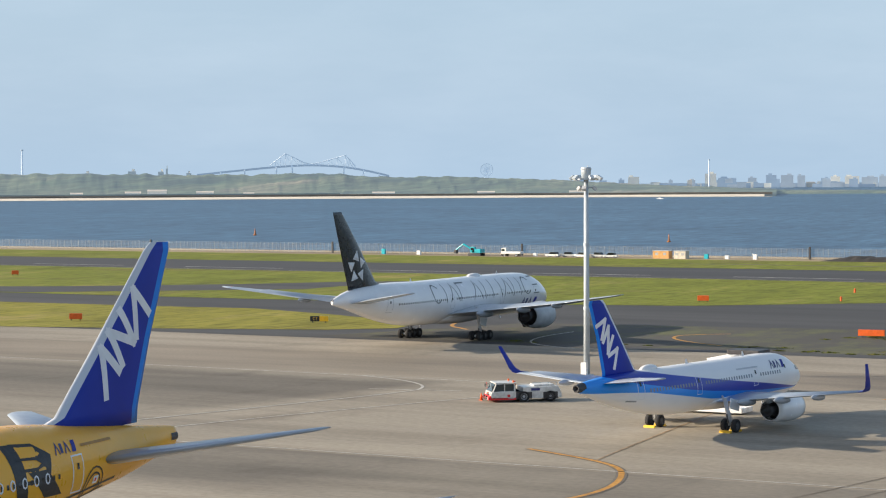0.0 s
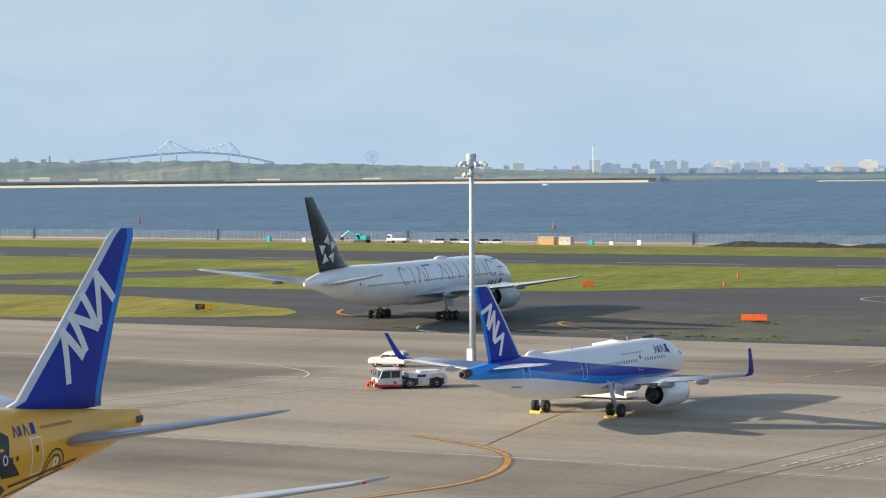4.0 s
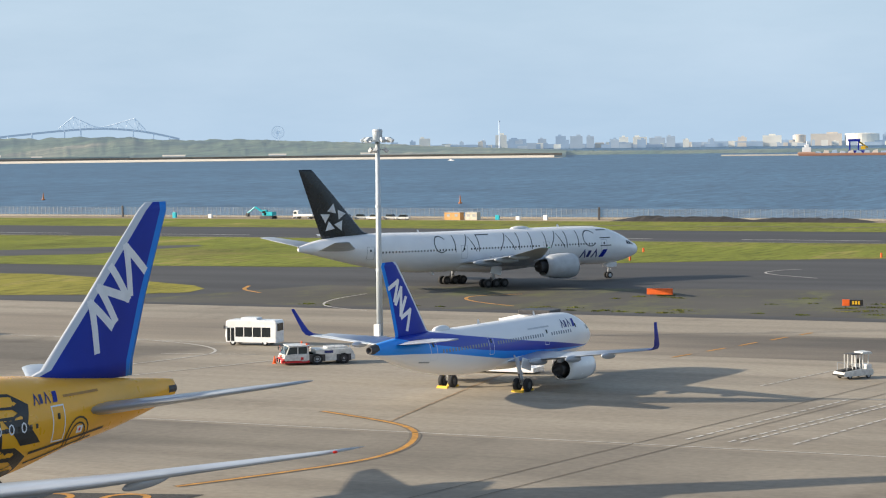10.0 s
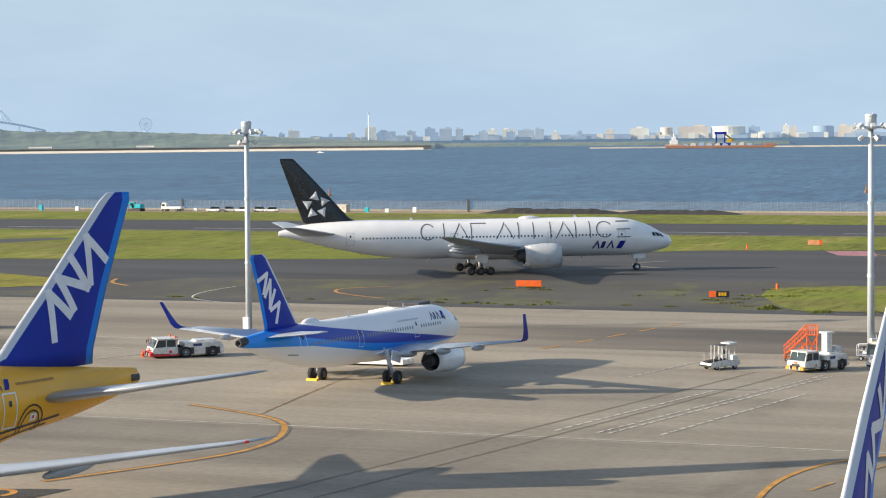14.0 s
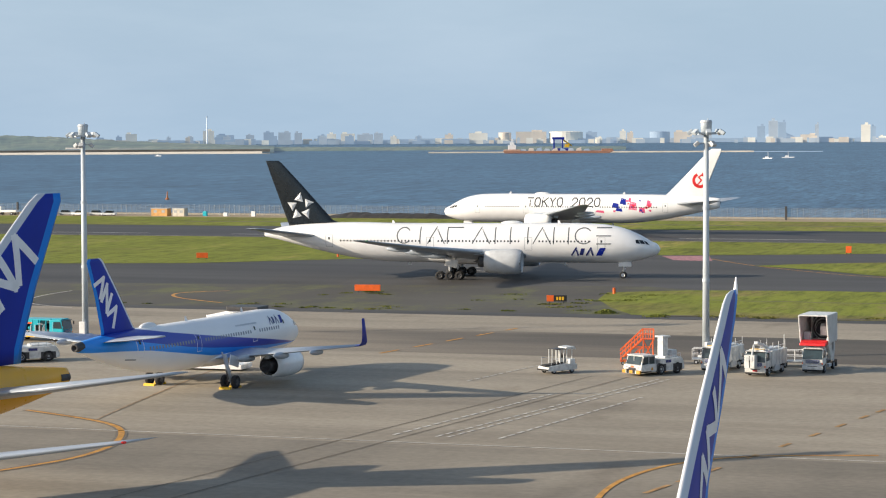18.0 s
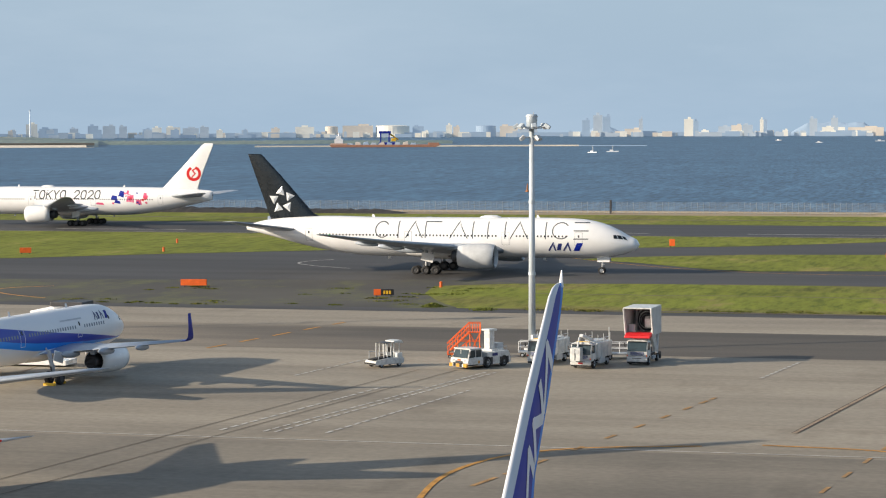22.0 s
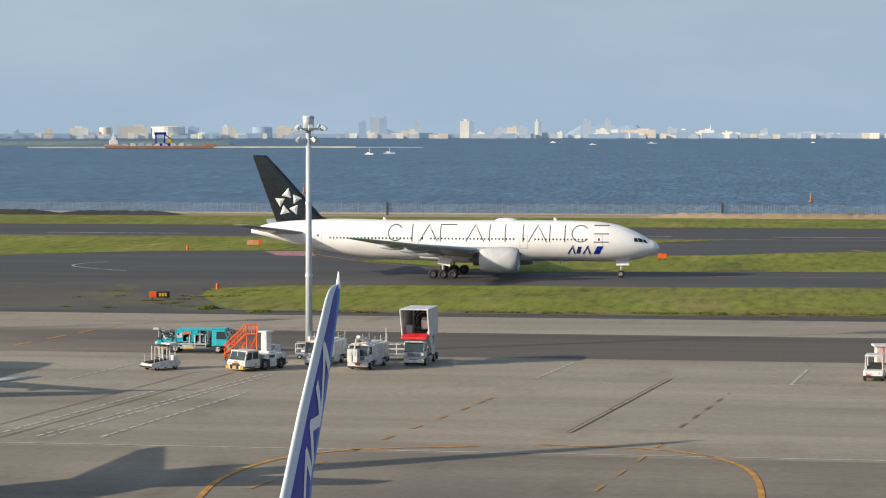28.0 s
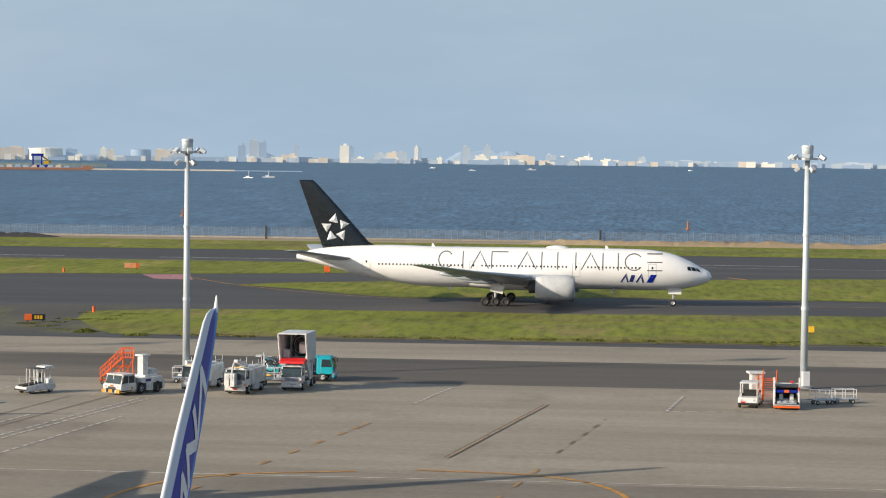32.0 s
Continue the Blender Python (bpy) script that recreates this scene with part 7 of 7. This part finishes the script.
def mound(name, u0, u1, v, depth, h, material, label, seed):
    """A long uneven heap."""
    rnd = random.Random(seed)
    bm = bmesh.new()
    nu, nv = int((u1 - u0) / 1.2), 8
    g = []
    for i in range(nu + 1):
        row = []
        for j in range(nv + 1):
            x, y = u0 + (u1 - u0) * i / nu, v + depth * (j / nv - 0.5)
            k = math.sin(math.pi * j / nv) * min(1, i / 7, (nu - i) / 7) ** 0.7
            n = noise.noise(Vector((x * 0.09, seed, 0))) * 0.45 + noise.noise(Vector((x * 0.6, y * 0.6, seed))) * 0.35
            row.append(bm.verts.new((x, y, max(-0.02, h * k * (0.85 + n)) + rnd.random() * 0.12 * k)))
        g.append(row)
    for i in range(nu):
        for j in range(nv):
            bm.faces.new((g[i][j], g[i + 1][j], g[i + 1][j + 1], g[i][j + 1]))
    return tagged(part(name, bm, material), label, "heap", "", "stuff")


mound("spoil_heap", -216, -176, 550, 7, 1.35, asphalt("black_spoil", (0.035, 0.033, 0.032), (1, 1, 1)), "long heap of black broken asphalt", 3)
mound("spoil_heap", -180, -146, 550, 7, 1.15, bpy.data.materials["black_spoil"], "heap of black broken asphalt", 5)
mound("sand_bank", -30, 90, 551, 6, 1.3, SAND, "low sandy bank below the fence", 9)

# weeds breaking through the taxiway's shoulder
rnd = random.Random(4)
TUFT = turf("weed_green", (0.125, 0.145, 0.034), (0.19, 0.18, 0.06))


def tufts(spots, label, spread=1.6, count=60, h=0.2):
    """Clumps of grass blades; spots: (x, y, size). A clump is tallest in its middle."""
    bm = bmesh.new()
    for u, v, size in spots:
        for i in range(int(count * size)):
            du, dv = rnd.gauss(0, 1), rnd.gauss(0, 1)
            x, y, top = u + du * spread * size, v + dv * spread * 0.8 * size, h * math.exp(-0.25 * (du * du + dv * dv))
            for k in range(3):
                a, r, z = rnd.random() * 6.28, rnd.uniform(0.03, 0.12), rnd.uniform(0.35, 1.0) * top
                dx, dy = math.cos(a) * r, math.sin(a) * r
                lean, tip = rnd.gauss(0, 0.1), rnd.gauss(0, 0.1)
                bm.faces.new([bm.verts.new(q) for q in ((x - dx, y - dy, 0), (x + dx, y + dy, 0), (x + dx * 0.5 + lean, y + dy * 0.5 + tip, z), (x - dx * 0.5 + lean, y - dy * 0.5 + tip, z * 0.9))])
    return tagged(part("weeds", bm, TUFT), label, "weeds", "", "stuff")


tufts([(rnd.uniform(-126, -64), rnd.uniform(266, 304), rnd.uniform(0.2, 0.8)) for _ in range(15)], "clumps of weeds in the old asphalt", 1.7, 70, 0.2)
tufts([(-108 + rnd.gauss(0, 3.5), 292.2 + rnd.gauss(0, 2), rnd.uniform(0.3, 0.8)) for _ in range(6)], "grass grown round the orange board", 1.5, 90, 0.24)
tufts([(-77.5 + rnd.gauss(0, 1.2), 279.0 + rnd.gauss(0, 1), rnd.uniform(0.3, 0.6)) for _ in range(4)], "grass grown round the black sign", 1.2, 90, 0.24)
tufts([(rnd.uniform(-78, -69), rnd.uniform(270, 306), rnd.uniform(0.3, 0.8)) for _ in range(9)], "grass thinning out towards the asphalt", 1.6, 70, 0.2)
tufts([(rnd.uniform(-150, 60), 265.6 + rnd.gauss(0, 0.8), rnd.uniform(0.15, 0.7)) for _ in range(34)], "weeds along the apron's edge", 1.1, 80, 0.22)
tufts([(u, 265.2 + (u + 41) * 0.066 + rnd.gauss(0, 0.5), rnd.uniform(0.3, 0.9)) for u in [rnd.uniform(-62, 60) for _ in range(70)]], "ragged grass edge along the apron", 1.3, 90, 0.3)
tufts([(-67.5, 266.5, 0.9)], "tall clump of grass at the apron's edge", 0.7, 400, 0.6)


# ---- buoys and boats ----
RUSTY = plain("faded_buoy_orange", (0.42, 0.16, 0.05), 0.7, 0, 0.3)


def buoy(u, v):
    top = thing("buoy", pose(u, v, -1.2), "orange channel buoy floating in the bay", "buoy", "channel buoys")
    part("float", bm_lathe([(-0.4, 0.05), (-0.4, 0.7), (0.4, 0.7), (0.55, 0.3)], 14, "z"), RUSTY, top)
    part("lattice", bm_rod((0, 0, 0.5), (0, 0, 2.1), 0.36, 8, 0.2), RUSTY, top)
    part("top_mark", bm_rod((0, 0, 2.1), (0, 0, 2.9), 0.22, 8, 0.1), RUSTY, top)


for u, v in ((-545, 757), (-343, 726), (11.9, 709), (-162, 775)):
    buoy(u, v)


def boat(az, dist, ln, tall, label):
    p = polar(az, dist)
    top = thing("boat", pose(p.x, p.y, -1.2, 0, 0, rnd.uniform(-20, 20)), label, "boat")
    part("hull", bm_cab([(-ln / 2, 0), (ln * 0.42, 0), (ln / 2, ln * 0.09), (-ln / 2, ln * 0.07)], ln * 0.11, 0.05), WHITE, top)
    part("wheelhouse", bm_box(ln * 0.3, ln * 0.16, ln * 0.12, -ln * 0.1, 0, ln * 0.07, 0.1), WHITE, top)
    if tall:
        part("mast", bm_rod((0, 0, 0), (0, 0, tall), 0.25, 6), GREY, top)


for az, dist, ln, tall in ((-10.15, 1900, 9, 6), (-9.65, 1950, 11, 6), (-5.5, 3300, 9, 0), (-4.5, 2900, 9, 0), (-3.0, 3100, 13, 0), (1.0, 3300, 7, 0), (-25.5, 2330, 8, 0)):
    boat(az, dist, ln, tall, "small white boat far out on the bay")

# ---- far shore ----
# Pale, blue and steel tones hold the distance haze as colour.
FAR = [plain("hazed_wall_" + n, c, 0.8, 0, 0.15, 0.02) for n, c in (("pale", (0.34, 0.39, 0.44)), ("white", (0.72, 0.69, 0.60)), ("blue", (0.20, 0.27, 0.36)), ("sand", (0.58, 0.50, 0.40)))]
TRUSS = plain("hazed_truss", (0.66, 0.72, 0.78), 0.8, 0, 0.1, 0.02)
HAZE = plain("hazed_steel", (0.30, 0.38, 0.47), 0.8, 0, 0.1, 0.02)
scrub = Mat("hazed_scrub", (0.1, 0.14, 0.06), 0.9)
patches = scrub.ramp(scrub.noise(0.012, 6, (1, 0.35, 1), 0.6), [(0.36, (0.022, 0.050, 0.038)), (0.47, (0.060, 0.092, 0.052)), (0.58, (0.095, 0.120, 0.068)), (0.70, (0.19, 0.175, 0.115))])
scrub.colour(scrub.mix(1.0, patches, scrub.ramp(scrub.noise(0.08, 4, (1, 0.2, 1)), [(0.35, (0.6, 0.6, 0.6)), (0.65, (1.25, 1.25, 1.2))]), "MULTIPLY"))
SCRUB = scrub.m
# Bluish emission paints airlight over the far materials; none of them is a lamp.
for far, haze_glow in zip((*FAR, HAZE, SCRUB, TRUSS), (0.18, 0.12, 0.24, 0.14, 0.22, 0.15, 0.22)):
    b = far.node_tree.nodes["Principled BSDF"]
    b.inputs["Emission Color"].default_value, b.inputs["Emission Strength"].default_value = (0.42, 0.56, 0.72, 1), haze_glow
QUAY = plain("far_quay_stone", (0.78, 0.70, 0.58), 0.9, 0, 0.2, 0.05)


def ridge(name, a0, a1, near, far, tops, label, seed, material):
    """Low land across the water from azimuth a0 to a1; tops: (azimuth, elevation of the skyline)."""
    bm = bmesh.new()
    n, k = 420, 12
    g = []
    for i in range(n + 1):
        az = a0 + (a1 - a0) * i / n
        crest = at_el(float(np.interp(az, [t[0] for t in tops], [t[1] for t in tops])), far)
        row = []
        for j in range(k + 1):
            d = near + (far - near) * j / k
            s = j / k
            z = 2.0 + max(0, crest - 2.0) * (s * s * (3 - 2 * s)) * (1 + 0.12 * noise.noise(Vector((az * 3.0, s * 3, seed)))) + ((0.9 * noise.noise(Vector((az * 9, s * 6, seed))) + 0.6 * noise.noise(Vector((az * 25, s * 9, seed)))) if 1 < j else 0)
            if j == 0:
                z = -1.5
            elif j == 1:
                z = 2.0
            row.append(bm.verts.new(polar(az, d if j else near - 2, z)))
        g.append(row)
    for i in range(n):
        for j in range(k):
            bm.faces.new((g[i][j], g[i][j + 1], g[i + 1][j + 1], g[i + 1][j]))
    return tagged(part(name, bm, material, smooth=True), label, "", "", "structure")


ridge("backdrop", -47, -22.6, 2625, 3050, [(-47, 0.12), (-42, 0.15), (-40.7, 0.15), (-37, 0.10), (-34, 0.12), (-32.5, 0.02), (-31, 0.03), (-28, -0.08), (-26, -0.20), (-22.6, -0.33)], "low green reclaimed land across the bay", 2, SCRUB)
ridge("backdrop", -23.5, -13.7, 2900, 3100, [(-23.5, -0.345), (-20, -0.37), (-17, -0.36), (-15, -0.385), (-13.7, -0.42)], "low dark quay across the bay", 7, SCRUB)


def arc_wall(name, a0, a1, dist, z0, z1, material, label, thick=8.0):
    n = max(2, int((a1 - a0) * 3))
    rings = []
    for i in range(n + 1):
        az = a0 + (a1 - a0) * i / n
        rings.append([polar(az, dist, z0), polar(az, dist, z1), polar(az, dist + thick, z1), polar(az, dist + thick, z0)])
    return tagged(part(name, bm_rings(rings), material), label, "", "", "structure")


arc_wall("quay_wall", -44.5, -22.7, 2545, -1.5, -0.9, QUAY, "pale stone quay wall")
bank = [[polar(-44.5 + i * 0.4, d, z) for d, z in ((2545, -0.9), (2580, 0.5), (2612, 1.1), (2630, 0.7))] for i in range(55)]
bm = bmesh.new()
grid = [[bm.verts.new(p) for p in row] for row in bank]
for a, b in zip(grid, grid[1:]):
    for j in range(3):
        bm.faces.new((a[j], b[j], b[j + 1], a[j + 1]))
tagged(part("quay_bank", bm, QUAY), "pale sandy bank along the far quay", "", "", "structure")
arc_wall("quay_road", -44.5, -22.7, 2632, 0.4, 3.4, plain("far_brown_bank", (0.20, 0.185, 0.16), 0.9, 0, 0.5, 0.02), "dull brown bank behind the quay wall")
arc_wall("quay_road", -43.0, -33.6, 2634, 3.0, 4.9, SCRUB, "dark scrub bank behind the quay wall")
arc_wall("breakwater", -18.7, -10.5, 2500, -1.5, 0.3, QUAY, "pale stone breakwater")
arc_wall("breakwater", -10.5, -8.8, 2500, -1.5, -0.3, FAR[2], "dark end of the breakwater")

for i in range(9):
    box = thing("deck_cargo", pose(polar(-15.4, 2440).x - 36 + i * 8.2, polar(-15.4, 2440).y - 12.5 + i * 2.3, 1.6, 0, 0, 15), "dull cargo heap on the barge's deck", "cargo", "cargo on the barge")
    part("cargo_block", bm_cab([(-3.2, 0), (3.2, 0), (2.4, 1.6 + (i * 7 % 5) * 0.5), (-2.2, 1.9 + (i * 3 % 4) * 0.4)], 3.0, 0.2), (FAR[0], FAR[3], FAR[2])[i % 3], box)
barge = thing("barge", pose(polar(-15.4, 2440).x, polar(-15.4, 2440).y, -1.2, 0, 0, 15), "long rust-red barge with a blue crane", "barge")
part("hull", bm_cab([(-58, 0), (54, 0), (60, 2.8), (-60, 2.8)], 9, 0.4), plain("rust_red_hull", (0.40, 0.20, 0.13), 0.7), barge)
part("bow", bm_box(12, 17, 2.2, 52, 0, 2.6, 0.3), bpy.data.materials["rust_red_hull"], barge)
part("stern_deck", bm_box(18, 17, 1.6, -50, 0, 2.6, 0.3), plain("pale_red_deck", (0.55, 0.36, 0.28), 0.7), barge)
part("bridge_tower", bm_box(9, 10, 5, -50, 0, 4.2, 0.4), WHITE, barge)
part("wheelhouse", bm_box(5, 8, 3, -50, 0, 9.2, 0.3), WHITE, barge)
part("bridge_mast", bm_rod((-50, 0, 12), (-50, 0, 16), 0.9, 8, 0.5), WHITE, barge)
for x in (-5, 4):
    part("crane_leg", bm_box(1.4, 6, 12.5, x, 0, 2.6, 0.2), BLUE, barge)
part("crane_bridge", bm_box(13, 6, 2.6, -0.5, 0, 14.8, 0.2), BLUE, barge)
part("crane_cab", bm_box(5, 6, 3.2, 9, 0, 6.5, 0.3), YELLOW, barge)
part("crane_base", bm_box(20, 10, 2.6, 3, 0, 2.7, 0.3), BLUE, barge)
part("crane_jib", bm_rod((4, 0, 15), (14, 0, 8), 0.8, 8), YELLOW, barge)


def far_building(az, w, el, material, base=-0.27, dist=4600, depth=30, lift=None):
    """A block across the bay; w and el in degrees."""
    p, wid = polar(az, dist), dist * math.tan(radians(w))
    z1 = at_el(el, dist)
    z0 = -1.2
    top = thing("far_building", pose(p.x, p.y, z0, 0, 0, -az), "pale hazy building on the far shore", "building", "buildings on the far shore")
    part("block", bm_box(wid, depth, z1 - z0), material, top)
    part("roof_house", bm_box(wid * 0.35, depth * 0.4, (z1 - z0) * 0.10 + 0.8, wid * rnd.uniform(-0.25, 0.25), 0, z1 - z0), material, top)
    return top


def far_tank(a0, a1, el, material):
    """A broad round storage tank with a low domed lid."""
    az, dist = (a0 + a1) / 2, 4600
    p, r = polar(az, dist), dist * math.tan(radians(a1 - a0)) / 2
    h = at_el(el, dist) + 1.2
    top = thing("storage_tank", pose(p.x, p.y, -1.2, 0, 0, -az), "broad pale storage tank on the far shore", "tank", "storage tanks on the far shore")
    part("shell", bm_lathe([(0, r), (h * 0.94, r), (h * 0.94, r * 0.97)], 24, "z"), material, top, smooth=False)
    part("lid", bm_lathe([(h * 0.935, r * 0.985), (h * 0.985, r * 0.55), (h, 0.01)], 24, "z"), material, top)


# the city front: (azimuth from, to, elevation of the roof, colour)
for a0, a1, el, mi in ((-26.31, -26.03, -0.01, 1), (-24.38, -24.10, 0.06, 1), (-24.05, -23.6, -0.05, 2), (-22.86, -22.60, 0.015, 2), (-22.49, -22.18, 0.01, 0), (-22.08, -21.89, 0.0, 0), (-21.26, -21.03, -0.03, 1), (-20.91, -20.56, -0.027, 1), (-20.5, -20.1, -0.05, 0), (-20.07, -19.85, -0.02, 0),
                       (-17.67, -17.20, -0.025, 1), (-16.48, -15.71, 0.003, 3), (-14.71, -14.43, -0.02, 2), (-13.86, -13.71, 0.013, 1), (-13.68, -13.52, -0.03, 3), (-12.5, -12.05, -0.015, 3), (-12.0, -11.55, -0.07, 0), (-10.42, -10.23, 0.12, 2), (-10.14, -9.91, 0.245, 0), (-9.9, -9.71, 0.21, 2), (-9.35, -8.93, -0.10, 3), (-8.99, -8.90, 0.15, 0),
                       (-7.86, -7.63, 0.14, 1), (-7.62, -7.50, 0.10, 2), (-7.0, -6.7, -0.05, 0), (-6.68, -6.42, -0.02, 3), (-6.4, -6.15, -0.01, 0), (-5.97, -5.88, 0.125, 1), (-5.87, -5.79, 0.12, 2), (-4.74, -4.55, 0.14, 0), (-4.21, -4.04, 0.16, 0), (-4.43, -3.87, -0.072, 1), (-3.79, -2.92, -0.08, 3), (-2.64, -2.38, -0.035, 0), (-2.36, -1.88, -0.09, 2), (-1.81, -1.46, -0.085, 1),
                       (-1.27, -0.8, -0.15, 1), (-0.31, -0.13, -0.07, 0), (0.41, 1.26, -0.15, 0), (2.66, 3.23, -0.2, 1), (4.62, 5.52, -0.16, 0)):
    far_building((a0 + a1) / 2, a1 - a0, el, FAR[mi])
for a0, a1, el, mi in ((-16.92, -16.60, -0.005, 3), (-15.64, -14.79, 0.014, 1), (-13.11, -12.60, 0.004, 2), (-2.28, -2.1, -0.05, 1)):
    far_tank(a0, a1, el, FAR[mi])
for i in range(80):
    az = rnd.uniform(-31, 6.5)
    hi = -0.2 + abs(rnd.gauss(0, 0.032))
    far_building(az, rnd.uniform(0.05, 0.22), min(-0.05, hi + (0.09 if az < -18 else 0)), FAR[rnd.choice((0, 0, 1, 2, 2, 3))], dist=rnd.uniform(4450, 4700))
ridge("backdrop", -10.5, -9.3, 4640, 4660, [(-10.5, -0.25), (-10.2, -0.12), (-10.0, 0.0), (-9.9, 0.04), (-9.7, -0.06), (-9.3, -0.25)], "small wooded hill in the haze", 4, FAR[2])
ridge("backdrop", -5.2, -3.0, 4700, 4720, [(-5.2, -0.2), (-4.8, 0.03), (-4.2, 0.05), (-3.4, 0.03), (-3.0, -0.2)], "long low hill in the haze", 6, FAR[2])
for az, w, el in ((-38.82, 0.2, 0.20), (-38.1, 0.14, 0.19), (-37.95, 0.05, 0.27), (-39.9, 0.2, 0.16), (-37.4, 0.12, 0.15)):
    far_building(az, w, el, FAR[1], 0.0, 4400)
for az, d, ln, h in ((-40.2, 2640, 14, 4), (-38.8, 2640, 18, 5), (-38.2, 2640, 22, 7), (-37.0, 2640, 20, 5), (-32.5, 2650, 26, 3), (-29.9, 2650, 20, 3), (-27.6, 2660, 18, 3), (-35.9, 2650, 12, 3)):
    p = polar(az, d)
    s = thing("shed", pose(p.x, p.y, 1.5, 0, 0, -az), "white shed on the far quay", "shed", "sheds on the far quay")
    part("shed_body", bm_box(ln, 10, h), FAR[1], s)
    part("roof", bm_cab([(-5.4, h), (5.4, h), (0, h + 1.6)], ln / 2 + 0.4, 0.1), FAR[3], s).matrix_local = pose(0, 0, 0, 0, 0, 90)
# a continuous low row of sheds and houses along the far coast
row = random.Random(31)
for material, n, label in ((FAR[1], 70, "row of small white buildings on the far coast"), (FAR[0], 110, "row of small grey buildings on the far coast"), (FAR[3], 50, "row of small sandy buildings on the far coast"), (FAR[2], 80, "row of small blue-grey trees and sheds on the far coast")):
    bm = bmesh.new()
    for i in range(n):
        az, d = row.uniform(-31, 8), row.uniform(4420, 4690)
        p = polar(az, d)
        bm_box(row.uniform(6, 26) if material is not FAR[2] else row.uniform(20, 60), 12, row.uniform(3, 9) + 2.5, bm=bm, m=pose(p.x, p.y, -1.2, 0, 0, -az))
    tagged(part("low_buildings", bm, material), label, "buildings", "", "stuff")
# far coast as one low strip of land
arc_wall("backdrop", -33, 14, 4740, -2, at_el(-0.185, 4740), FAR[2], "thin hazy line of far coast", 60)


def chimney(az, base, tip, r=3.0):
    p = polar(az, 4500)
    z0, z1 = -1.2, at_el(tip, 4500)
    top = thing("chimney", pose(p.x, p.y, z0), "slender pale chimney on the far shore", "chimney", "far chimneys")
    part("chimney_shaft", bm_rod((0, 0, 0), (0, 0, z1 - z0), r * 0.7, 10, r * 0.45), TRUSS, top)
    part("rim", bm_rod((0, 0, z1 - z0 - 3), (0, 0, z1 - z0), r * 0.75, 10), FAR[0], top)


chimney(-41.53, 0.12, 0.76, 3.4)
chimney(-24.28, -0.15, 0.425, 2.2)
chimney(-1.55, -0.15, 0.072, 1.6)
chimney(-43.0, 0.12, 0.3, 2.0)

p = polar(-29.88, 4500)
wheel = thing("ferris_wheel", pose(p.x, p.y, at_el(0.19, 4500), 0, 0, 30), "hazy far-off ferris wheel", "ferris wheel")
part("wheel_rim", bm_lathe([(-1, 11.6), (-1, 12.8), (1, 12.8), (1, 11.6), (-1, 11.6)], 40, "y"), TRUSS, wheel)
for i in range(12):
    a = math.pi * i / 12
    part("spoke", bm_rod((-12 * math.cos(a), 0, -12 * math.sin(a)), (12 * math.cos(a), 0, 12 * math.sin(a)), 0.28, 5), TRUSS, wheel)
for s in (1, -1):
    part("leg", bm_rod((0, 0, 0), (s * 9, 0, -1.4 - wheel.matrix_world.translation.z), 0.7, 6), TRUSS, wheel)

# the long truss bridge over the bay
span = thing("truss_bridge", pose(0, 0, 0), "long pale truss bridge, hazy in the distance", "bridge")
D = 4600
deck = [(-37.2, 0.10), (-36.2, 0.20), (-35.2, 0.29), (-34.35, 0.33), (-33.5, 0.28), (-32.9, 0.18), (-32.35, 0.05)]
pts = curve_through(deck, 6)
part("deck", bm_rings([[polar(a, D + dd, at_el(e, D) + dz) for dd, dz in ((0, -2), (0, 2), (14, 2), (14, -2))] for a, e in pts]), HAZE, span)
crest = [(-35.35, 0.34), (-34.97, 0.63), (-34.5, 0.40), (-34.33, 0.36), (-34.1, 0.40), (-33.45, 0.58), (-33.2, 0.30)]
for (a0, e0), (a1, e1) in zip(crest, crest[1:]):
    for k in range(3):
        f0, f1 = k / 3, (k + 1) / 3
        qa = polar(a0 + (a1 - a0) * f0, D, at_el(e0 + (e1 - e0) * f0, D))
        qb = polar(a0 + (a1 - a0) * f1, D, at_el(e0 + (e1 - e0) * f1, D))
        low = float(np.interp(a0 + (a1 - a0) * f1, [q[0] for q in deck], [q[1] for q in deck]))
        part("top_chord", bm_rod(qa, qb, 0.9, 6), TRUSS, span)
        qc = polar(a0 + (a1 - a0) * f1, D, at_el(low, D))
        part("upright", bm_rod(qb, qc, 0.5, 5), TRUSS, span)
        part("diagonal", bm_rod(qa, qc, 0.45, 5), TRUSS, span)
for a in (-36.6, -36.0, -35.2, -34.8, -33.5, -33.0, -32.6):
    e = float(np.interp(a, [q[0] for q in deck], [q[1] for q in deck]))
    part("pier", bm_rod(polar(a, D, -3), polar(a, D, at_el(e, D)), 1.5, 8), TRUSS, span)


# ---- movement ----
def motions():
    for ob, rows in ((star_jet, STAR_ROWS), (gold_jet, GOLD_ROWS), (rolling, LINER_ROWS), (white_car, CAR_ROWS), (shuttle, BUS_ROWS), (pump, PUMP_ROWS)):
        walk(ob, [(t, pose(u, v, 0, 0, 0, a)) for t, u, v, a in rows])


motions()
